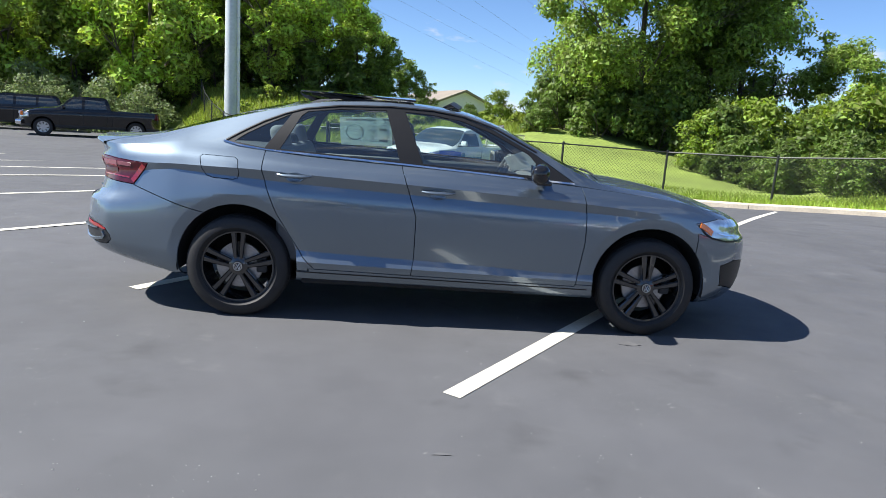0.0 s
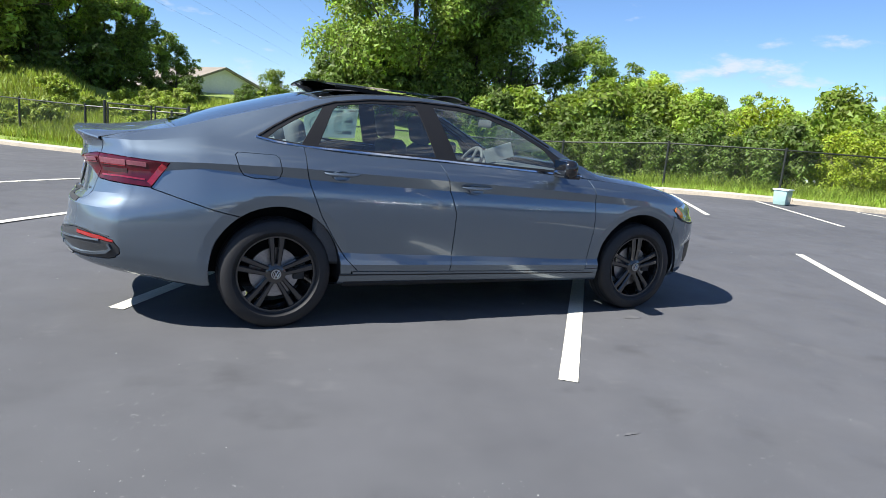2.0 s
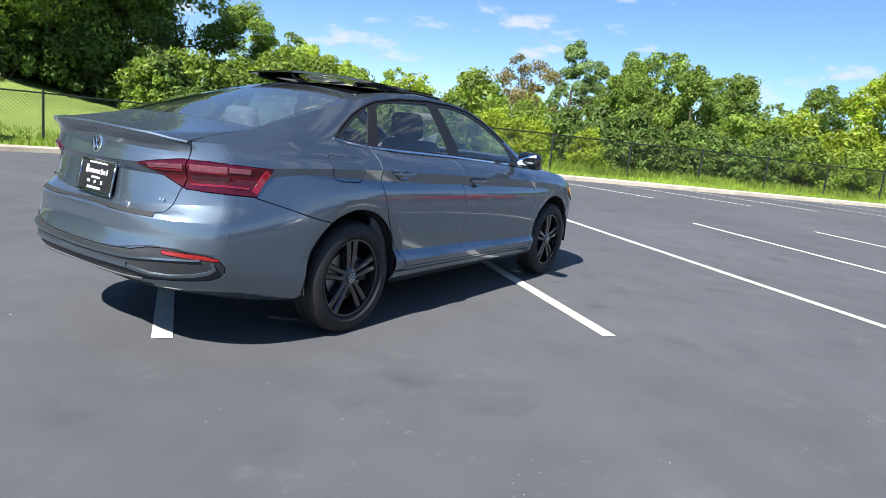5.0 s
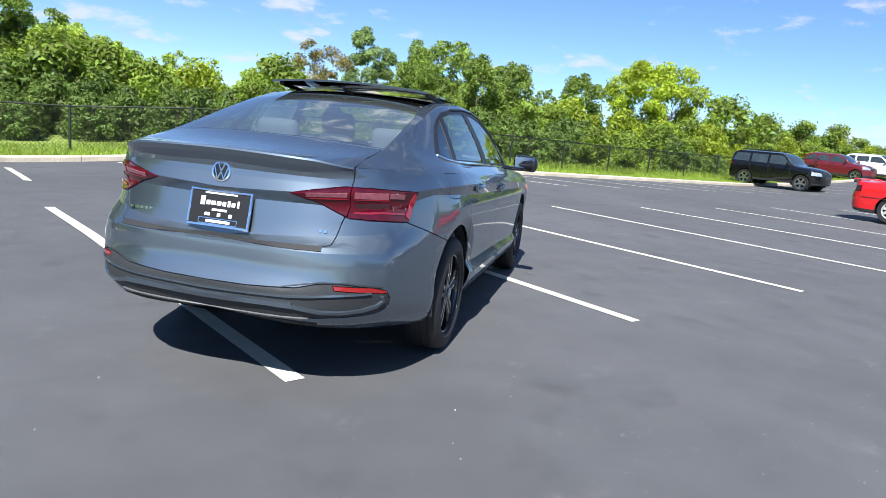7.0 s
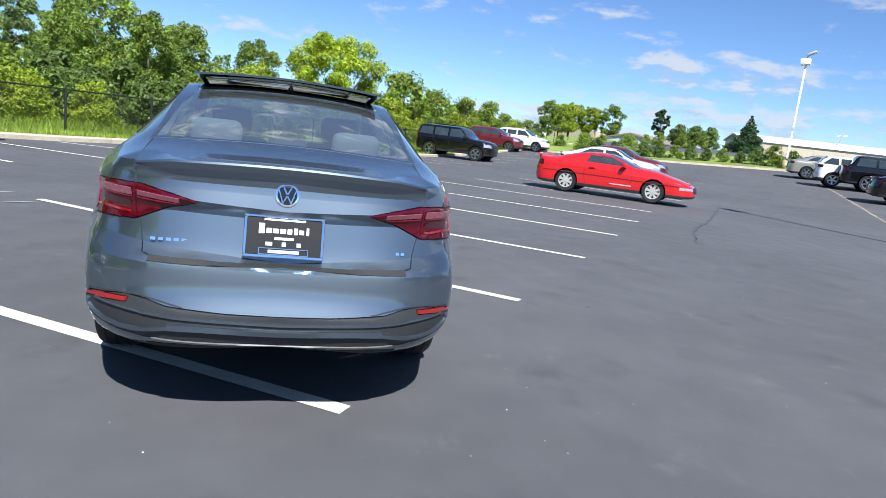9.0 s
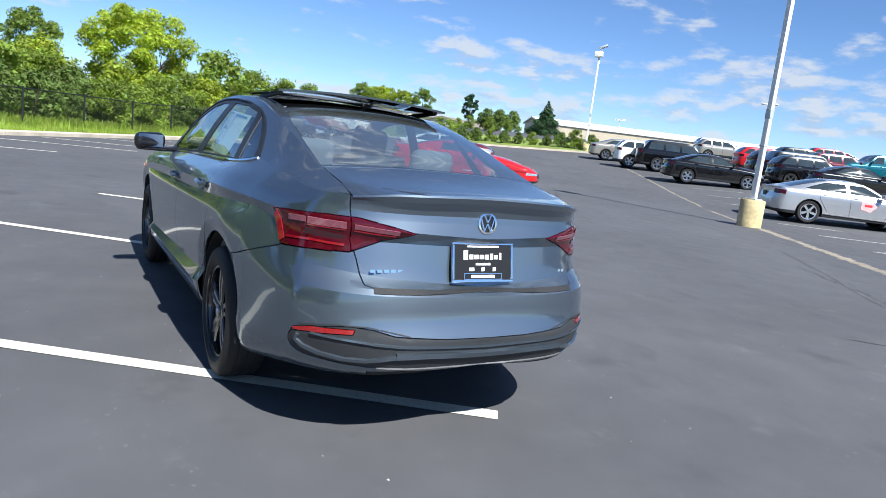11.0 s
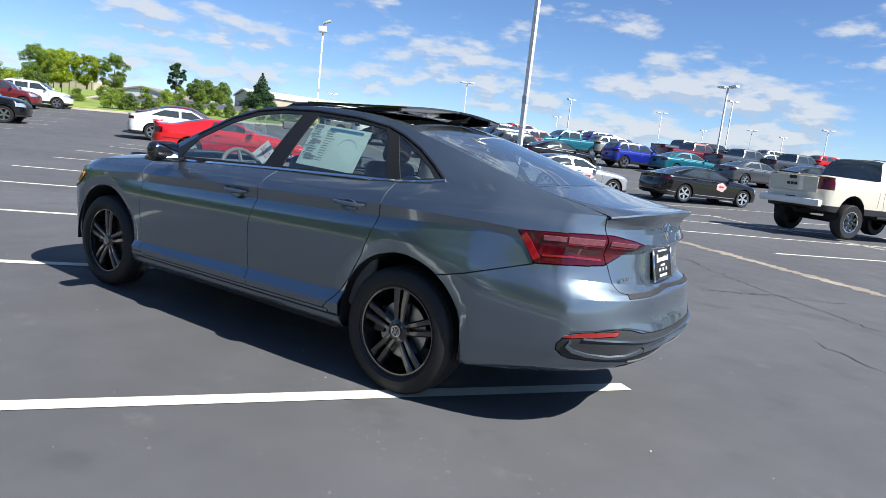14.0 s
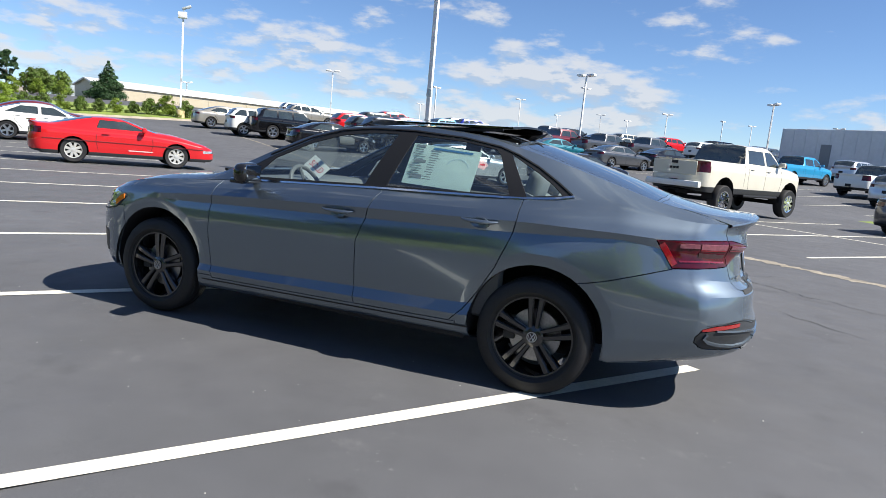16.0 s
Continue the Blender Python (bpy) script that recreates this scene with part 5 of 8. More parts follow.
    # model badges as plain bars
    for cy, w, k in ((0.435, 0.145, 5), (-0.478, 0.044, 2)):
        b, n = on_rear(cy, 0.765, 0.0015)
        MB = Matrix.Translation(b) @ Matrix.Rotation(radians(-90), 4, "Z") @ Matrix.Rotation(radians(90 - 10), 4, "X") @ Matrix.Rotation(radians(-math.copysign(7, cy)), 4, "Y")
        step = w / k
        rows = []
        for i in range(k):
            x = -w / 2 + step * (i + 0.5)
            rows += [(x, 0.0, step * 0.66, 0.012)]
        bars(car, MB, rows, CHROME, "model_badge", 0.003)
    for y0, y1 in ((0.62, 0.05), (-0.02, -0.60)):
        bm = bmesh.new()
        pts = [on_top(1.03 - 0.16 * abs(y) ** 2, y, 0.016)[0] for y in np.linspace(y0, y1, 9)]
        tube(bm, pts, [0.012, 0.009, 0.008, 0.008, 0.008, 0.008, 0.007, 0.006, 0.004], 6)
        part("wiper", bm, BLACK_TRIM, car, "black wiper blade")
    # tilted sunroof panel, wind deflector, aerial
    bm = bmesh.new()
    top, bot = [], []
    for i, x in enumerate(np.linspace(-0.26, -1.02, 12)):
        for lst, dz in ((top, 0.0), (bot, -0.012)):
            lst.append([bm.verts.new((x - 0.02 * (1 - abs(y) / 0.5), y, 1.478 + 0.016 * (i / 11) - 0.024 * (abs(y) / 0.52) ** 2 + dz)) for y in np.linspace(-0.525, 0.525, 15)])
    for G, flip in ((top, False), (bot, True)):
        for A, B in zip(G, G[1:]):
            for j in range(14):
                q = (A[j], B[j], B[j + 1], A[j + 1])
                bm.faces.new(q if not flip else q[::-1])
    for j in range(14):
        for i, fl in ((0, 1), (-1, 0)):
            q = (top[i][j], top[i][j + 1], bot[i][j + 1], bot[i][j])
            bm.faces.new(q if fl else q[::-1])
    for i in range(11):
        for j in (0, -1):
            bm.faces.new((top[i][j], top[i + 1][j], bot[i + 1][j], bot[i][j]))
    bmesh.ops.recalc_face_normals(bm, faces=bm.faces)
    sp = part("sunroof_panel", bm, ROOF_GLASS, car, "black glass sunroof panel tilted open", angle=30)
    for s in (1, -1):
        bm = bmesh.new()
        tube(bm, [(-0.30, s * 0.50, 1.405), (-0.60, s * 0.50, 1.425), (-0.95, s * 0.495, 1.455)], 0.014, 8)
        part("panel_arm", bm, BLACK_TRIM, sp)
    bm = bmesh.new()
    P = [Vector((0.055 - 0.05 * (abs(y) / 0.42) ** 2, y, 1.455 - 0.03 * (abs(y) / 0.42) ** 2)) for y in np.linspace(-0.42, 0.42, 13)]
    ribbon(bm, P, [Vector((0.5, 0, 1))] * 13, 0.075, 0.006)
    tube(bm, [P[0], P[0] + Vector((-0.16, 0, -0.035))], 0.008, 6); tube(bm, [P[-1], P[-1] + Vector((-0.16, 0, -0.035))], 0.008, 6)
    part("wind_deflector", bm, BLACK_TRIM, car, "black wind deflector")
    bm = bmesh.new()
    a, n = on_top(-1.02, 0.0, 0.0)
    tube(bm, [a + Vector((0.05, 0, -0.005)), a + Vector((0.0, 0, 0.018)), a + Vector((-0.05, 0, 0.030)), a + Vector((-0.085, 0, 0.052))], [0.026, 0.018, 0.010, 0.004], 10)
    part("roof_aerial", bm, BLACK_GLOSS, car, "small black roof aerial")
    # cabin
    for y in (0.36, -0.36):
        front_seat = thing("front_seat"); front_seat.parent = car
        bm = bmesh.new()
        box(bm, (0.50, 0.50, 0.16), Matrix.Translation((0.12, y, 0.50)), 0.05, 3)
        part("seat", bm, SEAT_GREY, front_seat)
        bm = bmesh.new()
        box(bm, (0.13, 0.48, 0.62), Matrix.Translation((-0.18, y, 0.82)) @ Matrix.Rotation(radians(-16), 4, "Y"), 0.055, 3)
        part("backrest", bm, [SEAT_BLACK], front_seat)
        bm = bmesh.new()
        box(bm, (0.095, 0.26, 0.19), Matrix.Translation((-0.30, y, 1.215)) @ Matrix.Rotation(radians(-12), 4, "Y"), 0.045, 3)
        for d in (-0.06, 0.06):
            tube(bm, [(-0.26, y + d, 1.05), (-0.29, y + d, 1.15)], 0.007, 6)
        part("headrest", bm, SEAT_BLACK, front_seat)
    rear_seat = thing("rear_seat"); rear_seat.parent = car
    bm = bmesh.new()
    box(bm, (0.50, 1.26, 0.18), Matrix.Translation((-0.72, 0, 0.50)), 0.05, 3)
    part("seat", bm, SEAT_GREY, rear_seat)
    bm = bmesh.new()
    box(bm, (0.14, 1.26, 0.60), Matrix.Translation((-1.05, 0, 0.81)) @ Matrix.Rotation(radians(-22), 4, "Y"), 0.05, 3)
    part("backrest", bm, SEAT_GREY, rear_seat)
    for y in (-0.38, 0.0, 0.38):
        bm = bmesh.new()
        box(bm, (0.10, 0.27 if y else 0.22, 0.17 if y else 0.11), Matrix.Translation((-1.17, y, 1.145 if y else 1.11)) @ Matrix.Rotation(radians(-14), 4, "Y"), 0.045, 3)
        part("headrest", bm, SEAT_GREY if y else SEAT_BLACK, rear_seat)
    bm = bmesh.new()
    box(bm, (0.72, 1.24, 0.03), Matrix.Translation((-1.55, 0, 1.045)), 0.01)
    part("parcel_shelf", bm, CABIN, car)
    bm = bmesh.new()
    box(bm, (0.46, 1.40, 0.26), Matrix.Translation((0.76, 0, 0.865)), 0.07, 3)
    part("dashboard", bm, CABIN, car)
    bm = bmesh.new()
    R = Matrix.Translation((0.47, 0.37, 0.93)) @ Matrix.Rotation(radians(-64), 4, "Y")
    ring = [R @ Vector((0.18 * math.cos(q), 0.18 * math.sin(q), 0)) for q in np.linspace(0, 2 * math.pi, 29)]
    tube(bm, ring, 0.015, 8, cap=False)
    lathe(bm, [(0.0005, 0.02), (0.06, 0.015), (0.065, -0.03)], 16, "z", R)
    for q in (0, 2.3, -2.3):
        tube(bm, [R @ Vector((0.05 * math.cos(q), 0.05 * math.sin(q), 0)), R @ Vector((0.175 * math.cos(q), 0.175 * math.sin(q), 0))], 0.013, 6)
    part("steering_wheel", bm, CABIN, car, "black steering wheel")
    bm = bmesh.new()
    box(bm, (0.02, 0.22, 0.06), Matrix.Translation((0.40, 0.0, 1.30)), 0.015, 2)
    part("rear_view_mirror", bm, CABIN, car)
    bm = bmesh.new()
    box(bm, (0.62, 1.00, 0.012), Matrix.Translation((-0.74, 0, 1.372)), 0.004)
    hl = part("headliner", bm, SEAT_GREY, car)
    # price sheet inside the left rear window, bars for its print
    c = [on_side(x, z, 1, -0.016)[0] for x, z in ((-0.44, 1.335), (-0.875, 1.315), (-0.865, 1.080), (-0.425, 1.092))]
    bm = bmesh.new()
    nrm = (c[1] - c[0]).cross(c[3] - c[0]).normalized()
    if nrm.y < 0:
        nrm = -nrm
    front = [bm.verts.new(p) for p in c]; rearv = [bm.verts.new(p - nrm * 0.0006) for p in c]
    bm.faces.new(front); bm.faces.new(rearv[::-1])
    for k in range(4):
        bm.faces.new((front[k], rearv[k], rearv[(k + 1) % 4], front[(k + 1) % 4]))
    bmesh.ops.recalc_face_normals(bm, faces=bm.faces)
    st = part("price_sheet", bm, PAPER, car, "printed pale green price sheet inside the rear window", smooth=False)
    ex, ez = (c[1] - c[0]) , (c[0] - c[3])
    W, Hh = ex.length, ez.length
    ux, uz = ex.normalized(), nrm.cross(ex.normalized())
    if uz.z < 0:
        uz = -uz
    MS = Matrix.Translation((c[0] + c[1] + c[2] + c[3]) / 4 + nrm * 0.0008) @ Matrix((ux, uz, ux.cross(uz))).transposed().to_4x4()
    if ux.cross(uz).y < 0:
        MS = MS @ Matrix.Diagonal((1, 1, -1, 1))
    rows = [(W * (0.16), Hh * 0.40, W * 0.52, Hh * 0.035), (-W * 0.36, Hh * 0.42, W * 0.16, Hh * 0.05)]
    bars(st, MS, [(W * 0.10, Hh * 0.42, W * 0.58, Hh * 0.05)], BLUE_PRINT, "header_band", 0.0004)
    rnd = random.Random(4)
    rows = []
    for col, x0, w0 in ((0, -0.46, 0.20), (1, -0.22, 0.18)):
        for k in range(13):
            z = 0.36 - k * 0.058
            rows.append((W * (x0 + w0 * 0.5 * rnd.uniform(0.6, 1)), Hh * z, W * w0 * rnd.uniform(0.55, 0.98), Hh * 0.017))
    rows += [(-W * 0.38, Hh * 0.44, W * 0.14, Hh * 0.055), (-W * 0.33, Hh * 0.075, W * 0.16, Hh * 0.075), (-W * 0.33, -Hh * 0.30, W * 0.17, Hh * 0.10)]
    bars(st, MS, rows, GREY_PRINT, "print_bars", 0.0005)
    bm = bmesh.new()
    ringp = [MS @ Vector((W * 0.22 + 0.072 * math.cos(q), -Hh * 0.02 + 0.072 * math.sin(q), 0.0006)) for q in np.linspace(0, 2 * math.pi, 33)]
    ribbon(bm, ringp, [nrm] * 33, 0.008, 0.0003)
    part("print_ring", bm, PALE_PRINT, st)


PAD_GREY = mat("worn_step_pad", (0.014, 0.015, 0.016), 0.7, grain=0.4, scale=160, bump=0.25)
RED_EDGE = mat("bright_red_lamp_edge", (0.21, 0.004, 0.012), 0.08, coat=1.0, grain=0.3, scale=60)
POLISH_DARK = mat("dull_grey_strip", (0.10, 0.103, 0.108), 0.5, 0.2, grain=0.1, scale=50)
MIRROR = mat("mirror_silver", (0.50, 0.54, 0.58), 0.02, 1.0, grain=0.02, scale=5)
PALE_PRINT = mat("pale_print", (0.45, 0.56, 0.58), 0.6, grain=0.05, scale=40)
sedan()


def sold_sign():
    """A card propped on the dashboard behind the windscreen."""
    m = Matrix.Translation((0.60, 0.10, 1.070)) @ Matrix.Rotation(radians(172), 4, "Z") @ Matrix.Rotation(radians(52), 4, "X") @ Matrix.Rotation(radians(-28), 4, "Z")
    s = thing("sold_sign", label="white paper card with red letters propped on the dashboard", category="sign")
    bm = bmesh.new()
    box(bm, (0.235, 0.165, 0.0016), m)
    part("card", bm, SIGN_PAPER, s, smooth=False)
    fc = bpy.data.curves.new("letters", "FONT")
    fc.body, fc.size, fc.align_x, fc.align_y = "SOLD", 0.070, "CENTER", "CENTER"
    tmp = bpy.data.objects.new("letters", fc)
    bpy.context.scene.collection.objects.link(tmp)
    bpy.context.view_layer.update()
    me = bpy.data.meshes.new_from_object(tmp.evaluated_get(bpy.context.evaluated_depsgraph_get()))
    bpy.data.objects.remove(tmp)
    for v in me.vertices:
        v.co = m @ (v.co + Vector((0, 0.02, 0.0012)))
    me.materials.append(SIGN_RED)
    ob = new("letters", me)
    ob.parent = s
    return s


SIGN_PAPER = mat("white_card", (0.78, 0.80, 0.78), 0.6, grain=0.03, scale=20)
see_light(SIGN_PAPER, 0.4)
SIGN_RED = mat("red_card_print", (0.50, 0.03, 0.04), 0.5, grain=0.1, scale=25)
sold_sign()


# ---- other parked vehicles ----
def road_wheel(parent, at, side, r, width, face, rim_share=0.66, spokes=5, fine=False):
    w = thing("wheel")
    w.parent = parent
    w.location = at
    m = Matrix.Diagonal((1, side, 1, 1))
    h, rim = width / 2, r * rim_share
    bm = bmesh.new()
    lathe(bm, [(rim, -h), (r * 0.93, -h), (r, -h * 0.7), (r, h * 0.7), (r * 0.93, h), (rim, h * 0.92), (rim * 0.97, h * 0.6)], 28, "y", m, close=False)
    bmesh.ops.recalc_face_normals(bm, faces=bm.faces)
    part("tyre", bm, RUBBER, w)
    bm = bmesh.new()
    lathe(bm, [(rim * 0.97, h * 0.3), (0.001, h * 0.25)], 24, "y", m, close=False)
    bmesh.ops.recalc_face_normals(bm, faces=bm.faces)
    part("wheel_back", bm, UNDER, w)
    bm = bmesh.new()
    lathe(bm, [(rim * 1.0, h * 0.9), (rim * 0.90, h * 0.86), (rim * 0.90, h * 0.5)], 28, "y", m, close=False)
    if fine:
        part("rim", bm, face, w)
        bm = bmesh.new()
    for s in range(spokes):
        rot = m @ Matrix.Rotation(2 * math.pi * s / spokes + 0.3, 4, "Y")
        a, b = rim * 0.15, rim * 0.20
        lo = [bm.verts.new(rot @ Vector(c)) for c in ((rim * 0.12, h * 0.55, -a), (rim * 0.95, h * 0.55, -b), (rim * 0.95, h * 0.55, b), (rim * 0.12, h * 0.55, a))]
        hi = [bm.verts.new(rot @ Vector(c)) for c in ((rim * 0.12, h * 0.84, -a * 0.8), (rim * 0.95, h * 0.86, -b * 0.8), (rim * 0.95, h * 0.86, b * 0.8), (rim * 0.12, h * 0.84, a * 0.8))]
        bm.faces.new(hi)
        for k in range(4):
            bm.faces.new((lo[k], lo[(k + 1) % 4], hi[(k + 1) % 4], hi[k]))
        if fine:
            bmesh.ops.recalc_face_normals(bm, faces=bm.faces)
            part("spoke", bm, face, w)
            bm = bmesh.new()
    lathe(bm, [(rim * 0.26, h * 0.6), (rim * 0.24, h * 0.92), (0.001, h * 0.95)], 16, "y", m, close=False)
    bmesh.ops.recalc_face_normals(bm, faces=bm.faces)
    part("hub_cap" if fine else "wheel_face", bm, face, w)


def auto(name, label, category, s, body, wheel_face=None, lower=None, group=""):
    """A parked vehicle from its side profile. s: wb, r, front, rear (ends), w (half width), sill, belt keys, share, rail, mid keys,
    dlo outline with pillars, screen and back (x ranges), hood line."""
    car = thing(name, label=label, category=category, group=group)
    wb, W, xf, xr = s["wb"], s["w"], s["front"], s["rear"]
    cf, cr = xf - 0.62, xr + 0.50
    belt = s["belt"]
    top = lambda x: float(pchip(belt, x))
    bx = [cf, wb / 2, 0.3, -0.5, -wb / 2, cr]
    zf, zr = top(xf), top(xr)
    sill = s.get("sill", 0.24)

    def line(share, zs, ends, xe, nf=2.6, nr=3.0):
        return dict(y=[(x, W * share) for x in bx], z=[(x, zs(x)) for x in bx], zf=[(1, ends[0])], zr=[(1, ends[1])], xf=xe[0], xr=xe[1], nf=nf, nr=nr)

    mid_z = lambda f: (lambda x: sill + (top(x) - sill) * f)
    lines = [
        line(0.70, lambda x: sill - 0.02, (sill, sill + 0.06), (xf - 0.25, xr + 0.2)),
        line(0.95, lambda x: sill, (sill + 0.02, sill + 0.08), (xf - 0.06, xr + 0.05)),
        line(0.985, mid_z(0.25), (sill + (zf - sill) * 0.3, sill + (zr - sill) * 0.3), (xf, xr)),
        line(0.995, mid_z(0.55), (sill + (zf - sill) * 0.6, sill + (zr - sill) * 0.45), (xf, xr)),
        line(1.0, mid_z(0.80), (sill + (zf - sill) * 0.85, sill + (zr - sill) * 0.75), (xf - 0.04, xr + s.get("tuck", 0.06))),
        line(0.965, mid_z(0.92), (sill + (zf - sill) * 0.94, sill + (zr - sill) * 0.92), (xf - 0.10, xr + s.get("tuck", 0.06))),
        line(0.90 if not s.get("boxy") else 0.955, top, (zf, zr), (xf - 0.18, xr + 0.03), 2.6, 3.6),
    ]
    bm, zone = skin(lines, dict(share=s["share"], rail=s["rail"], mid=s["mid"], crown=s.get("crown", 2.6)), cf, cr, n_side=s.get("n", 34), n_cap=9, v_low=2, v_win=4, v_top=6)
    r = s["r"]
    ax = (-wb / 2, wb / 2)
    for a in ax:
        cut(bm, circle(a, s.get("az", r), r * s.get("arch", 1.15), 20), (0, 2), lambda f: f[zone] == 0 and f.calc_center_median().y > W * 0.5, 0.02)
    for poly in s["windows"]:
        cut(bm, poly, (0, 2), lambda f: f[zone] == 1, 0.01)
    for x in (*s["screen"], *s["back"]):
        cut(bm, [(x, 0.0), (x, 2.0)], (0, 1), lambda f: f[zone] == 2, 0.01)
    lampz = s.get("tail", (0.80, 0.98, -0.30))
    cut(bm, [(xr + 0.34, lampz[0]), (xr + 0.34, lampz[1]), (-9, lampz[1]), (-9, lampz[0])], (0, 2), lambda f: f[zone] == 0 and f.calc_center_median().x < xr + 0.5, 0.02)
    cut(bm, [(W * 0.62, -1), (W * 0.62, 3)], (1, 2), lambda f: f[zone] == 0 and f.calc_center_median().x < xr + 0.5, 0.02)
    hl = s.get("head", (0.62, 0.78))
    cut(bm, [(xf - 0.42, hl[0]), (xf - 0.42, hl[1]), (9, hl[1]), (9, hl[0])], (0, 2), lambda f: f[zone] == 0 and f.calc_center_median().x > xf - 0.6, 0.02)
    cut(bm, [(W * 0.55, -1), (W * 0.55, 3)], (1, 2), lambda f: f[zone] == 0 and f.calc_center_median().x > xf - 0.6, 0.02)
    bmp = s.get("bumper")
    if bmp:
        for z in bmp:
            cut(bm, [(-9, z), (9, z)], (0, 2), lambda f: f[zone] == 0, 0.02)
    bm.faces.index_update()
    lab = {}
    for f in bm.faces:
        x, y, z = f.calc_center_median()
        zn = f[zone]
        l = "body"
        if zn == 0 and y > W * 0.5 and any((x - a) ** 2 + (z - s.get("az", r)) ** 2 < (r * s.get("arch", 1.15)) ** 2 for a in ax):
            l = "hole"
        elif zn == 1 and any(inside(p, x, z) for p in s["windows"]):
            l = "side_glass"
        elif zn == 2 and s["screen"][1] < x < s["screen"][0]:
            l = "windscreen"
        elif zn == 2 and s["back"][1] < x < s["back"][0]:
            l = "rear_glass"
        elif zn == 0 and x < xr + 0.34 and lampz[0] < z < lampz[1] and y > W * 0.62:
            l = "tail"
        elif zn == 0 and x > xf - 0.42 and hl[0] < z < hl[1] and y > W * 0.55:
            l = "head"
        elif zn == 0 and x > xf - 0.30 and y < W * 0.55 and hl[0] - 0.05 < z < hl[1]:
            l = "grille"
        elif zn == 0 and z < (bmp[0] if bmp else sill + 0.03):
            l = "lower"
        lab[f.index] = l
    part("body", take(bm, lab, "body", "both", gap=0), body, car, angle=35)
    part("lower_trim", take(bm, lab, "lower", "both", gap=0), lower or DARK_PLASTIC, car)
    part("windscreen", take(bm, lab, "windscreen", "both", gap=0.006, depth=0.008), GLASS_FAR, car)
    part("rear_glass", take(bm, lab, "rear_glass", "both", gap=0.006, depth=0.008), GLASS_FAR, car)
    part("grille", take(bm, lab, "grille", "both", gap=0.006, depth=0.02), BLACK_TRIM, car)
    for sd in "lr":
        part("side_glass", take(bm, lab, "side_glass", sd, gap=0.006, depth=0.008), GLASS_FAR, car)
        part("tail_lamp", take(bm, lab, "tail", sd, gap=0.004, depth=0.006), RED_LENS, car)
        part("headlamp", take(bm, lab, "head", sd, gap=0.004, depth=0.006), CLEAR_LAMP, car)
    finder = surface(bm)
    bm.free()
    for a in ax:
        for sd in (1, -1):
            road_wheel(car, (a, sd * (W - s.get("tw", 0.22) / 2 + s.get("poke", -0.03)), r), sd, r, s.get("tw", 0.22), wheel_face or SATIN_ALU, s.get("rim", 0.68), s.get("spokes", 5), s.get("fine", False))
            w = bmesh.new()
            pts = [(a + r * 1.17 * math.cos(q), s.get("az", r) + r * 1.17 * math.sin(q)) for q in np.linspace(-0.3, math.pi + 0.3, 14)]
            A = [w.verts.new((x, sd * (W - 0.03), z)) for x, z in pts]
            B = [w.verts.new((x, sd * W * 0.6, z)) for x, z in pts]
            for k in range(13):
                w.faces.new((A[k], A[k + 1], B[k + 1], B[k]))
            w.faces.new(B)
            part("wheel_well", w, UNDER, car)
    b = bmesh.new()
    box(b, (xf - xr - 0.6, W * 1.5, 0.06), Matrix.Translation(((xf + xr) / 2, 0, sill + 0.01)), 0.02)
    part("underbody", b, UNDER, car)
    # door seams, handles, mirrors
    for sd in (1, -1):
        for pts in s.get("seams", ()):
            side_strip("door_seam", car, finder[0], pts, sd, 0.012, 0.001, UNDER, out=0.0005)
        for hx, hz in s.get("handles", ()):
            p, n = finder[0](hx, hz, sd, 0.025)
            b = bmesh.new()
            tube(b, [p + Vector((-0.09, 0, 0)), p, p + Vector((0.09, 0, 0))], [0.012, 0.018, 0.012], 6)
            part("door_handle", b, s.get("handle_mat", body), car)
        mx, mz = s["mirror"]
        b = bmesh.new()
        box(b, (0.12, 0.20, 0.15), Matrix.Translation((mx, sd * (W + 0.07), mz)), 0.04, 2)
        tube(b, [(mx + 0.03, sd * W * 0.86, mz - 0.07), (mx + 0.01, sd * (W + 0.02), mz - 0.03)], 0.025, 6)
        part("door_mirror", b, s.get("mirror_mat", body), car)
    pz = s.get("plate", 0.75)
    if pz:
        p, n = finder[1](0.0, pz, 0.012)
        b = bmesh.new()
        box(b, (0.012, 0.31, 0.15), Matrix.Translation(p), 0.004)
        part("rear_plate", b, WHITE_LETTER if s.get("white_plate") else BLACK_TRIM, car)
    return car, finder


def put(car, x, y, heading, z=None):
    car.matrix_basis = pose(x, y, lot_z(x, y) if z is None else z, 0, 0, math.degrees(heading))
    return car


FWD = math.atan2(-D1.y, -D1.x)      # nose away from the kerb side
BACK = math.atan2(D1.y, D1.x)
RED_P = paint("red_paint", (0.52, 0.012, 0.016), 0.0, 0.3)
SILVER_P = paint("silver_paint", (0.55, 0.56, 0.58), 0.75, 0.32)
BLACK_P = paint("black_paint", (0.0045, 0.0045, 0.0055), 0.0, 0.25)
WHITE_P = paint("white_paint", (0.72, 0.72, 0.68), 0.0, 0.3)
CREAM_P = paint("pearl_white_paint", (0.60, 0.57, 0.48), 0.0, 0.3)
BLUE_P = paint("deep_blue_paint", (0.010, 0.022, 0.26), 0.2, 0.3)
TEAL_P = paint("teal_paint", (0.006, 0.12, 0.16), 0.3, 0.3)
SKY_P = paint("light_blue_paint", (0.02, 0.27, 0.50), 0.1, 0.3)
GUN_P = paint("gunmetal_paint", (0.09, 0.095, 0.105), 0.6, 0.3)
BEIGE_P = paint("beige_paint", (0.42, 0.39, 0.33), 0.6, 0.3)
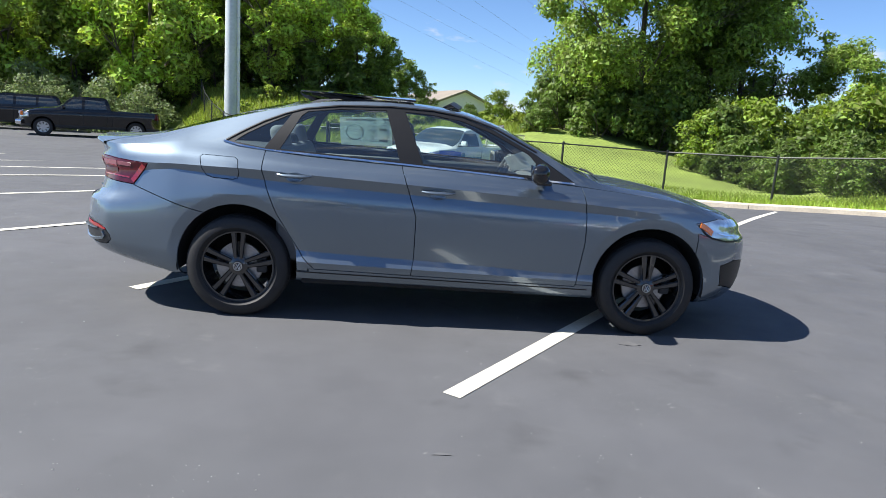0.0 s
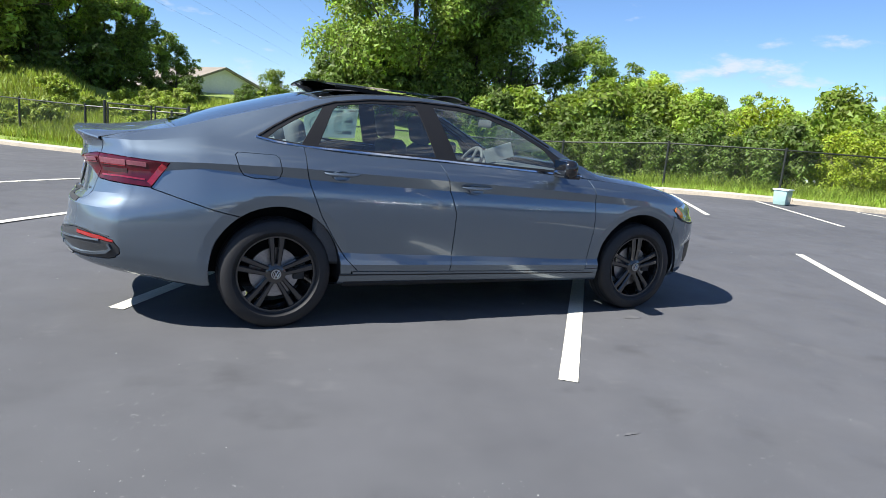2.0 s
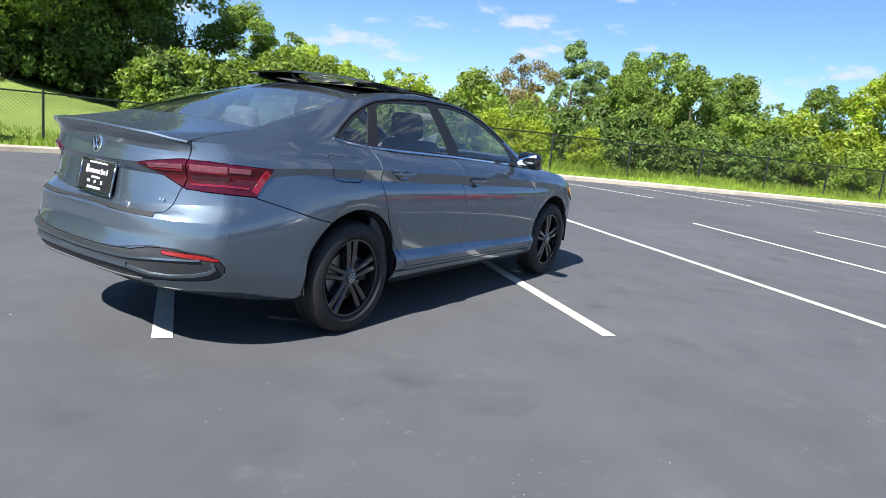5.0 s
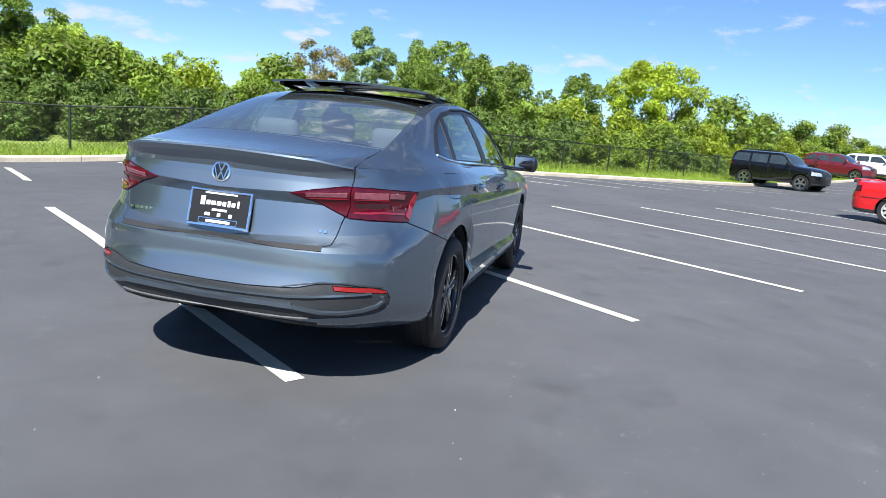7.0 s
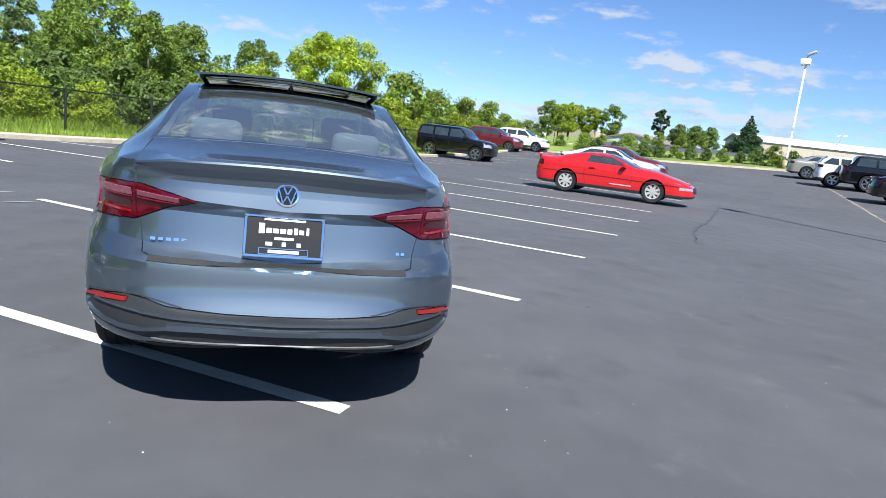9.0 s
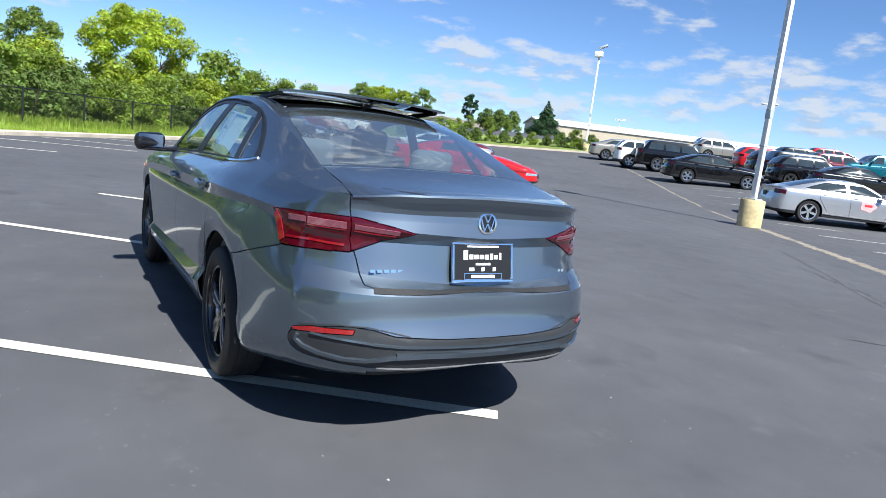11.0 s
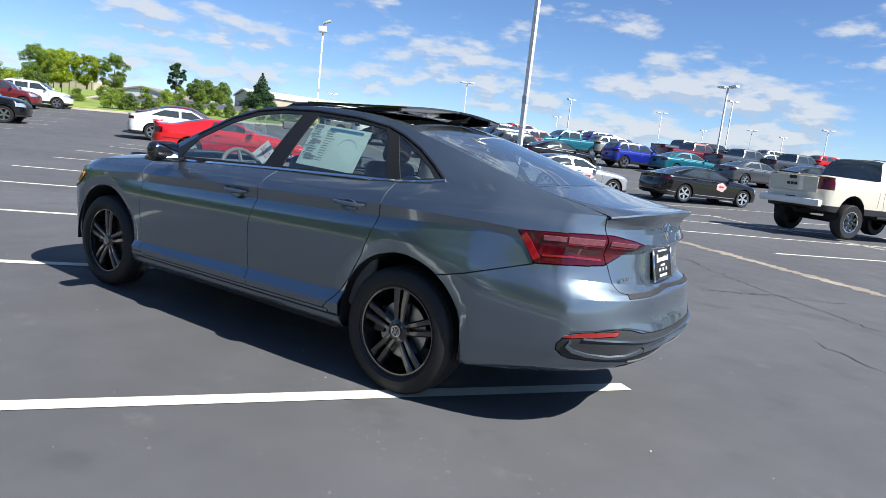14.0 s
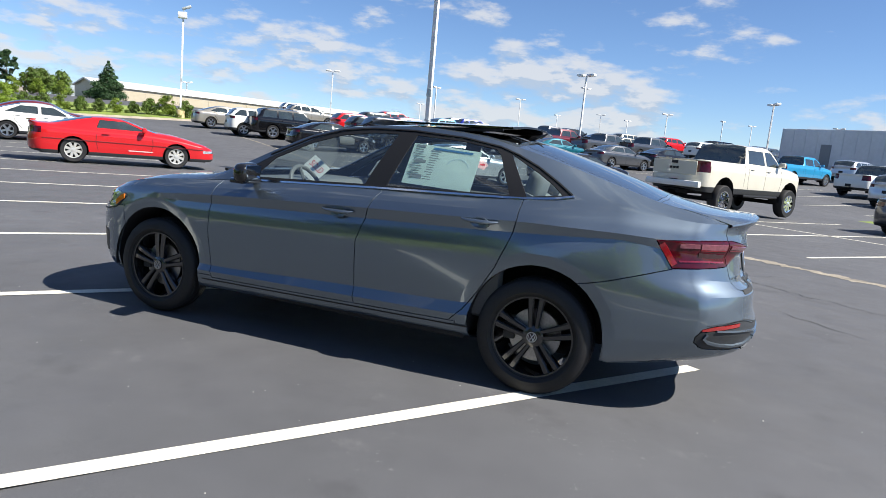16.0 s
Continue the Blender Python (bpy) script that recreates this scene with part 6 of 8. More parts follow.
MAROON_P = paint("maroon_paint", (0.13, 0.012, 0.018), 0.2, 0.3)
VAN_BLUE = paint("bright_blue_film", (0.02, 0.08, 0.42), 0.0, 0.3)


def glass_band(x0, x1, x2, x3, zb0, zb1, zt, pillars=(), w=0.05):
    """Side window outlines between the belt and the roof; x0, x1 front foot and top, x2, x3 rear top and foot."""
    n = len(pillars)
    out = []
    for i in range(n + 1):
        fb = x0 if i == 0 else pillars[i - 1] - w
        ft = x1 if i == 0 else pillars[i - 1] - w - 0.03
        rb = x3 if i == n else pillars[i] + w
        rt = x2 if i == n else pillars[i] + w - 0.03
        zf = zb0 + (zb1 - zb0) * (x0 - fb) / (x0 - x3)
        zr = zb0 + (zb1 - zb0) * (x0 - rb) / (x0 - x3)
        out.append([(fb, zf), (ft, zt), (rt, zt), (rb, zr)])
    return out


SEDAN_S = dict(wb=2.80, w=0.92, r=0.335, front=2.28, rear=-2.48, belt=[(2.3, 0.68), (1.6, 0.88), (0.9, 0.95), (-1.0, 1.0), (-2.0, 1.02), (-2.48, 1.0)],
               share=[(2.3, 0.8), (1.0, 0.88), (0.8, 0.9), (0.1, 0.74), (-0.9, 0.74), (-1.7, 0.78), (-2.0, 0.82), (-2.5, 0.8)],
               rail=[(2.3, 0.70), (1.6, 0.93), (1.0, 0.99), (0.75, 1.06), (0.1, 1.36), (-0.4, 1.40), (-0.9, 1.37), (-1.4, 1.24), (-1.9, 1.08), (-2.1, 1.04), (-2.48, 1.01)],
               mid=[(2.3, 0.72), (1.6, 0.97), (1.0, 1.04), (0.75, 1.12), (0.1, 1.41), (-0.4, 1.45), (-0.9, 1.42), (-1.4, 1.30), (-1.9, 1.12), (-2.1, 1.06), (-2.48, 1.03)],
               windows=glass_band(0.72, 0.14, -0.98, -1.50, 1.0, 1.045, 1.315, (-0.32,)), screen=(0.92, 0.12), back=(-1.0, -1.92), mirror=(0.62, 1.05),
               seams=[[(0.86, 0.92), (0.88, 0.6), (0.80, 0.34)], [(-0.30, 0.98), (-0.25, 0.6), (-0.25, 0.32)], [(-1.22, 0.98), (-1.15, 0.75), (-0.90, 0.40)]], handles=[(-0.12, 0.90), (-1.05, 0.92)], tail=(0.80, 0.93), bumper=(0.33,))
COUPE_S = dict(wb=2.57, w=0.92, r=0.325, front=2.42, rear=-2.36, belt=[(2.42, 0.58), (1.9, 0.70), (1.2, 0.84), (0.6, 0.90), (-1.0, 0.93), (-1.9, 0.96), (-2.36, 0.98)],
               share=[(2.4, 0.85), (0.9, 0.9), (0.6, 0.9), (-0.1, 0.72), (-0.9, 0.72), (-1.5, 0.78), (-2.0, 0.84), (-2.4, 0.85)],
               rail=[(2.42, 0.60), (1.9, 0.73), (1.2, 0.88), (0.7, 0.93), (0.55, 0.98), (-0.15, 1.21), (-0.5, 1.225), (-0.9, 1.19), (-1.5, 1.05), (-1.9, 0.98), (-2.36, 1.0)],
               mid=[(2.42, 0.60), (1.9, 0.75), (1.2, 0.92), (0.7, 0.98), (0.55, 1.03), (-0.15, 1.255), (-0.5, 1.27), (-0.9, 1.24), (-1.5, 1.10), (-1.9, 1.0), (-2.36, 1.01)],
               windows=[[(0.48, 0.945), (-0.02, 1.165), (-0.66, 1.172), (-0.74, 0.955)]], screen=(0.80, -0.10), back=(-0.85, -1.75), mirror=(0.42, 0.98),
               seams=[[(0.62, 0.90), (0.66, 0.6), (0.60, 0.36)], [(-0.72, 0.93), (-0.76, 0.6), (-0.70, 0.36)]], handles=[(-0.52, 0.80)], tail=(0.72, 0.88), head=(0.46, 0.54), rim=0.66, spokes=8, arch=1.12, tw=0.24, bumper=(0.30,), sill=0.22, fine=True)
SUV_S = dict(wb=2.79, w=0.93, r=0.385, front=2.25, rear=-2.40, boxy=True, belt=[(2.3, 0.90), (1.6, 1.06), (0.9, 1.12), (-2.0, 1.16), (-2.4, 1.16)],
             share=[(2.3, 0.85), (1.0, 0.9), (0.8, 0.92), (0.3, 0.80), (-1.0, 0.79), (-2.0, 0.80), (-2.4, 0.86)],
             rail=[(2.3, 0.93), (1.6, 1.10), (1.0, 1.15), (0.85, 1.22), (0.35, 1.64), (0.0, 1.70), (-1.8, 1.70), (-2.1, 1.62), (-2.28, 1.30), (-2.36, 1.18), (-2.4, 1.17)],
             mid=[(2.3, 0.95), (1.6, 1.15), (1.0, 1.20), (0.85, 1.27), (0.35, 1.69), (0.0, 1.75), (-1.8, 1.755), (-2.1, 1.68), (-2.28, 1.36), (-2.36, 1.2), (-2.4, 1.18)],
             windows=glass_band(0.80, 0.36, -1.98, -2.12, 1.16, 1.20, 1.60, (-0.28, -1.20)), screen=(0.98, 0.32), back=(-2.08, -2.34), mirror=(0.72, 1.22), n=44,
             seams=[[(0.84, 1.08), (0.86, 0.7), (0.80, 0.46)], [(-0.24, 1.12), (-0.22, 0.7), (-0.22, 0.44)], [(-1.20, 1.12), (-1.12, 0.85), (-0.88, 0.5)]], handles=[(-0.08, 1.02), (-1.02, 1.04)],
             tail=(0.95, 1.20), head=(0.78, 0.95), bumper=(0.42,), sill=0.34, tw=0.24)
PICKUP_S = dict(wb=3.64, w=0.99, r=0.44, front=2.75, rear=-2.95, boxy=True, belt=[(2.75, 1.12), (1.9, 1.26), (1.2, 1.30), (-0.7, 1.33), (-0.85, 1.34), (-2.95, 1.36)],
                share=[(2.75, 0.86), (1.4, 0.9), (1.1, 0.92), (0.6, 0.79), (-0.65, 0.78), (-0.85, 0.96), (-2.95, 0.96)],
                rail=[(2.75, 1.15), (1.9, 1.32), (1.4, 1.36), (1.2, 1.42), (0.65, 1.86), (0.3, 1.92), (-0.55, 1.90), (-0.72, 1.80), (-0.80, 1.40), (-0.9, 1.37), (-2.95, 1.38)],
                mid=[(2.75, 1.17), (1.9, 1.37), (1.4, 1.42), (1.2, 1.48), (0.65, 1.90), (0.3, 1.965), (-0.55, 1.955), (-0.72, 1.86), (-0.80, 1.40), (-0.9, 1.34), (-2.95, 1.36)],
                windows=glass_band(1.16, 0.66, -0.58, -0.66, 1.36, 1.40, 1.80, (0.28,)), screen=(1.36, 0.62), back=(-0.60, -0.86), mirror=(1.02, 1.46), n=60, crown=4.0,
                seams=[[(1.20, 1.28), (1.22, 0.9), (1.16, 0.62)], [(0.28, 1.30), (0.28, 0.9), (0.28, 0.6)], [(-0.66, 1.32), (-0.66, 0.9), (-0.60, 0.62)], [(-0.86, 1.34), (-0.86, 0.95), (-0.86, 0.66)]],
                handles=[(0.42, 1.20), (-0.48, 1.22)], tail=(1.05, 1.34), head=(0.92, 1.10), bumper=(0.62,), sill=0.50, tw=0.30, rim=0.62, poke=0.04, plate=0.72, arch=1.2, spokes=8)


def styled(base, **over):
    d = dict(base)
    d.update(over)
    return d


LIFT = styled(PICKUP_S, fine=True, az=0.62, arch=1.16, r=0.45, sill=0.66, **{k: [(x, z + 0.20) for x, z in PICKUP_S[k]] for k in ("belt", "rail", "mid", "handles")},
              windows=[[(x, z + 0.20) for x, z in p] for p in PICKUP_S["windows"]], seams=[[(x, z + 0.20) for x, z in p] for p in PICKUP_S["seams"]], mirror=(1.02, 1.66), tail=(1.22, 1.54), head=(1.12, 1.30), bumper=(0.82,), plate=0.90)
TRUCK_LOW = styled(PICKUP_S, r=0.38, sill=0.38, tw=0.26, poke=-0.02, arch=1.18,
                   belt=[(x, z - 0.16) for x, z in PICKUP_S["belt"]], rail=[(x, z - 0.16) for x, z in PICKUP_S["rail"]], mid=[(x, z - 0.16) for x, z in PICKUP_S["mid"]],
                   windows=[[(x, z - 0.16) for x, z in p] for p in PICKUP_S["windows"]], mirror=(1.02, 1.30), handles=[(0.42, 1.04)], tail=(0.90, 1.18), head=(0.78, 0.96), bumper=(0.50,), plate=0.60,
                   seams=[[(x, z - 0.14) for x, z in p] for p in PICKUP_S["seams"]])
REG_CAB = styled(TRUCK_LOW, wb=3.30, rear=-2.80, front=2.55,
                 rail=[(2.55, 0.97), (1.8, 1.14), (1.3, 1.19), (1.1, 1.26), (0.55, 1.64), (0.25, 1.70), (-0.05, 1.70), (-0.18, 1.62), (-0.26, 1.24), (-0.4, 1.21), (-2.8, 1.22)],
                 mid=[(2.55, 0.99), (1.8, 1.19), (1.3, 1.25), (1.1, 1.32), (0.55, 1.69), (0.25, 1.755), (-0.05, 1.75), (-0.18, 1.68), (-0.26, 1.24), (-0.4, 1.18), (-2.8, 1.2)],
                 share=[(2.55, 0.86), (1.3, 0.9), (1.0, 0.92), (0.5, 0.79), (-0.1, 0.78), (-0.3, 0.96), (-2.8, 0.96)],
                 windows=[[(1.08, 1.20), (0.58, 1.60), (-0.02, 1.60), (-0.06, 1.22)]], screen=(1.26, 0.52), back=(-0.08, -0.30), seams=[[(1.12, 1.12), (1.14, 0.8), (1.08, 0.5)], [(-0.12, 1.16), (-0.12, 0.8), (-0.10, 0.5)]], handles=[(0.10, 1.05)], mirror=(0.95, 1.30), n=60)
FASTBACK = styled(SEDAN_S, fine=True, wb=2.837, w=0.935, r=0.345, front=2.33, rear=-2.52,
                  rail=[(2.3, 0.70), (1.6, 0.92), (1.0, 0.98), (0.75, 1.05), (0.1, 1.33), (-0.4, 1.37), (-0.9, 1.33), (-1.5, 1.19), (-2.0, 1.06), (-2.25, 1.02), (-2.52, 1.0)],
                  mid=[(2.3, 0.72), (1.6, 0.96), (1.0, 1.03), (0.75, 1.11), (0.1, 1.38), (-0.4, 1.42), (-0.9, 1.39), (-1.5, 1.25), (-2.0, 1.10), (-2.25, 1.04), (-2.52, 1.02)],
                  windows=glass_band(0.70, 0.12, -1.0, -1.62, 1.0, 1.05, 1.285, (-0.34,)), back=(-0.95, -2.05), rim=0.72)


def sticker(parent, finder, x, z, sd, w, h, material, name="door_sticker"):
    rows = []
    p, n = finder[0](x, z, sd, 0.004)
    bm = bmesh.new()
    side = [finder[0](x + w * math.cos(q) * 0.5 * (1 + 0.12 * math.cos(5 * q)), z + h * math.sin(q) * 0.5 * (1 + 0.12 * math.cos(5 * q)), sd, 0.004)[0] for q in np.linspace(0, 2 * math.pi, 21)[:-1]]
    vs = [bm.verts.new(c) for c in side]
    f = bm.faces.new(vs)
    bm.normal_update()
    if f.normal.y * sd < 0:
        f.normal_flip()
    o = part(name, bm, material, parent, smooth=False)
    return o


BASE_GOLD = mat("gold_badge", (0.45, 0.30, 0.06), 0.3, 0.8, grain=0.1, scale=30)
PINK = mat("pale_pink_print", (0.75, 0.42, 0.42), 0.5, grain=0.2, scale=25)
RED_PRINT = mat("red_print", (0.55, 0.03, 0.04), 0.5, grain=0.1, scale=25)


def side_bars(parent, finder, sd, rows, material, name="lettering"):
    bm = bmesh.new()
    for x, z, w, h in rows:
        nx, nz = max(1, int(w / 0.08)), max(1, int(h / 0.06))
        grid = [[bm.verts.new(finder[0](x + w * (i / nx - 0.5), z + h * (j / nz - 0.5), sd, 0.006)[0]) for j in range(nz + 1)] for i in range(nx + 1)]
        for i in range(nx):
            for j in range(nz):
                f = bm.faces.new((grid[i][j], grid[i + 1][j], grid[i + 1][j + 1], grid[i][j + 1]))
                f.normal_update()
                if f.normal.y * sd < 0:
                    f.normal_flip()
    return part(name, bm, material, parent, smooth=False)


def vehicles():
    five = mat("two_tone_wheel", (0.62, 0.63, 0.65), 0.25, 0.9, grain=0.1, scale=40)
    c, f = auto("fastback_sedan", "silver fastback sedan with a pink door sticker, parked", "car", FASTBACK, SILVER_P, five)
    put(c, 6.87, -20.25, FWD)
    for sd in (1, -1):
        st = sticker(c, f, 0.25, 0.72, sd, 0.46, 0.34, PINK)
        side_bars(c, f, sd, [(0.25, 0.73, 0.22, 0.07)], RED_PRINT, "sticker_bar")
        side_strip("chrome_sill", c, f[0], [(-0.95, 0.335), (0.95, 0.32)], sd, 0.03, 0.012, CHROME)
    c, f = auto("fastback_sedan", "black fastback sedan with a pink door sticker, parked", "car", FASTBACK, BLACK_P, five)
    put(c, 3.1, -24.85, FWD)
    for sd in (1, -1):
        sticker(c, f, 0.25, 0.72, sd, 0.46, 0.34, PINK)
        side_bars(c, f, sd, [(0.25, 0.73, 0.22, 0.07)], RED_PRINT, "sticker_bar")
        side_strip("chrome_sill", c, f[0], [(-0.95, 0.335), (0.95, 0.32)], sd, 0.03, 0.012, CHROME)
        side_strip("chrome_bumper_strip", c, f[0], [(-1.85, 0.36), (-2.25, 0.40)], sd, 0.03, 0.012, CHROME)
    c, f = auto("coupe", "bright red two-door sports coupe with black trim line, parked", "car", COUPE_S, RED_P, mat("pale_alloy", (0.70, 0.68, 0.62), 0.35, 0.6, grain=0.15, scale=40))
    put(c, 13.5, -10.0, FWD, 0.03)
    for sd in (1, -1):
        side_bars(c, f, sd, [(0.35, 0.40, 0.62, 0.03)], PINK, "sill_lettering")
        side_strip("rub_strip", c, f[0], [(-2.0, 0.60), (0.0, 0.585), (2.0, 0.56)], sd, 0.018, 0.010, MAROON_P)
    bm = bmesh.new()
    pts = [Vector((-2.20 - 0.12 * (1 - (y / 0.8) ** 2), y, 1.03)) for y in np.linspace(-0.8, 0.8, 9)]
    ribbon(bm, pts, [Vector((0, 0, 1))] * 9, 0.12, 0.02)
    part("rear_wing", bm, RED_P, c)
    # lifted white crew-cab pickup
    c, f = auto("pickup_truck", "pearl white lifted crew-cab pickup with chrome wheels and black tyres", "truck", LIFT, CREAM_P, CHROME)
    put(c, -2.75, -18.9, math.atan2(-0.835, -0.55), 0.07)
    bm = bmesh.new()
    box(bm, (0.16, 1.86, 0.18), Matrix.Translation((-2.98, 0, 0.86)), 0.04, 2)
    part("rear_bumper", bm, WHITE_P, c)
    bm = bmesh.new()
    box(bm, (0.02, 1.5, 0.40), Matrix.Translation((-2.965, 0, 1.32)), 0.008)
    tg = part("tailgate", bm, CREAM_P, c)
    bars(tg, Matrix.Translation((-2.978, 0, 1.30)) @ Matrix.Rotation(radians(-90), 4, "Z") @ Matrix.Rotation(radians(90), 4, "X"), [(-0.11, 0, 0.09, 0.07), (0.0, 0, 0.09, 0.07), (0.11, 0, 0.09, 0.07), (0, 0.17, 0.22, 0.09)], BLACK_TRIM, "tailgate_badge", 0.006)
    for nm, a, b in (("drive_shaft", (-2.7, 0, 0.62), (1.9, 0, 0.62)), ("axle", (-1.82, -0.7, 0.44), (-1.82, 0.7, 0.44)), ("axle", (1.82, -0.7, 0.44), (1.82, 0.7, 0.44))):
        bm = bmesh.new()
        tube(bm, [a, b], 0.065, 8)
        part(nm, bm, UNDER, c)
    bm = bmesh.new()
    for sd in (1, -1):
        tube(bm, [(-0.8, sd * 0.96, 0.62), (1.1, sd * 0.96, 0.62)], 0.04, 8)
    part("side_steps", bm, BLACK_TRIM, c)["kind"] = "stuff"
    # dark SUV near the fence and its neighbours
    c, f = auto("suv", "black four-door off-road SUV with silver wheels, parked near the fence", "car", SUV_S, BLACK_P, SATIN_ALU)
    put(c, 31.2, -9.75, FWD)
    bm = bmesh.new()
    for sd in (1, -1):
        tube(bm, [(0.0, sd * 0.66, 1.74), (0.0, sd * 0.66, 1.79), (-1.8, sd * 0.66, 1.79), (-1.8, sd * 0.66, 1.74)], 0.018, 6)
    part("roof_rack", bm, BLACK_TRIM, c)["kind"] = "stuff"

    def row(kind, spec, col, label, spots, heading=FWD, cat="car", group="cars in the lot"):
        c0 = None
        for x, y in spots:
            if c0 is None:
                c0, _ = auto(kind, label, cat, spec, col, group=group)
                put(c0, x, y, heading)
            else:
                copy_thing(c0, pose(x, y, lot_z(x, y), 0, 0, math.degrees(heading)))

    crossover = styled(SUV_S, r=0.36, wb=2.66, front=2.1, rear=-2.2, w=0.92, sill=0.28, belt=[(x, z - 0.06) for x, z in SUV_S["belt"]],
                       rail=[(2.1, 0.86), (1.5, 1.03), (1.0, 1.09), (0.85, 1.16), (0.25, 1.52), (-0.2, 1.58), (-1.4, 1.56), (-1.8, 1.46), (-2.05, 1.2), (-2.2, 1.11)],
                       mid=[(2.1, 0.89), (1.5, 1.08), (1.0, 1.14), (0.85, 1.21), (0.25, 1.58), (-0.2, 1.64), (-1.4, 1.63), (-1.8, 1.54), (-2.05, 1.26), (-2.2, 1.13)],
                       windows=glass_band(0.76, 0.26, -1.55, -1.92, 1.10, 1.15, 1.48, (-0.30, -1.12)), screen=(0.95, 0.24), back=(-1.72, -2.10))
    row("suv", crossover, MAROON_P, "maroon crossover parked in the lot", [(42.5, -15.6), (18.9, -41.6)])
    row("sedan_car", SEDAN_S, MAROON_P, "dark red sedan parked beyond the white sedan", [(25.8, -17.0)])
    row("suv", crossover, WHITE_P, "white crossover parked in the lot", [(44.2, -18.4), (23.6, -29.6), (-1.5, -60.0), (36, -52)])
    row("sedan_car", SEDAN_S, WHITE_P, "white four-door sedan parked behind the coupe", [(23.0, -15.0), (30, -62), (14, -74)])
    row("sedan_car", SEDAN_S, BEIGE_P, "beige metallic sedan parked by the light pole", [(28.4, -32.4), (5, -56), (22, -66)])
    row("suv", styled(SUV_S, wb=2.95, rear=-2.75, front=2.45), BLACK_P, "long black SUV parked in the lot", [(21.8, -30.2), (17.0, -35.0), (-3, -66)])
    row("sedan_car", SEDAN_S, BLACK_P, "black sedan with bright reflections parked in the lot", [(16.6, -26.4), (12.9, -32.4), (0.6, -42.6), (-6.0, -50.5), (8, -62)])
    row("suv", crossover, BLACK_P, "black crossover parked in the lot", [(15.6, -33.0), (19.6, -36.8), (24, -46), (12, -68)])
    row("suv", crossover, RED_P, "red crossover parked in the lot", [(22.0, -38.8), (2, -70), (27, -55)])
    row("pickup_truck", TRUCK_LOW, TEAL_P, "teal extended-cab pickup parked in the lot", [(17.4, -43.4)], BACK, "truck")
    row("suv", crossover, BEIGE_P, "beige crossover parked in the lot", [(14.6, -46.3), (6, -66), (31, -46)])
    row("suv", crossover, BLUE_P, "deep blue small crossover parked in the lot", [(10.9, -40.0), (20, -58)])
    row("sedan_car", SEDAN_S, TEAL_P, "teal sedan parked in the lot", [(7.6, -40.2)])
    row("sedan_car", SEDAN_S, GUN_P, "dark grey sedan parked in the lot", [(3.4, -39.0), (-8.7, -19.2), (16, -52), (-2, -74)])
    row("pickup_truck", TRUCK_LOW, MAROON_P, "maroon pickup parked in the lot", [(9.4, -49.0)], FWD, "truck")
    row("pickup_truck", TRUCK_LOW, GUN_P, "grey crew-cab pickup parked in the lot", [(2.7, -50.6), (5.8, -48.4), (12, -56)], FWD, "truck")
    row("pickup_truck", TRUCK_LOW, SKY_P, "light blue pickup with a bed cap parked in the lot", [(-7.3, -44.6)], FWD, "truck")
    row("pickup_truck", TRUCK_LOW, WHITE_P, "white pickup parked in the lot", [(-10.9, -39.6), (-4, -56)], FWD, "truck")
    row("suv", crossover, SILVER_P, "silver crossover parked in the lot", [(-11.2, -34.2), (-12, -52), (26, -70)])
    # the lot's far rows
    rnd = random.Random(11)
    cols = [SILVER_P, GUN_P, WHITE_P, BLACK_P, MAROON_P, BLUE_P]
    for i, colr in enumerate(cols):
        spots = []
        for k in range(7):
            a = rnd.uniform(-6, 62)
            r = rnd.choice((0, 1, 2))
            b = -64 - 8.5 * r + rnd.uniform(-0.5, 0.5)
            v = ab(a, b)
            spots.append((v.x, v.y))
        spec = (SEDAN_S, crossover, TRUCK_LOW)[i % 3]
        row(("sedan_car", "suv", "pickup_truck")[i % 3], spec, colr, ("distant sedan", "distant crossover", "distant pickup")[i % 3] + " parked in a far row of the lot", spots)
    # trucks by the bank
    c, f = auto("pickup_truck", "black extended-cab pickup parked by the grass bank", "truck", TRUCK_LOW, BLACK_P)
    put(c, -14.6, 26.4, math.atan2(-0.42, -0.90))
    bank_truck = c
    c, f = auto("suv", "black off-road SUV parked by the grass bank", "car", SUV_S, BLACK_P)
    put(c, -19.6, 29.0, math.atan2(-0.42, -0.90))
    # chrome nose, lamps and sill trim of the truck by the bank
    def nose(c, xf, W, zl, zb, trim):
        """Bumper, grille with a badge bar and lamp blocks on the front of a truck."""
        bm = bmesh.new()
        box(bm, (0.22, W * 1.92, 0.22), Matrix.Translation((xf + 0.02, 0, zb)), 0.05, 2)
        part("front_bumper", bm, trim, c, "chrome front bumper")
        bm = bmesh.new()
        box(bm, (0.05, W * 1.10, 0.26), Matrix.Translation((xf - 0.02, 0, zl)), 0.02, 2)
        g = part("grille_panel", bm, BLACK_TRIM, c)
        bm = bmesh.new()
        box(bm, (0.03, W * 1.14, 0.05), Matrix.Translation((xf + 0.015, 0, zl)), 0.01)
        part("grille_bar", bm, trim, g, "bright bar across the grille")
        bm = bmesh.new()
        box(bm, (0.02, 0.20, 0.07), Matrix.Translation((xf + 0.035, 0, zl)), 0.008)
        part("grille_badge", bm, BASE_GOLD, g, "gold badge")
        for sd in (1, -1):
            bm = bmesh.new()
            box(bm, (0.10, 0.30, 0.22), Matrix.Translation((xf - 0.08, sd * W * 0.76, zl)), 0.03, 2)
            h = part("headlamp", bm, CLEAR_LAMP, c)
            bm = bmesh.new()
            box(bm, (0.10, 0.05, 0.16), Matrix.Translation((xf - 0.12, sd * (W * 0.76 + 0.165), zl)), 0.015, 2)
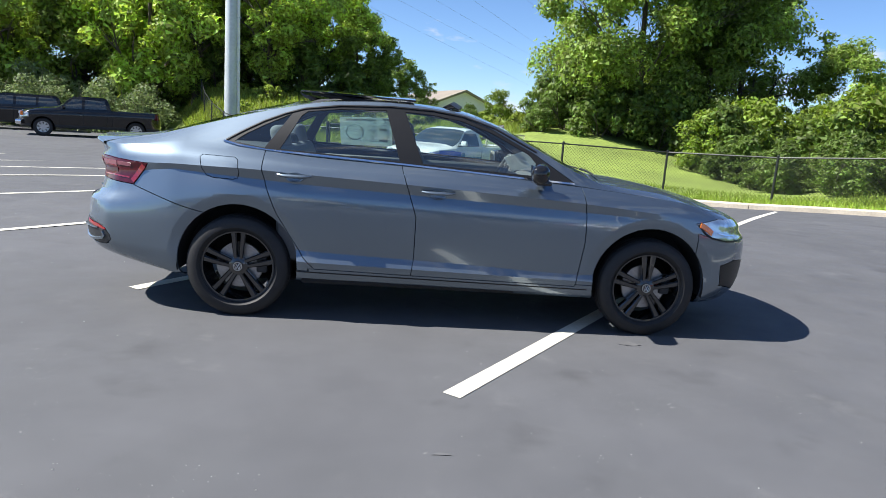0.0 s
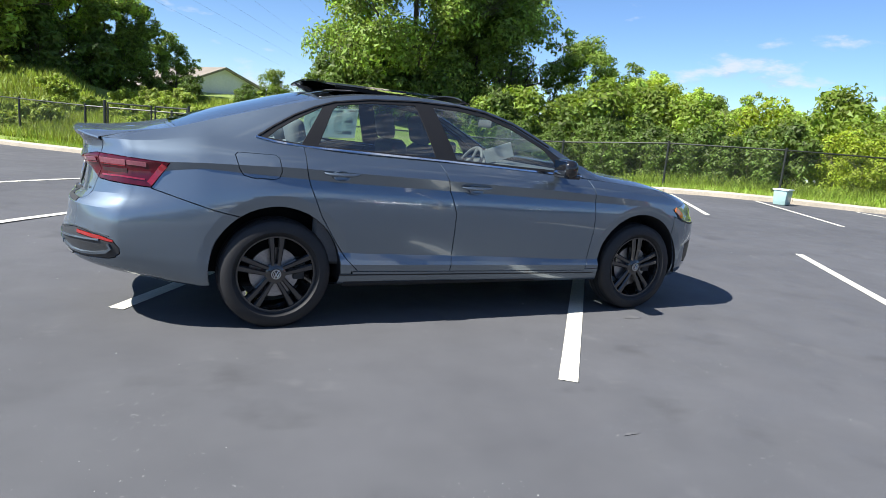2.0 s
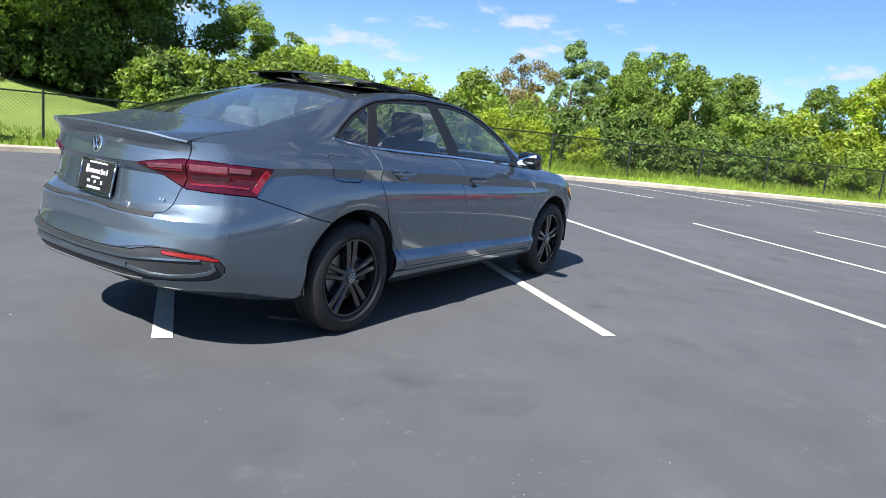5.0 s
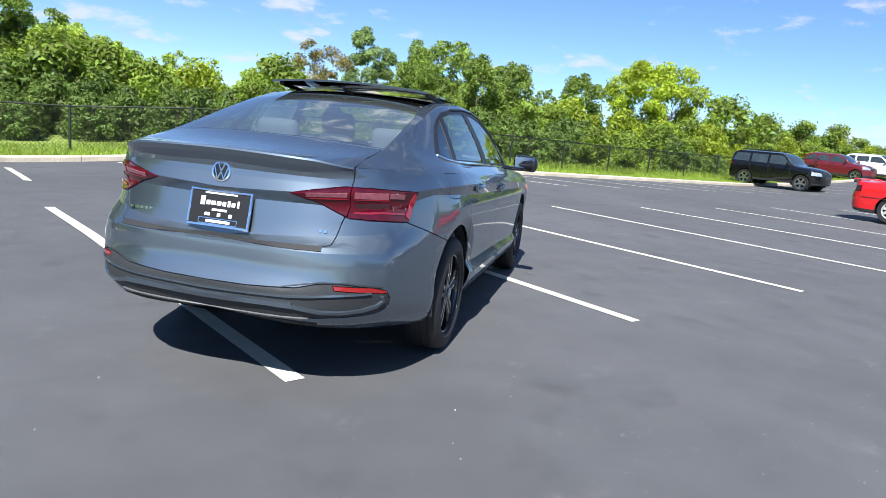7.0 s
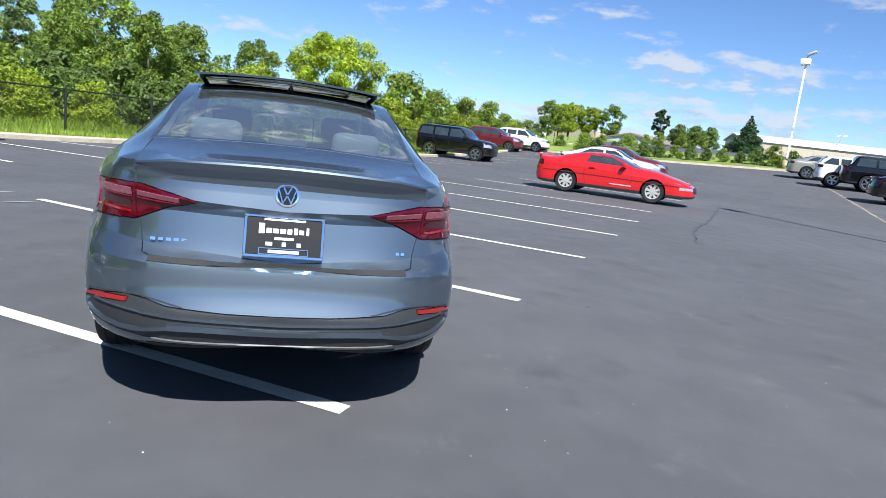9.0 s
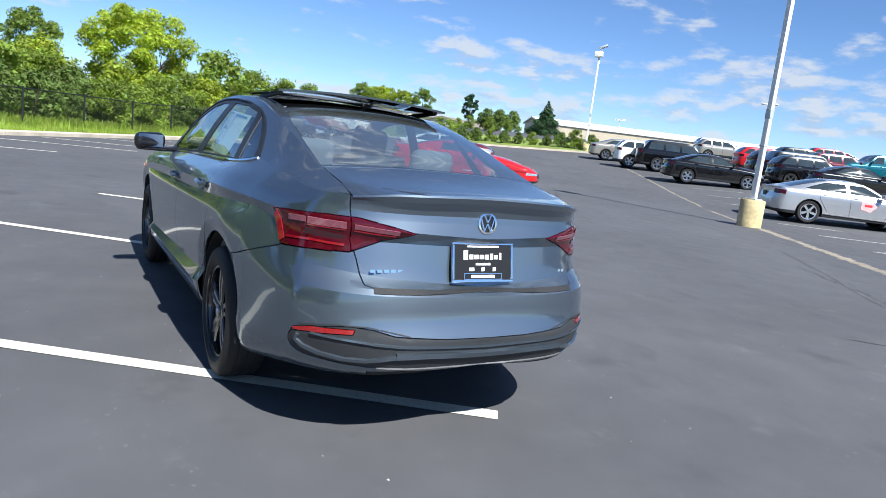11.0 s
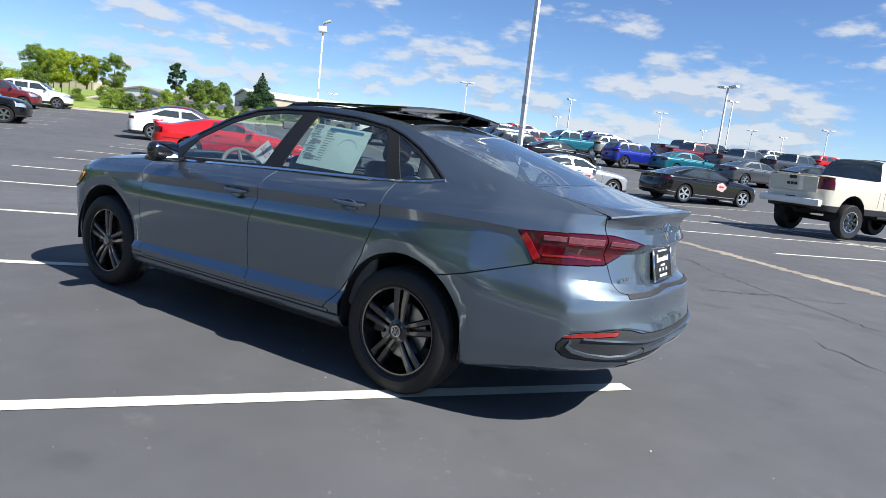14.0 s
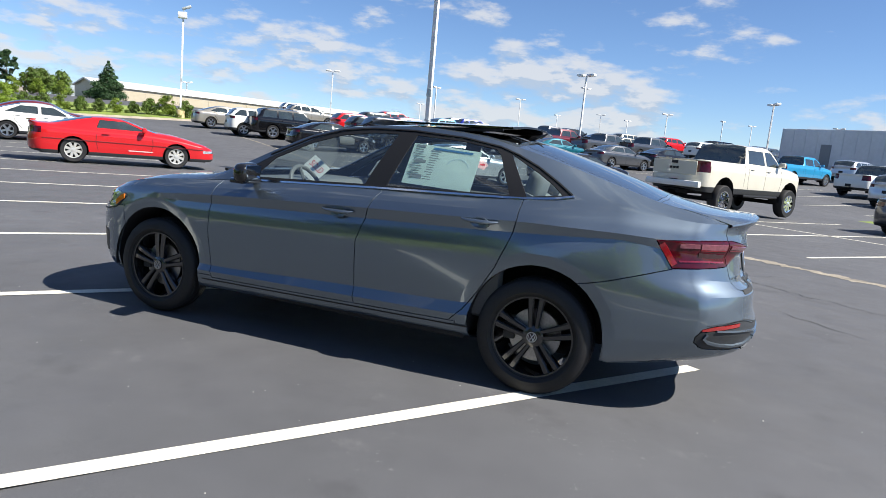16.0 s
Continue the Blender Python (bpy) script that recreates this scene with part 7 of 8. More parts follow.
            part("turn_lamp", bm, ORANGE_LENS, h, "amber turn lamp")

    nose(bank_truck, 2.70, 0.99, 0.92, 0.56, CHROME)
    # shop pickup with blue film and script lettering
    c, f = auto("service_pickup", "white and blue regular-cab pickup with lettering and a mesh bed cage", "truck", REG_CAB, WHITE_P)
    put(c, 1.10, 13.95, math.atan2(-0.76, -0.65), -0.40)
    c.scale = (0.90, 0.90, 0.90)
    for sd in (1, -1):
        side_bars(c, f, sd, [(1.10, 0.98, 0.30, 0.16), (1.62, 1.0, 0.75, 0.18), (2.12, 0.92, 0.40, 0.22)], VAN_BLUE, "blue_film")
        side_bars(c, f, sd, [(0.85, 0.88, 0.16, 0.30), (0.62, 0.84, 0.12, 0.14), (0.46, 0.84, 0.14, 0.14), (0.28, 0.84, 0.14, 0.14), (0.10, 0.84, 0.12, 0.14), (-0.05, 0.84, 0.10, 0.14), (0.35, 0.62, 0.70, 0.07)], BLUE_PRINT, "script_bars")
    bm = bmesh.new()
    box(bm, (0.20, 1.86, 0.17), Matrix.Translation((2.58, 0, 0.60)), 0.05, 2)
    part("front_bumper", bm, SATIN_ALU, c, "chrome front bumper")
    bm = bmesh.new()
    box(bm, (0.16, 1.74, 0.20), Matrix.Translation((2.55, 0, 0.42)), 0.05, 2)
    part("bumper_valance", bm, DARK_PLASTIC, c, "dark grey plastic below the bumper")
    bm = bmesh.new()
    box(bm, (0.04, 1.08, 0.34), Matrix.Translation((2.51, 0, 0.87)), 0.05, 3)
    g = part("grille_surround", bm, SATIN_ALU, c)
    bm = bmesh.new()
    box(bm, (0.03, 0.98, 0.25), Matrix.Translation((2.522, 0, 0.87)), 0.01)
    part("grille_opening", bm, UNDER, g)
    for z in (0.775, 0.815, 0.855, 0.895, 0.935, 0.97):
        bm = bmesh.new()
        box(bm, (0.03, 0.96, 0.012), Matrix.Translation((2.530, 0, z)), 0.004)
        part("grille_bar", bm, SATIN_ALU, g)
    bars(g, Matrix.Translation((2.545, 0, 0.86)) @ Matrix.Rotation(radians(90), 4, "Z") @ Matrix.Rotation(radians(90), 4, "X"), [(0, 0, 0.24, 0.07)], RED_PRINT, "grille_badge", 0.008)
    for sd in (1, -1):
        bm = bmesh.new()
        box(bm, (0.10, 0.30, 0.28), Matrix.Translation((2.45, sd * 0.71, 0.87)), 0.03, 2)
        part("headlamp", bm, CLEAR_LAMP, c)
        bm = bmesh.new()
        box(bm, (0.14, 0.05, 0.24), Matrix.Translation((2.40, sd * 0.875, 0.87)), 0.015, 2)
        part("turn_lamp", bm, ORANGE_LENS, c, "amber turn lamp")
    bm = bmesh.new()
    box(bm, (0.012, 0.31, 0.15), Matrix.Translation((2.69, 0.05, 0.58)), 0.004)
    part("front_plate", bm, WHITE_LETTER, c)
    cage = thing("bed_cage"); cage.parent = c
    steel = mat("galvanised_mesh", (0.62, 0.62, 0.60), 0.5, 0.3, grain=0.1, scale=40)
    for sd in (1, -1):
        bm = bmesh.new()
        P = [(-0.42, sd * 0.92, 1.20), (-0.42, sd * 0.92, 1.62), (-2.72, sd * 0.92, 1.62), (-2.72, sd * 0.92, 1.20)]
        tube(bm, P, 0.022, 6)
        part("cage_rail", bm, YELLOWISH, cage)
        bm = bmesh.new()
        x = -0.42
        while x > -2.72:
            tube(bm, [(x, sd * 0.92, 1.2), (x, sd * 0.92, 1.62)], 0.005, 4); x -= 0.06
        for z in np.arange(1.24, 1.62, 0.06):
            tube(bm, [(-0.42, sd * 0.92, z), (-2.72, sd * 0.92, z)], 0.005, 4)
        part("cage_mesh", bm, steel, cage)["kind"] = "stuff"


YELLOWISH = mat("cream_painted_steel", (0.72, 0.66, 0.45), 0.5, grain=0.1, scale=30)
vehicles()


# ---- trees, bushes, grass ----
def leaf_mat(name, color, vary=0.35, warm=0.0):
    """Leaves: each its own shade, light passing through."""
    m = bpy.data.materials.new(name)
    m.use_nodes = True
    nt = m.node_tree
    p = nt.nodes["Principled BSDF"]
    p.inputs["Roughness"].default_value = 0.55
    p.inputs["Specular IOR Level"].default_value = 0.35
    g = nt.nodes.new("ShaderNodeNewGeometry")
    tc, nz = nt.nodes.new("ShaderNodeTexCoord"), nt.nodes.new("ShaderNodeTexNoise")
    nz.inputs["Scale"].default_value, nz.inputs["Detail"].default_value = 0.55, 3
    nt.links.new(tc.outputs["Object"], nz.inputs["Vector"])
    oi = nt.nodes.new("ShaderNodeObjectInfo")
    hs = nt.nodes.new("ShaderNodeHueSaturation")
    hs.inputs["Color"].default_value = (*color, 1)

    def mr(src, a, b, lo=0.0, hi=1.0):
        r = nt.nodes.new("ShaderNodeMapRange")
        r.inputs["From Min"].default_value, r.inputs["From Max"].default_value = lo, hi
        r.inputs["To Min"].default_value, r.inputs["To Max"].default_value = a, b
        nt.links.new(src, r.inputs["Value"])
        return r.outputs[0]

    def mul(a, b):
        k = nt.nodes.new("ShaderNodeMath"); k.operation = "MULTIPLY"
        nt.links.new(a, k.inputs[0]); nt.links.new(b, k.inputs[1])
        return k.outputs[0]

    val = mul(mul(mr(g.outputs["Random Per Island"], 1 - vary, 1 + vary), mr(nz.outputs["Fac"], 0.72, 1.30, 0.3, 0.7)), mr(oi.outputs["Random"], 0.85, 1.15))
    nt.links.new(val, hs.inputs["Value"])
    nt.links.new(mr(g.outputs["Random Per Island"], 0.485 - warm, 0.515), hs.inputs["Hue"])
    nt.links.new(hs.outputs[0], p.inputs["Base Color"])
    tr, mx = nt.nodes.new("ShaderNodeBsdfTranslucent"), nt.nodes.new("ShaderNodeMixShader")
    br = nt.nodes.new("ShaderNodeHueSaturation")
    br.inputs["Value"].default_value, br.inputs["Saturation"].default_value = 1.4, 1.1
    nt.links.new(hs.outputs[0], br.inputs["Color"]); nt.links.new(br.outputs[0], tr.inputs["Color"])
    mx.inputs[0].default_value = 0.36
    nt.links.new(p.outputs[0], mx.inputs[1]); nt.links.new(tr.outputs[0], mx.inputs[2])
    nt.links.new(mx.outputs[0], nt.nodes["Material Output"].inputs[0])
    return m


LEAF_OAK = leaf_mat("oak_leaves", (0.185, 0.255, 0.046), 0.6)
LEAF_WOOD = leaf_mat("woodland_leaves", (0.150, 0.212, 0.036), 0.45)
# Darker copy of the bush leaves, with the growth's shade put into the colour.
LEAF_SHADE = leaf_mat("shade_tinted_hedge_leaves", (0.115, 0.170, 0.034), 0.5)
LEAF_BRIGHT = leaf_mat("bright_yellow_green_leaves", (0.270, 0.335, 0.030))
LEAF_BUSH = leaf_mat("bush_leaves", (0.190, 0.262, 0.036))
LEAF_POPLAR = leaf_mat("poplar_leaves", (0.175, 0.245, 0.080))
LEAF_GREY = leaf_mat("grey_green_leaves", (0.190, 0.240, 0.095))
LEAF_RUST = leaf_mat("rusty_leaves", (0.22, 0.19, 0.07), warm=0.015)
# Brighter copy of the woodland leaves; sunlight is put into the base colour.
LEAF_BANK = leaf_mat("sun_tinted_woodland_leaves", (0.350, 0.450, 0.080), 0.6)
NEEDLE = leaf_mat("conifer_needles", (0.045, 0.092, 0.034))
BARK = mat("bark", (0.085, 0.068, 0.052), 0.9, grain=0.3, scale=12, bump=0.5, big=0.2, bigscale=3)
DEAD_BARK = mat("bleached_wood", (0.30, 0.26, 0.21), 0.9, grain=0.25, scale=10, bump=0.4)
WEED = leaf_mat("tall_weeds", (0.270, 0.330, 0.060))
GRASS_BLADE = leaf_mat("grass_blades", (0.215, 0.290, 0.040))


def leaves(name, centres, radii, count, size, material, parent, seed, squash=0.8, up=0.35):
    """Many small leaves in clumps, one mesh. centres: clump centres, radii: their sizes."""
    rng = np.random.default_rng(seed)
    C, R = np.array(centres), np.array(radii)
    w = R ** 2
    idx = rng.choice(len(C), count, p=w / w.sum())
    d = rng.normal(size=(count, 3)) + np.array([0, 0, 0.28])
    d /= np.linalg.norm(d, axis=1)[:, None]
    rad = R[idx] * (0.30 + 0.80 * rng.random(count) ** 0.55)
    rad *= 1 + 0.3 * rng.random(count) * (rng.random(count) < 0.14)
    P = C[idx] + d * rad[:, None] * np.array([1, 1, squash])
    n = d + rng.normal(size=(count, 3)) * 0.60 + np.array([0, 0, up])
    n /= np.linalg.norm(n, axis=1)[:, None]
    t = np.cross(n, rng.normal(size=(count, 3)))
    t /= np.linalg.norm(t, axis=1)[:, None] + 1e-9
    b = np.cross(n, t)
    s = size * (0.55 + 0.9 * rng.random(count))[:, None]
    V = np.stack([P - t * s * 0.55 + b * s * 0.36, P - t * s * 0.42 - b * s * 0.38, P + t * s * 0.75 - n * s * 0.12], 1).reshape(-1, 3)
    me = bpy.data.meshes.new(name)
    me.from_pydata(V.tolist(), [], np.arange(count * 3).reshape(-1, 3).tolist())
    me.materials.append(material)
    ob = new(name, me)
    ob.parent = parent
    ob["kind"] = "stuff"
    return ob


def branches(bm, rng, p, d, length, r, depth, tips):
    """A limb with bends that parts into smaller ones."""
    pts, q = [p], p
    for k in range(3):
        d = (d + Vector((rng.gauss(0, 0.18), rng.gauss(0, 0.18), rng.gauss(0.05, 0.10)))).normalized()
        q = q + d * length / 3
        pts.append(q)
    tube(bm, pts, [r, r * 0.85, r * 0.68, r * 0.5], 5 if depth else 4, cap=False)
    tips.append(q)
    if depth > 0:
        for _ in range(rng.choice((2, 3))):
            nd = (d + Vector((rng.gauss(0, 0.6), rng.gauss(0, 0.6), rng.gauss(0.15, 0.35)))).normalized()
            branches(bm, rng, pts[rng.choice((2, 3))], nd, length * rng.uniform(0.55, 0.8), r * 0.5, depth - 1, tips)


def tree(name, label, height, spread, material, seed, count=7000, leaf=0.26, bare=0.22, clumps=55, shape="round", depth=2, bark=None):
    """Tapered trunk with limbs; the crown is a heap of leaf clumps of uneven size with gaps."""
    rng = random.Random(seed)
    t = thing(name, label=label, category="tree")
    bm = bmesh.new()
    tips = []
    th = height * (bare + 0.12)
    lean = Vector((rng.uniform(-0.05, 0.05), rng.uniform(-0.05, 0.05), 1))
    r0 = height * 0.022
    pts = [Vector((0, 0, -0.4)), Vector((0, 0, 0.3)), lean * th * 0.5, lean * th, lean * height * 0.62]
    tube(bm, pts, [r0 * 1.5, r0 * 1.15, r0, r0 * 0.85, r0 * 0.35], 10, cap=False)
    for k in range(7):
        q = 2 * math.pi * k / 7 + rng.uniform(-0.3, 0.3)
        z = th * rng.uniform(0.85, 1.5)
        branches(bm, rng, lean * z, Vector((math.cos(q), math.sin(q), rng.uniform(0.4, 1.1))).normalized(), spread * rng.uniform(0.4, 0.62), r0 * 0.42, depth, tips)
    part("trunk", bm, bark or BARK, t)
    C, R = [], []
    for k in range(clumps):
        u, q = rng.uniform(-0.95, 1), rng.uniform(0, 2 * math.pi)
        f = rng.uniform(0.28, 1.0) ** 0.8
        if shape == "round":
            rr = math.sqrt(max(0, 1 - u * u)) * (1.0 if u > -0.2 else 0.92)
        elif shape == "tall":
            rr = (1 - abs(u) ** 2.2) * 0.85
        else:
            rr = (1 - u) * 0.5
        hz = height * (bare + 1) / 2 + u * height * (1 - bare) / 2 * 0.92
        wob = 1 + 0.22 * math.sin(3 * q + seed) + 0.12 * math.sin(5 * q + 2 * seed + u * 4)
        C.append((math.cos(q) * rr * spread * f * wob, math.sin(q) * rr * spread * f * wob, hz * (1 + rng.uniform(-0.03, 0.05))))
        R.append(spread * rng.uniform(0.10, 0.17) if k % 3 else spread * rng.uniform(0.18, 0.28))
    leaves("crown", C, R, count, leaf, material, t, seed)
    return t


def bush(label, height, spread, material, seed, count=2600, leaf=0.15):
    rng = random.Random(seed)
    t = thing("bush", label=label, category="bush")
    bm = bmesh.new()
    tips = []
    for k in range(6):
        q = 2 * math.pi * k / 6 + rng.uniform(-0.3, 0.3)
        branches(bm, rng, Vector((0.1 * math.cos(q), 0.1 * math.sin(q), -0.1)), Vector((math.cos(q) * 0.5, math.sin(q) * 0.5, 1)).normalized(), height * 0.55, 0.03, 1, tips)
    part("branchwork", bm, BARK, t)
    C, R = [], []
    for k in range(38):
        q, f = rng.uniform(0, 2 * math.pi), rng.uniform(0, 1) ** 0.6
        z = height * rng.uniform(0.08, 0.95) * (1 - 0.40 * f * f)
        C.append((math.cos(q) * spread * f * 0.8, math.sin(q) * spread * f * 0.8, z))
        R.append(height * rng.uniform(0.07, 0.13) if k % 2 else height * rng.uniform(0.13, 0.22))
    leaves("foliage", C, R, count, leaf, material, t, seed)
    return t


def conifer(label, height, spread, seed, count=5000):
    rng = random.Random(seed)
    t = thing("conifer", label=label, category="tree")
    bm = bmesh.new()
    tube(bm, [(0, 0, -0.3), (0, 0, height * 0.5), (0, 0, height * 0.98)], [height * 0.02, height * 0.013, 0.02], 8, cap=False)
    C, R = [], []
    for k in range(70):
        f = (k + 0.5) / 70
        z, q = height * (0.08 + 0.90 * f), k * 2.4
        rr = spread * (1 - f) ** 0.85 * rng.uniform(0.6, 1.0)
        C.append((math.cos(q) * rr * 0.75, math.sin(q) * rr * 0.75, z - 0.08 * rr)); R.append(max(0.18, rr * 0.42))
        if k % 3 == 0:
            limb = bmesh.new()
            tube(limb, [(0, 0, z), (math.cos(q) * rr, math.sin(q) * rr, z - 0.1 * rr)], [0.035, 0.01], 5, cap=False)
            part("limb", limb, BARK, t)
    part("trunk", bm, BARK, t)
    leaves("crown", C, R, count, 0.22, NEEDLE, t, seed, squash=0.5, up=0.1)
    return t


def dead_tree(label, height, seed):
    rng = random.Random(seed)
    t = thing("dead_tree", label=label, category="tree")
    bm = bmesh.new()
    tips = []
    tube(bm, [(0, 0, -0.3), (0.1, 0, height * 0.3), (0.0, 0.1, height * 0.6)], [height * 0.026, height * 0.02, height * 0.012], 8, cap=False)
    for k in range(7):
        q = k * 2.2 + rng.uniform(-0.4, 0.4)
        branches(bm, rng, Vector((0.05, 0.03, height * rng.uniform(0.35, 0.6))), Vector((math.cos(q) * 0.55, math.sin(q) * 0.55, 1)).normalized(), height * 0.24, height * 0.008, 3, tips)
    part("trunk", bm, DEAD_BARK, t)
    return t


def plant(proto, spots, first=[]):
    """Stand a prototype and its copies at (x, y, scale, turn); z comes from the ground."""
    for i, (x, y, s, q) in enumerate(spots):
        z = ground_z(x, y) - 0.05
        m = pose(x, y, z, 0, 0, q)
        if i == 0:
            proto.matrix_basis = m
            proto.scale = (s, s, s)
        else:
            o = copy_thing(proto, m)
            o.scale = (s, s, s)


def nature():
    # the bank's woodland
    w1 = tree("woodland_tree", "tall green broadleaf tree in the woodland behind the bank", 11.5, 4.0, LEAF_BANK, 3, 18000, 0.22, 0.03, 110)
    w2 = tree("woodland_tree", "dense dark green woodland tree", 10.0, 3.7, LEAF_OAK, 5, 16000, 0.21, 0.03, 100)
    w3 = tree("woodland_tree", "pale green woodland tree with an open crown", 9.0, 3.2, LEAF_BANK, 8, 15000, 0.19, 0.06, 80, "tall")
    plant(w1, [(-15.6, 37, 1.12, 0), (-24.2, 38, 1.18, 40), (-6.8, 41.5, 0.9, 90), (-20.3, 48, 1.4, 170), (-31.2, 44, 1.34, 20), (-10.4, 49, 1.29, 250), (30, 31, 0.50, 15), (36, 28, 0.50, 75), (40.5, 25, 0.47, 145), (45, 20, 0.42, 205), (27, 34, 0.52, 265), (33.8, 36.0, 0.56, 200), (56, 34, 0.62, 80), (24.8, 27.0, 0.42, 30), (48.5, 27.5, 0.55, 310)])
    plant(w2, [(-21, 39.2, 1.12, 10), (-10.9, 41.5, 1.12, 80), (-28.6, 42, 1.23, 120), (-14.6, 47, 1.34, 300), (-35.4, 52, 1.46, 5), (52, 16, 0.84, 20), (44, 13.5, 0.68, 100), (56, 8, 0.88, 220), (43.4, 38.0, 0.60, 60), (46.0, 9.0, 0.78, 30), (49.5, 12.5, 0.94, 140), (63, 10, 0.84, 190), (38.0, 34.0, 0.58, 260), (-3.0, 39.5, 0.60, 70), (-1.4, 39.0, 0.46, 150), (0.2, 40.5, 0.34, 310), (74.4, 3.2, 1.0, 40), (70.5, 6.0, 0.55, 100), (27.6, 29.8, 0.52, 10), (64, 0.5, 0.42, 190)])
    plant(w3, [(-8.6, 36.6, 1.12, 0), (-3.5, 40, 0.81, 60), (-18.3, 40.5, 1.23, 200), (-13, 36.5, 1.01, 130), (-25.5, 35, 0.95, 80), (30.6, 34.5, 0.62, 0), (52, 25, 0.70, 100), (34.0, 31.5, 0.60, 220), (40.2, 29.0, 0.60, 50)])
    # the big oak beyond the fence and its companions
    oak = tree("oak_tree", "large spreading oak with a full green crown", 12.4, 5.9, LEAF_OAK, 21, 92000, 0.18, 0.0, 170, depth=3)
    plant(oak, [(12.2, 30.9, 1.0, 0)])
    o2 = tree("oak_tree", "broad oak with leafy limbs above the fence", 11.2, 4.4, LEAF_WOOD, 23, 26000, 0.20, 0.05, 100, depth=3)
    plant(o2, [(18.4, 32.4, 0.95, 0), (22.0, 28.2, 0.62, 140), (16.0, 30.6, 0.72, 60), (91.5, -40.0, 0.47, 60), (90.0, -49.5, 0.46, 220)])
    br = tree("maple_tree", "bright yellow-green maple with a rounded crown", 8.6, 3.9, LEAF_BRIGHT, 31, 34000, 0.18, 0.10, 120)
    plant(br, [(48.0, -3.7, 0.90, 0), (94.3, -44.5, 0.60, 100), (92.6, -47.2, 0.54, 10), (92.9, -42.2, 0.56, 200), (26.5, 28.0, 0.55, 10)])
    pop = tree("poplar_tree", "slender pale poplar with sparse leaves", 11.5, 2.6, LEAF_POPLAR, 41, 11000, 0.18, 0.14, 66, "tall")
    plant(pop, [(51.0, 20.8, 0.94, 0), (54.3, 16.6, 0.90, 70), (52.8, 18.8, 0.80, 140), (57.0, 17.0, 0.84, 10), (84.8, 3.9, 0.72, 30)])
    rust = tree("dying_tree", "half-dead tree with rusty sparse leaves and bare twigs", 8.4, 3.0, LEAF_RUST, 43, 6500, 0.17, 0.1, 46, depth=3, bark=DEAD_BARK)
    plant(rust, [(42.0, 21.0, 0.92, 0)])
    d1 = dead_tree("bare dead tree with grey branches", 8.6, 51)
    plant(d1, [(31.0, 33.0, 0.6, 0), (33.5, 29.5, 0.5, 80)])
    # bushes along the fence
    b1 = bush("leafy green bush behind the fence", 3.2, 1.9, LEAF_BUSH, 61, 3900, 0.15)
    b2 = bush("leafy bush behind the fence with shade put into its leaf colour", 2.6, 1.7, LEAF_SHADE, 62, 3900, 0.15)
    b3 = bush("bright yellow-green bush behind the fence", 3.4, 1.8, LEAF_BRIGHT, 63, 3900, 0.15)
    b4 = bush("grey-green shrub on the bank", 2.8, 2.2, LEAF_GREY, 64, 5000, 0.11)
    rng = random.Random(6)
    S1, S2, S3, S4 = [], [], [], []
    a = -3.5
    while a < 13.0:         # growth that comes up to the fence beside the oak
        near = float(np.interp(a, [-3.5, 0, 3, 6, 13], [11.5, 7.6, 5.2, 4.3, 4.2]))
        for c0, lo, hi in ((near, 0.42, 0.62), (near + 2.3, 0.55, 0.8), (near + 5.0, 0.65, 0.95)):
            v = ab(a + rng.uniform(-0.7, 0.7), kerb_b(a) + c0 + rng.uniform(-0.4, 0.6))
            (S2 if a < 7.5 or rng.random() < 0.3 else S1 if rng.random() < 0.6 else S3).append((v.x, v.y, rng.uniform(lo, hi), rng.uniform(0, 360)))
        a += 1.7
    while a < 64:
        for c0, lo, hi in ((4.4, 0.50, 0.75), (6.6, 0.65, 0.95), (9.2, 0.8, 1.15)):
            v = ab(a + rng.uniform(-0.8, 0.8), kerb_b(a) + c0 + rng.uniform(-0.5, 0.7))
            pick = rng.random()
            (S2 if a < 20 else S1 if pick < 0.42 else S2 if pick < 0.80 else S3).append((v.x, v.y, rng.uniform(lo, hi), rng.uniform(0, 360)))
        a += 1.9
    for k in range(22):     # low growth under the woods and the oak
        a = rng.uniform(-6, 9)
        v = ab(a, kerb_b(a) + rng.uniform(13, 19))
        (S2 if k % 2 else S1).append((v.x, v.y, rng.uniform(0.8, 1.3), rng.uniform(0, 360)))
    for k in range(26):
        a = rng.uniform(9, 60)
        v = ab(a, kerb_b(a) + rng.uniform(13, 26))
        (S1, S2, S3)[k % 3].append((v.x, v.y, rng.uniform(0.9, 1.4), rng.uniform(0, 360)))
    for x, y, s in ((-19.8, 32.0, 1.0), (-17.0, 32.2, 1.05), (-14.6, 31.8, 1.0), (-22.5, 32.6, 1.0), (-25, 33, 1.1), (-20.5, 34, 1.3)):
        S4.append((x, y, s, rng.uniform(0, 360)))
    for x, y, s in ((-4, 38, 1.3), (-6.5, 37.5, 1.3), (-9, 39, 1.4), (-12, 37.5, 1.2), (-15.5, 39, 1.4), (-18.5, 38, 1.3), (-22, 39, 1.4), (-26, 40, 1.4), (0.5, 33.5, 0.6), (3.0, 31.0, 0.5), (6.5, 29.0, 0.6), (77, -58, 1.1), (72, -52, 1.0), (66, -46, 1.0), (83, -60, 1.2)):
        S2.append((x, y, s, rng.uniform(0, 360)))
    for x, y, s in ((8.2, 30.4, 1.25), (9.6, 28.8, 1.1), (10.6, 29.6, 1.5), (12.4, 28.2, 1.2), (14.2, 29.4, 1.35), (7.2, 32.2, 1.0), (9.0, 32.6, 1.5)):
        S2.append((x, y, s, rng.uniform(0, 360)))
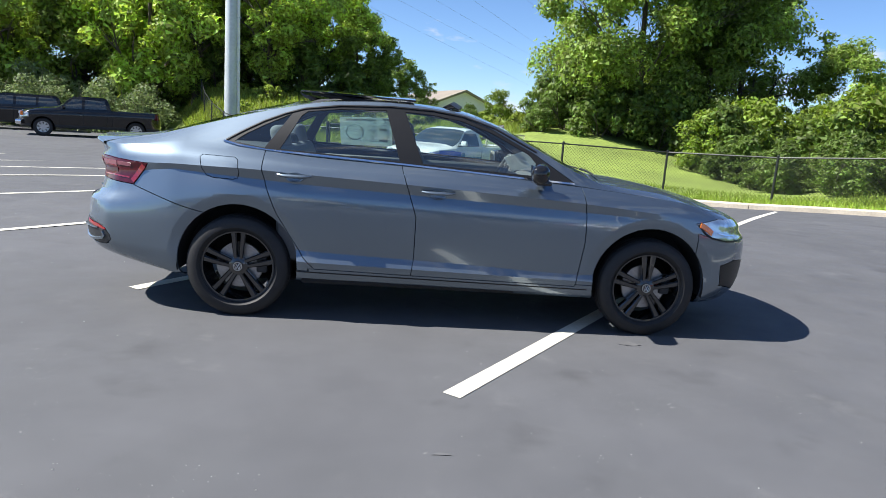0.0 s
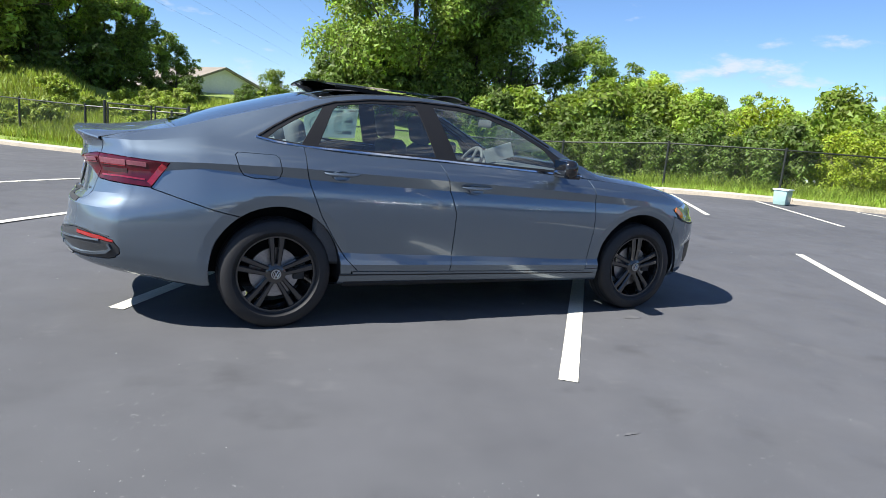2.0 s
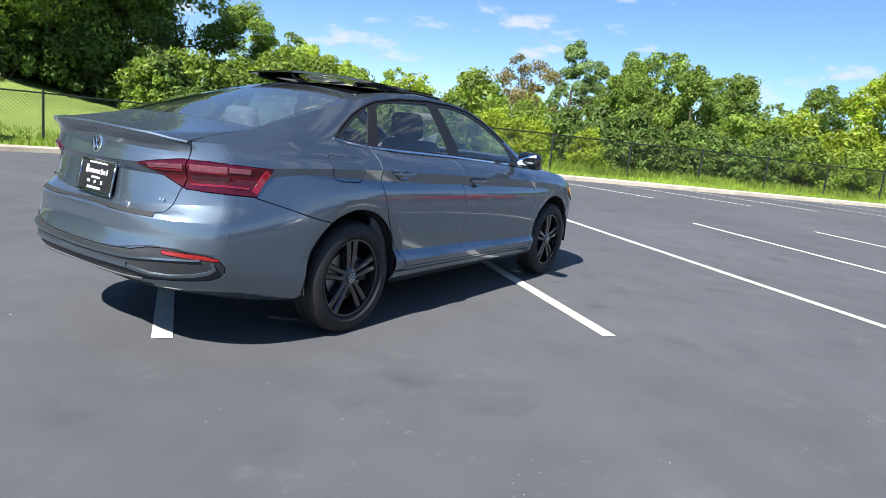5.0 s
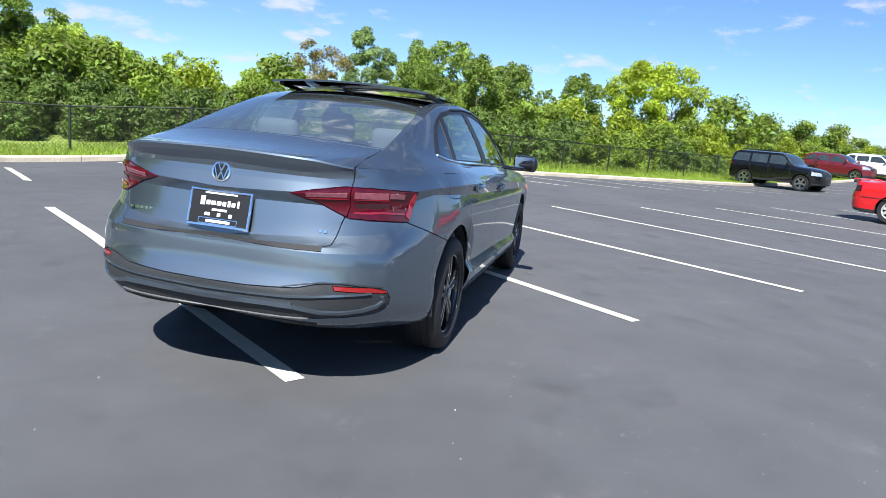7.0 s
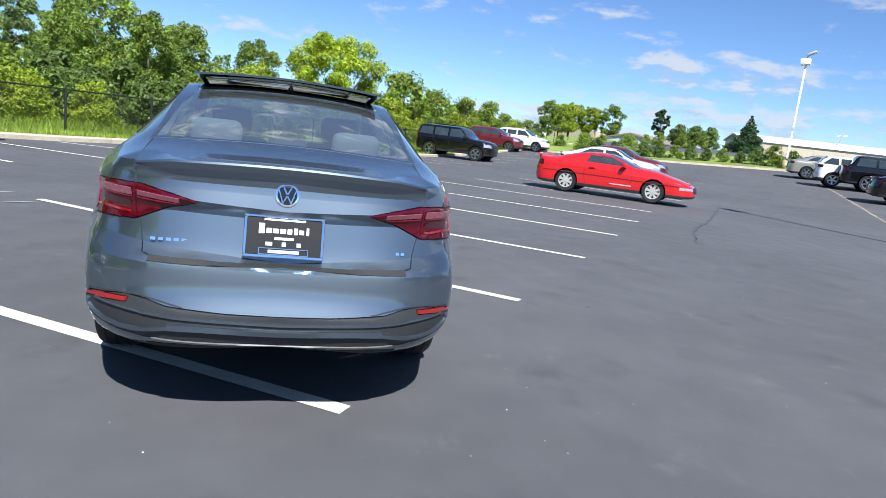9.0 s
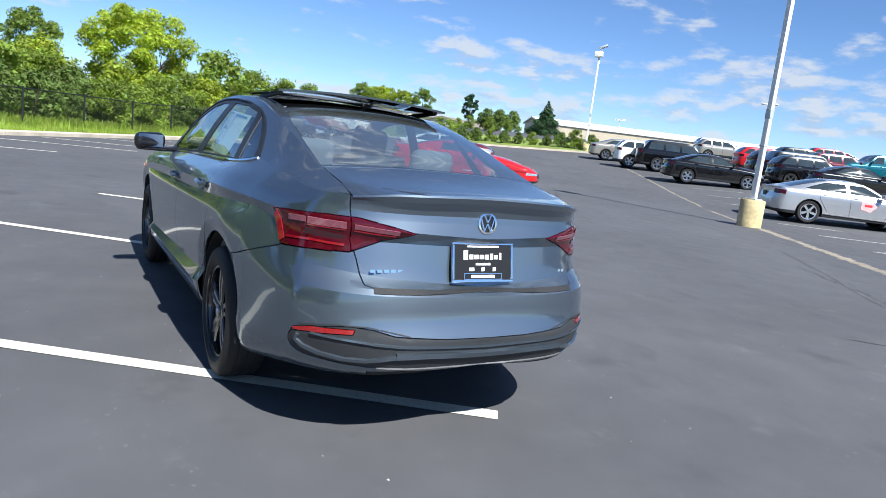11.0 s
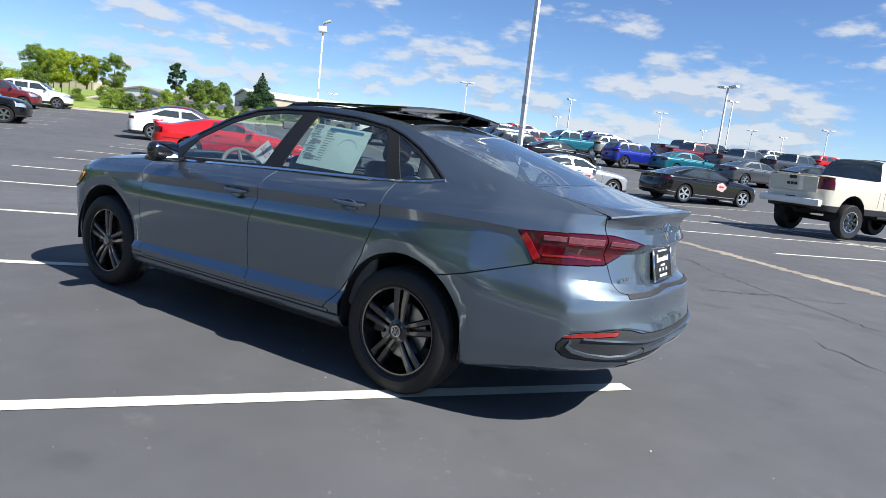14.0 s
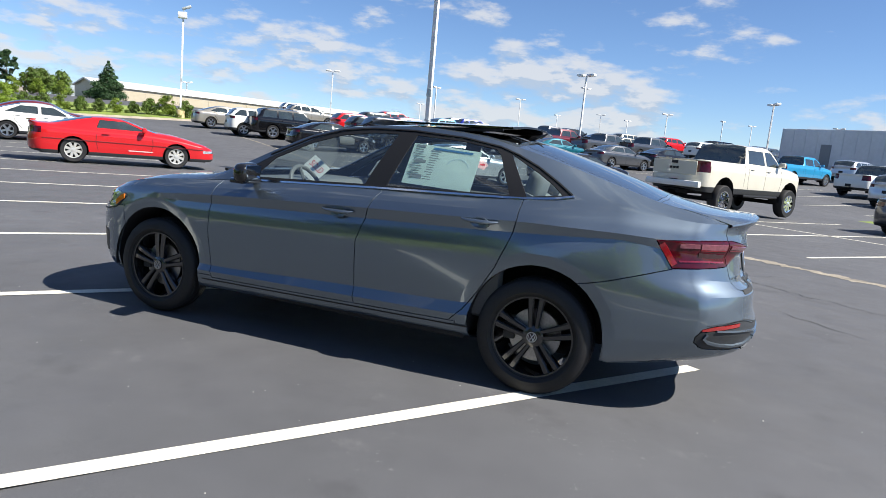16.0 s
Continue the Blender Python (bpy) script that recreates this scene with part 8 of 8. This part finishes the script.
    for x, y, s in ((46.0, -18.0, 0.45), (48.5, -21.0, 0.4), (51, -24.5, 0.35), (53.5, -28, 0.4), (56, -31, 0.35), (58.5, -35, 0.4), (60.5, -38.5, 0.4), (62, -41, 0.5), (64.5, -45.5, 0.5), (66, -49.5, 0.5), (5.2, 35.0, 0.6), (44.6, -8.6, 1.6), (45.5, -11.5, 1.25), (48.5, -14.5, 1.15), (52, -18, 1.1)):
        S1.append((x, y, s, rng.uniform(0, 360)))
    for k, b in enumerate(np.arange(8.5, -7.4, -1.15)):     # hedge on the far verge
        v = ab(50.0 + rng.uniform(-0.8, 0.8), b)
        (S2 if k % 3 else S1).append((v.x, v.y, rng.uniform(0.32, 0.52), rng.uniform(0, 360)))
    b5 = bush("low yellow-green weeds on the bank", 1.1, 1.2, WEED, 65, 2200, 0.12)
    S5 = []
    for k in range(90):
        a = rng.uniform(-42, -12.5)
        v = ab(a, kerb_b(a) + rng.uniform(2.6, 19))
        S5.append((v.x, v.y, rng.uniform(0.45, 0.95), rng.uniform(0, 360)))
    plant(b5, S5)
    plant(b1, S1); plant(b2, S2); plant(b3, S3); plant(b4, S4)
    cf = conifer("dark green conifer beside the lot", 5.6, 3.0, 71, 9000)
    plant(cf, [(65.3, -55.1, 0.80, 0)])
    pn = tree("pine_tree", "thin pine with tufted branches", 6.0, 1.8, NEEDLE, 73, 5200, 0.26, 0.25, 44, "tall")
    plant(pn, [(67.5, -44.3, 0.68, 0)])
    # grass and weeds as loose blades
    rngn = np.random.default_rng(9)

    def blades(name, label, n, area, h, wdt, material):
        V, F = [], []
        A = rngn.uniform(area[0], area[1], n)
        Cc = area[2] + (area[3] - area[2]) * rngn.random(n) ** 1.3
        for i in range(n):
            v = ab(A[i], kerb_b(A[i]) + Cc[i])
            z = ground_z(v.x, v.y)
            q = rngn.uniform(0, 6.283)
            hh = h * rngn.uniform(0.5, 1.3)
            dx, dy = math.cos(q) * wdt, math.sin(q) * wdt
            lx, ly = rngn.normal(0, 0.3 * hh, 2)
            k = len(V)
            V += [(v.x - dx, v.y - dy, z - 0.02), (v.x + dx, v.y + dy, z - 0.02), (v.x + lx, v.y + ly, z + hh)]
            F.append((k, k + 1, k + 2))
        me = bpy.data.meshes.new(name)
        me.from_pydata(V, [], F)
        me.materials.append(material)
        tagged(new(name, me), label, "grass", kind="stuff")

    blades("verge_grass", "short green grass along the kerb", 52000, (-16, 60, 0.2, 5.5), 0.13, 0.014, GRASS_BLADE)
    blades("bank_weeds", "tall yellow-green weeds on the grass bank", 64000, (-44, -13, 1.4, 18), 0.30, 0.035, WEED)
    blades("fence_weeds", "tall weeds along the fence foot", 14000, (2, 60, 2.0, 4.0), 0.32, 0.014, GRASS_BLADE)


nature()


# ---- poles, wires, buildings, small things on the lot ----
POLE_WHITE = mat("white_painted_pole", (0.74, 0.74, 0.72), 0.45, grain=0.08, scale=12, big=0.08, bigscale=1.5)
POLE_GREY = mat("galvanised_pole", (0.48, 0.52, 0.53), 0.5, 0.3, grain=0.1, scale=10, big=0.1, bigscale=1)
BASE_YELLOW = mat("faded_yellow_concrete", (0.52, 0.42, 0.22), 0.85, grain=0.2, scale=15, bump=0.3, big=0.2, bigscale=3)


def light_pole(x, y, height, heads=2, turn=0.0, base=True, z=None, lean=0.0, flood=False):
    p = thing("light_pole", pose(x, y, lot_z(x, y) if z is None else z, 0, lean, turn), "tall white square light pole with box lamp heads", "light pole", "lot light poles")
    if base:
        bm = bmesh.new()
        lathe(bm, [(0.30, -0.1), (0.30, 0.66), (0.28, 0.70), (0.001, 0.70)], 24, "z", close=False)
        part("base", bm, BASE_YELLOW, p, "round faded yellow concrete base")
        bm = bmesh.new()
        box(bm, (0.32, 0.32, 0.03), Matrix.Translation((0, 0, 0.715)), 0.004)
        part("base_plate", bm, POLE_GREY, p)
    bm = bmesh.new()
    z0 = 0.72 if base else 0.0
    vs = box(bm, (0.13, 0.13, height - z0), Matrix.Translation((0, 0, (height + z0) / 2)), 0.012)
    part("shaft", bm, POLE_WHITE, p)
    bm = bmesh.new()
    box(bm, (0.145, 0.145, 0.24), Matrix.Translation((0, 0, z0 + 2.15)), 0.006)
    part("control_box", bm, POLE_GREY, p)
    bm = bmesh.new()
    box(bm, (0.15, 0.15, 0.04), Matrix.Translation((0, 0, z0 + 1.35)), 0.004)
    part("pole_band", bm, POLE_GREY, p)
    if flood:
        bm = bmesh.new()
        box(bm, (0.62, 0.50, 0.42), Matrix.Translation((0.05, 0, height - 0.12)) @ Matrix.Rotation(radians(5), 4, "Y"), 0.04, 2)
        part("lamp_head", bm, POLE_WHITE, p)
        bm = bmesh.new()
        tube(bm, [(0, 0, height + 0.05), (-0.05, 0, height + 0.34)], 0.04, 6)
        box(bm, (0.66, 0.46, 0.14), Matrix.Translation((-0.22, 0, height + 0.44)) @ Matrix.Rotation(radians(24), 4, "Y"), 0.04, 2)
        part("flood_lamp", bm, POLE_GREY, p, "grey tilted flood lamp")
    for k in range(0 if flood else heads):
        s = 1 if k == 0 else -1
        bm = bmesh.new()
        box(bm, (0.72, 0.46, 0.20), Matrix.Translation((s * 0.55, 0, height + 0.02)) @ Matrix.Rotation(radians(-s * 4), 4, "Y"), 0.05, 2)
        tube(bm, [(0, 0, height - 0.05), (s * 0.28, 0, height)], 0.045, 6)
        part("lamp_head", bm, POLE_WHITE, p)
    return p


light_pole(5.86, -14.0, 7.6, 2, 0, lean=0.3, flood=True)
light_pole(35.0, -34.8, 7.6, 2, 40, flood=True)
for x, y, h in ((9.0, -54.8, 6.4), (44.5, -71.0, 6.2), (36.2, -85.8, 6.0), (30.2, -109.5, 6.6), (16.2, -93.5, 7.8), (5.7, -110.7, 5.9), (-6.7, -65.5, 5.6),
                (19.9, -133.0, 6.2), (-2.9, -126.0, 6.2), (73.0, -76.0, 3.6), (59.8, -133.0, 5.8), (16.0, -144.8, 6.0), (-8.6, -146.2, 6.8), (31, -143, 6.0), (-20, -118, 6)):
    light_pole(x, y, h, 2, (x * 37) % 180, base=False)


def utility_pole():
    z = ground_z(-8.7, 27.9)
    p = thing("utility_pole", pose(-8.7, 27.9, z), "thick grey steel utility pole on the grass bank", "utility pole")
    bm = bmesh.new()
    tube(bm, [(0, 0, -0.3), (0, 0, 5), (0, 0, 13)], [0.33, 0.30, 0.24], 16)
    part("shaft", bm, POLE_GREY, p)
    bm = bmesh.new()
    tube(bm, [(0.36, -0.05, 0), (0.33, -0.05, 5), (0.29, -0.05, 12)], 0.07, 8)
    part("conduit", bm, POLE_WHITE, p)
    bm = bmesh.new()
    for z in (1.2, 3.2, 5.2, 7.2):
        box(bm, (0.5, 0.12, 0.05), Matrix.Translation((0.2, -0.05, z)), 0.01)
    part("brackets", bm, POLE_GREY, p)["kind"] = "stuff"


utility_pole()
WIRE = mat("power_cable", (0.10, 0.11, 0.12), 0.6, grain=0.1, scale=5)


def wires():
    """Cables from the bank's pole line away over the trees."""
    w = thing("power_lines", label="thin dark overhead power cables crossing the sky", category="cables")
    for k, (p, q, sag) in enumerate((((-21.2, -3.5, 9.2), (29.5, 105, 3.8), 0.3), ((-16.8, -3.0, 8.0), (28.0, 104.5, 6.6), 0.3), ((-13.3, -2.9, 7.2), (26.5, 104.5, 8.9), 0.3), ((-9.5, -3.0, 6.3), (24.9, 104.5, 11.2), 0.3), ((-5.3, -3.2, 4.4), (25.6, 104.0, 15.3), 0.3))):
        o = Vector((-1.5, -4.8, 1.3))
        p, q = o + 5 * (Vector(p) - o), o + 5 * (Vector(q) - o)
        bm = bmesh.new()
        pts = [p.lerp(q, t) - Vector((0, 0, sag * 4 * t * (1 - t))) for t in np.linspace(0.04, 1, 24)]
        tube(bm, pts, 0.026, 5)
        part("cable", bm, WIRE, w)


wires()
SIDING = mat("pale_vinyl_siding", (0.66, 0.66, 0.68), 0.6, grain=0.05, scale=5, big=0.05, bigscale=0.5)
SHINGLE = mat("brown_roof_shingles", (0.22, 0.19, 0.155), 0.9, grain=0.25, scale=8, bump=0.3, big=0.1, bigscale=1)
METAL_GREY = mat("grey_metal_cladding", (0.56, 0.575, 0.60), 0.45, 0.2, grain=0.06, scale=3, big=0.05, bigscale=0.3)
METAL_TAN = mat("tan_metal_cladding", (0.46, 0.40, 0.29), 0.5, 0.1, grain=0.06, scale=3)
ROOF_WHITE = mat("white_metal_roof", (0.70, 0.70, 0.68), 0.45, 0.1, grain=0.05, scale=3)
DOOR_GREY = mat("grey_steel_door", (0.20, 0.21, 0.22), 0.5, grain=0.05, scale=6)
WINDOW_DARK = mat("dark_window", (0.02, 0.025, 0.03), 0.05, spec=0.7, grain=0.2, scale=1)


def building(name, label, x, y, z, turn, L, W, H, roof=0.0, wall=None, top=None, ribs=0.0, openings=()):
    """Walls with thickness, a gable or flat roof, upright ribs and set-in doors and windows. openings: (side, along, z, w, h, material)."""
    b = thing(name, pose(x, y, z, 0, 0, turn), label, "building")
    for sx, sy, l, w, nm in ((0, -W / 2, L, 0.25, "wall"), (0, W / 2, L, 0.25, "wall"), (-L / 2, 0, 0.25, W - 0.5, "wall"), (L / 2, 0, 0.25, W - 0.5, "wall")):
        bm = bmesh.new()
        box(bm, (l, w, H), Matrix.Translation((sx, sy, H / 2 - 0.3)))
        if ribs and l > 1:
            n = int(l / ribs)
            for k in range(n + 1):
                box(bm, (0.05, 0.03, H), Matrix.Translation((-l / 2 + k * l / n, sy + math.copysign(0.14, sy), H / 2 - 0.3)))
        part(nm, bm, wall, b, smooth=False)
    bm = bmesh.new()
    e = 0.35
    if roof:
        pts = [(-W / 2 - e, H - 0.3 - 0.05), (0, H - 0.3 + roof), (W / 2 + e, H - 0.3 - 0.05), (W / 2 + e, H - 0.3 - 0.22), (0, H - 0.3 + roof - 0.2), (-W / 2 - e, H - 0.3 - 0.22)]
        A = [bm.verts.new((-L / 2 - e, yy, zz)) for yy, zz in pts]
        B = [bm.verts.new((L / 2 + e, yy, zz)) for yy, zz in pts]
        n = len(pts)
        for k in range(n):
            bm.faces.new((A[k], A[(k + 1) % n], B[(k + 1) % n], B[k]))
        bm.faces.new(A[::-1]); bm.faces.new(B)
        bmesh.ops.recalc_face_normals(bm, faces=bm.faces)
        part("roof", bm, top, b, smooth=False)
        for sx in (-1, 1):
            g = bmesh.new()
            v = [g.verts.new((sx * (L / 2), yy, zz)) for yy, zz in ((-W / 2, H - 0.3), (W / 2, H - 0.3), (0, H - 0.35 + roof))]
            v2 = [g.verts.new((sx * (L / 2 - 0.2), yy, zz)) for yy, zz in ((-W / 2, H - 0.3), (W / 2, H - 0.3), (0, H - 0.35 + roof))]
            g.faces.new(v); g.faces.new(v2[::-1])
            for k in range(3):
                g.faces.new((v[k], v2[k], v2[(k + 1) % 3], v[(k + 1) % 3]))
            bmesh.ops.recalc_face_normals(g, faces=g.faces)
            part("gable", g, wall, b, smooth=False)
    else:
        box(bm, (L + 0.2, W + 0.2, 0.25), Matrix.Translation((0, 0, H - 0.25)), 0.04)
        part("roof", bm, top, b, smooth=False)
    for side, al, zz, w, h, m in openings:
        bm = bmesh.new()
        d = W / 2 + 0.14
        if side in "ns":
            s = 1 if side == "n" else -1
            box(bm, (w, 0.06, h), Matrix.Translation((al, s * d, zz)), 0.01)
        else:
            s = 1 if side == "e" else -1
            box(bm, (0.06, w, h), Matrix.Translation((s * (L / 2 + 0.14), al, zz)), 0.01)
        part("window" if m is WINDOW_DARK else "door", bm, m, b, smooth=False)
    return b


building("house", "pale house with a brown shingled gable roof beyond the bank", 3.0, 63.6, -2.9, -70.0, 12, 20.0, 3.3, 4.2, SIDING, SHINGLE, openings=[("e", 1.9, 1.9, 0.9, 1.3, WINDOW_DARK), ("e", -2.0, 1.9, 0.9, 1.3, WINDOW_DARK), ("s", 1, 1.6, 1.1, 1.4, WINDOW_DARK)])
building("cottage", "low house with a tan roof among the trees", 54.5, 37.5, ground_z(54, 37) - 0.2, -40, 13, 8, 2.6, 1.6, SIDING, SHINGLE, openings=[("s", -3, 1.2, 1.0, 1.0, WINDOW_DARK), ("s", 2, 1.2, 1.0, 1.0, WINDOW_DARK)])
building("warehouse", "long tan metal warehouse with a white roof", 70.2, -85.0, 2.9, 66, 46, 10, 2.9, 0.9, METAL_TAN, ROOF_WHITE, 3.0)
building("shed", "large plain grey metal-clad building with a steel door", -26.6, -66.3, 2.75, -38, 34, 16, 3.65, 0.0, METAL_GREY, METAL_GREY, 1.2, openings=[("n", 12.4, 1.05, 1.0, 2.1, DOOR_GREY)])
building("low_building", "low dark-roofed building behind the verge", 82.5, -53.5, 1.4, -52, 20, 8, 2.4, 0.9, METAL_GREY, SHINGLE, 3.0)
building("far_building", "far pale commercial building above the lot", 136.0, -51.5, 2.0, -70, 26, 12, 3.4, 0.0, ROOF_WHITE, ROOF_WHITE, 4.0)
building("far_building", "far tan commercial building above the lot", 112.0, -59.0, 2.0, -60, 18, 10, 3.2, 0.0, METAL_TAN, ROOF_WHITE, 4.0)


# asphalt seam, cracks, chips and stains
SEAM = mat("sandy_joint_grit", (0.24, 0.21, 0.165), 0.9, grain=0.35, scale=20, bump=0.3, big=0.3, bigscale=2)
CRACK = mat("crack_shadow", (0.018, 0.018, 0.019), 0.95, grain=0.2, scale=30)
CHIP = mat("pale_grit", (0.38, 0.38, 0.36), 0.8, grain=0.2, scale=60)
STAIN = mat("oil_stain", (0.068, 0.068, 0.072), 0.70, grain=0.25, scale=8, big=0.3, bigscale=1.2)
SCUFF = mat("pale_tyre_scuff", (0.092, 0.092, 0.095), 0.85, grain=0.3, scale=14, big=0.3, bigscale=2)


def trail(name, label, pts, width, material, seed, z=0.003, step=0.12, wob=0.05, category="crack"):
    """An uneven band along a bent path on the asphalt."""
    rng = random.Random(seed)
    P = []
    for p, q in zip(pts, pts[1:]):
        p, q = Vector(p), Vector(q)
        n = max(1, int((q - p).length / step))
        P += [p.lerp(q, i / n) for i in range(n)]
    P.append(Vector(pts[-1]))
    bm = bmesh.new()
    prev = None
    for i, c in enumerate(P):
        d = (P[min(i + 1, len(P) - 1)] - P[max(i - 1, 0)]).normalized()
        s = Vector((-d.y, d.x))
        f = min(1, i / 3, (len(P) - 1 - i) / 3)
        c = c + s * rng.gauss(0, wob)
        a, b = width * f * rng.uniform(0.3, 1.0), width * f * rng.uniform(0.3, 1.0)
        pair = [bm.verts.new((c.x + s.x * a, c.y + s.y * a, lot_z(c.x, c.y) + z)), bm.verts.new((c.x - s.x * b, c.y - s.y * b, lot_z(c.x, c.y) + z))]
        if prev:
            bm.faces.new((prev[0], prev[1], pair[1], pair[0]))
        prev = pair
    for f in bm.faces:
        f.normal_update()
        if f.normal.z < 0:
            f.normal_flip()
    return tagged(part(name, bm, material, smooth=False), label, category, kind="structure")


def lot_marks():
    trail("pavement_joint", "sandy weathered joint between asphalt sections", [(6.2, -14.5), (3.4, -12.3), (1.4, -10.7), (-0.62, -9.13), (-2.4, -7.7), (-4.6, -6.1), (-7.5, -3.9)], 0.20, SEAM, 1, 0.003, 0.08, 0.02)
    trail("pavement_joint", "sandy weathered joint between asphalt sections", [(6.2, -14.5), (10, -17.6), (16, -22.2), (24, -28.0)], 0.10, SEAM, 2, 0.003, 0.15, 0.02)
    for k, pts in enumerate(([(14.4, -14.6), (8.7, -10.1), (6.3, -8.0), (4.2, -6.6)], [(-0.86, -7.0), (-1.5, -6.1), (-2.3, -5.2), (-3.4, -4.1), (-4.2, -3.6)], [(-1.73, -4.42), (-2.38, -5.0), (-3.3, -5.6)], [(1.2, -8.4), (-0.3, -7.4), (-1.4, -6.5)], [(-2.9, -3.0), (-3.6, -2.2)])):
        trail("asphalt_crack", "thin wandering crack in the asphalt", pts, 0.008, CRACK, 10 + k, 0.0035, 0.10, 0.03)
    trail("worn_line", "worn ghost of a painted line", [(2.6, -10.2), (0.6, -8.3), (-1.0, -6.6)], 0.035, SCUFF, 30, 0.004, 0.2, 0.01, "road line")
    trail("worn_line", "worn pale line end with cracked paint", [(-1.55, -4.30), (-2.1, -4.75), (-2.5, -5.07)], 0.03, SCUFF, 31, 0.0042, 0.15, 0.01, "road line")
    trail("worn_line", "worn ghost of a painted line", [(3.1, 2.95), (3.32, 2.63)], 0.05, LINE_WORN, 32, 0.004, 0.1, 0.004, "road line")
    trail("worn_line", "worn ghost of a painted line", [(3.7, 3.6), (4.0, 3.1)], 0.05, LINE_WORN, 33, 0.004, 0.1, 0.004, "road line")
    rng = random.Random(77)
    for k, (x, y, w, l, q) in enumerate(((1.20, -1.06, 0.10, 0.16, 0), (-0.1, -2.58, 0.05, 0.10, 0.5))):
        trail("paint_spot", "small pale spot on the asphalt", [(x - l / 2, y), (x, y + 0.01), (x + l / 2, y)], w, SCUFF, 40 + k, 0.0032, 0.04, 0.004, "stain")
    for k, (x, y, w, l, q) in enumerate(((-2.05, 0.42, 0.02, 0.12, 0.1), (-3.55, 1.05, 0.02, 0.09, 1.0))):
        c, s = math.cos(q), math.sin(q)
        trail("oil_stain", "dark dried stain on the asphalt", [(x - c * l / 2, y - s * l / 2), (x, y), (x + c * l / 2, y + s * l / 2)], w, STAIN, 50 + k, 0.003, 0.06, 0.01, "stain")
    # loose grit
    V, F = [], []
    for k in range(620):
        q, d = rng.uniform(0, 6.283), 1.0 + 8 * rng.random() ** 0.8
        x, y, r = d * math.cos(q) - 1.5, d * math.sin(q), rng.uniform(0.0014, 0.0040) * (1 + 0.6 * (rng.random() < 0.1))
        i = len(V)
        V += [(x - r, y - r * 0.7, 0.001), (x + r, y - r * 0.5, 0.001), (x + r * 0.8, y + r, 0.001), (x - r * 0.7, y + r * 0.8, 0.001), (x, y, 0.001 + r)]
        F += [(i, i + 1, i + 4), (i + 1, i + 2, i + 4), (i + 2, i + 3, i + 4), (i + 3, i, i + 4)]
    for cx, cy, n, sp in ((-1.43, 1.20, 16, 0.07), (-1.59, 1.33, 12, 0.06), (-1.68, 1.16, 18, 0.10), (-1.96, 1.11, 10, 0.05), (-1.81, 1.76, 14, 0.05), (-1.03, -2.82, 26, 0.12), (-1.72, -2.70, 40, 0.30), (-2.23, -2.35, 24, 0.20), (0.55, -2.55, 26, 0.16), (-2.9, 2.9, 20, 0.14)):
        for k in range(n):
            x, y, r = cx + rng.gauss(0, sp), cy + rng.gauss(0, sp * 0.7), rng.uniform(0.001, 0.0032)
            i = len(V)
            V += [(x - r, y - r * 0.5, 0.0012), (x + r, y - r * 0.6, 0.0012), (x + r * 0.7, y + r * 0.6, 0.0012), (x - r * 0.8, y + r * 0.5, 0.0012), (x, y, 0.0012 + r * 0.3)]
            F += [(i, i + 1, i + 4), (i + 1, i + 2, i + 4), (i + 2, i + 3, i + 4), (i + 3, i, i + 4)]
    me = bpy.data.meshes.new("loose_grit")
    me.from_pydata(V, [], F)
    me.materials.append(CHIP)
    tagged(new("loose_grit", me), "scattered pale grit on the asphalt", "grit", kind="stuff")


lot_marks()


def litter():
    b = thing("plastic_bin", pose(12.0, 6.3, lot_z(12, 6.3), 0, 0, 20), "small pale translucent plastic tub by the kerb", "tub")
    bm = bmesh.new()
    box(bm, (0.42, 0.32, 0.36), Matrix.Translation((0, 0, 0.18)), 0.03, 2)
    for v in bm.verts:
        v.co.x *= 0.88 + 0.12 * v.co.z / 0.36
        v.co.y *= 0.88 + 0.12 * v.co.z / 0.36
    part("tub", bm, mat("pale_plastic", (0.30, 0.44, 0.42), 0.25, grain=0.1, scale=10), b)
    bm = bmesh.new()
    box(bm, (0.46, 0.36, 0.03), Matrix.Translation((0, 0, 0.365)), 0.012, 2)
    part("lid", bm, mat("pale_lid", (0.62, 0.70, 0.70), 0.4, grain=0.1, scale=10), b)
    cone_o = mat("orange_cone", (0.75, 0.16, 0.03), 0.6, grain=0.1, scale=10)
    for i, (x, y) in enumerate(((-10.6, -66.5), (-11.2, -66.8), (-12.4, -60.0))):
        c = thing("traffic_cone", pose(x, y, lot_z(x, y)), "orange traffic cone with a white band", "cone", "traffic cones")
        bm = bmesh.new()
        lathe(bm, [(0.15, 0.03), (0.10, 0.28), (0.03, 0.72), (0.001, 0.72)], 16, "z", close=False)
        box(bm, (0.38, 0.38, 0.035), Matrix.Translation((0, 0, 0.018)), 0.008)
        part("cone", bm, cone_o, c)
        bm = bmesh.new()
        lathe(bm, [(0.093, 0.33), (0.068, 0.50)], 16, "z", close=False)
        part("band", bm, WHITE_LETTER, c)


litter()
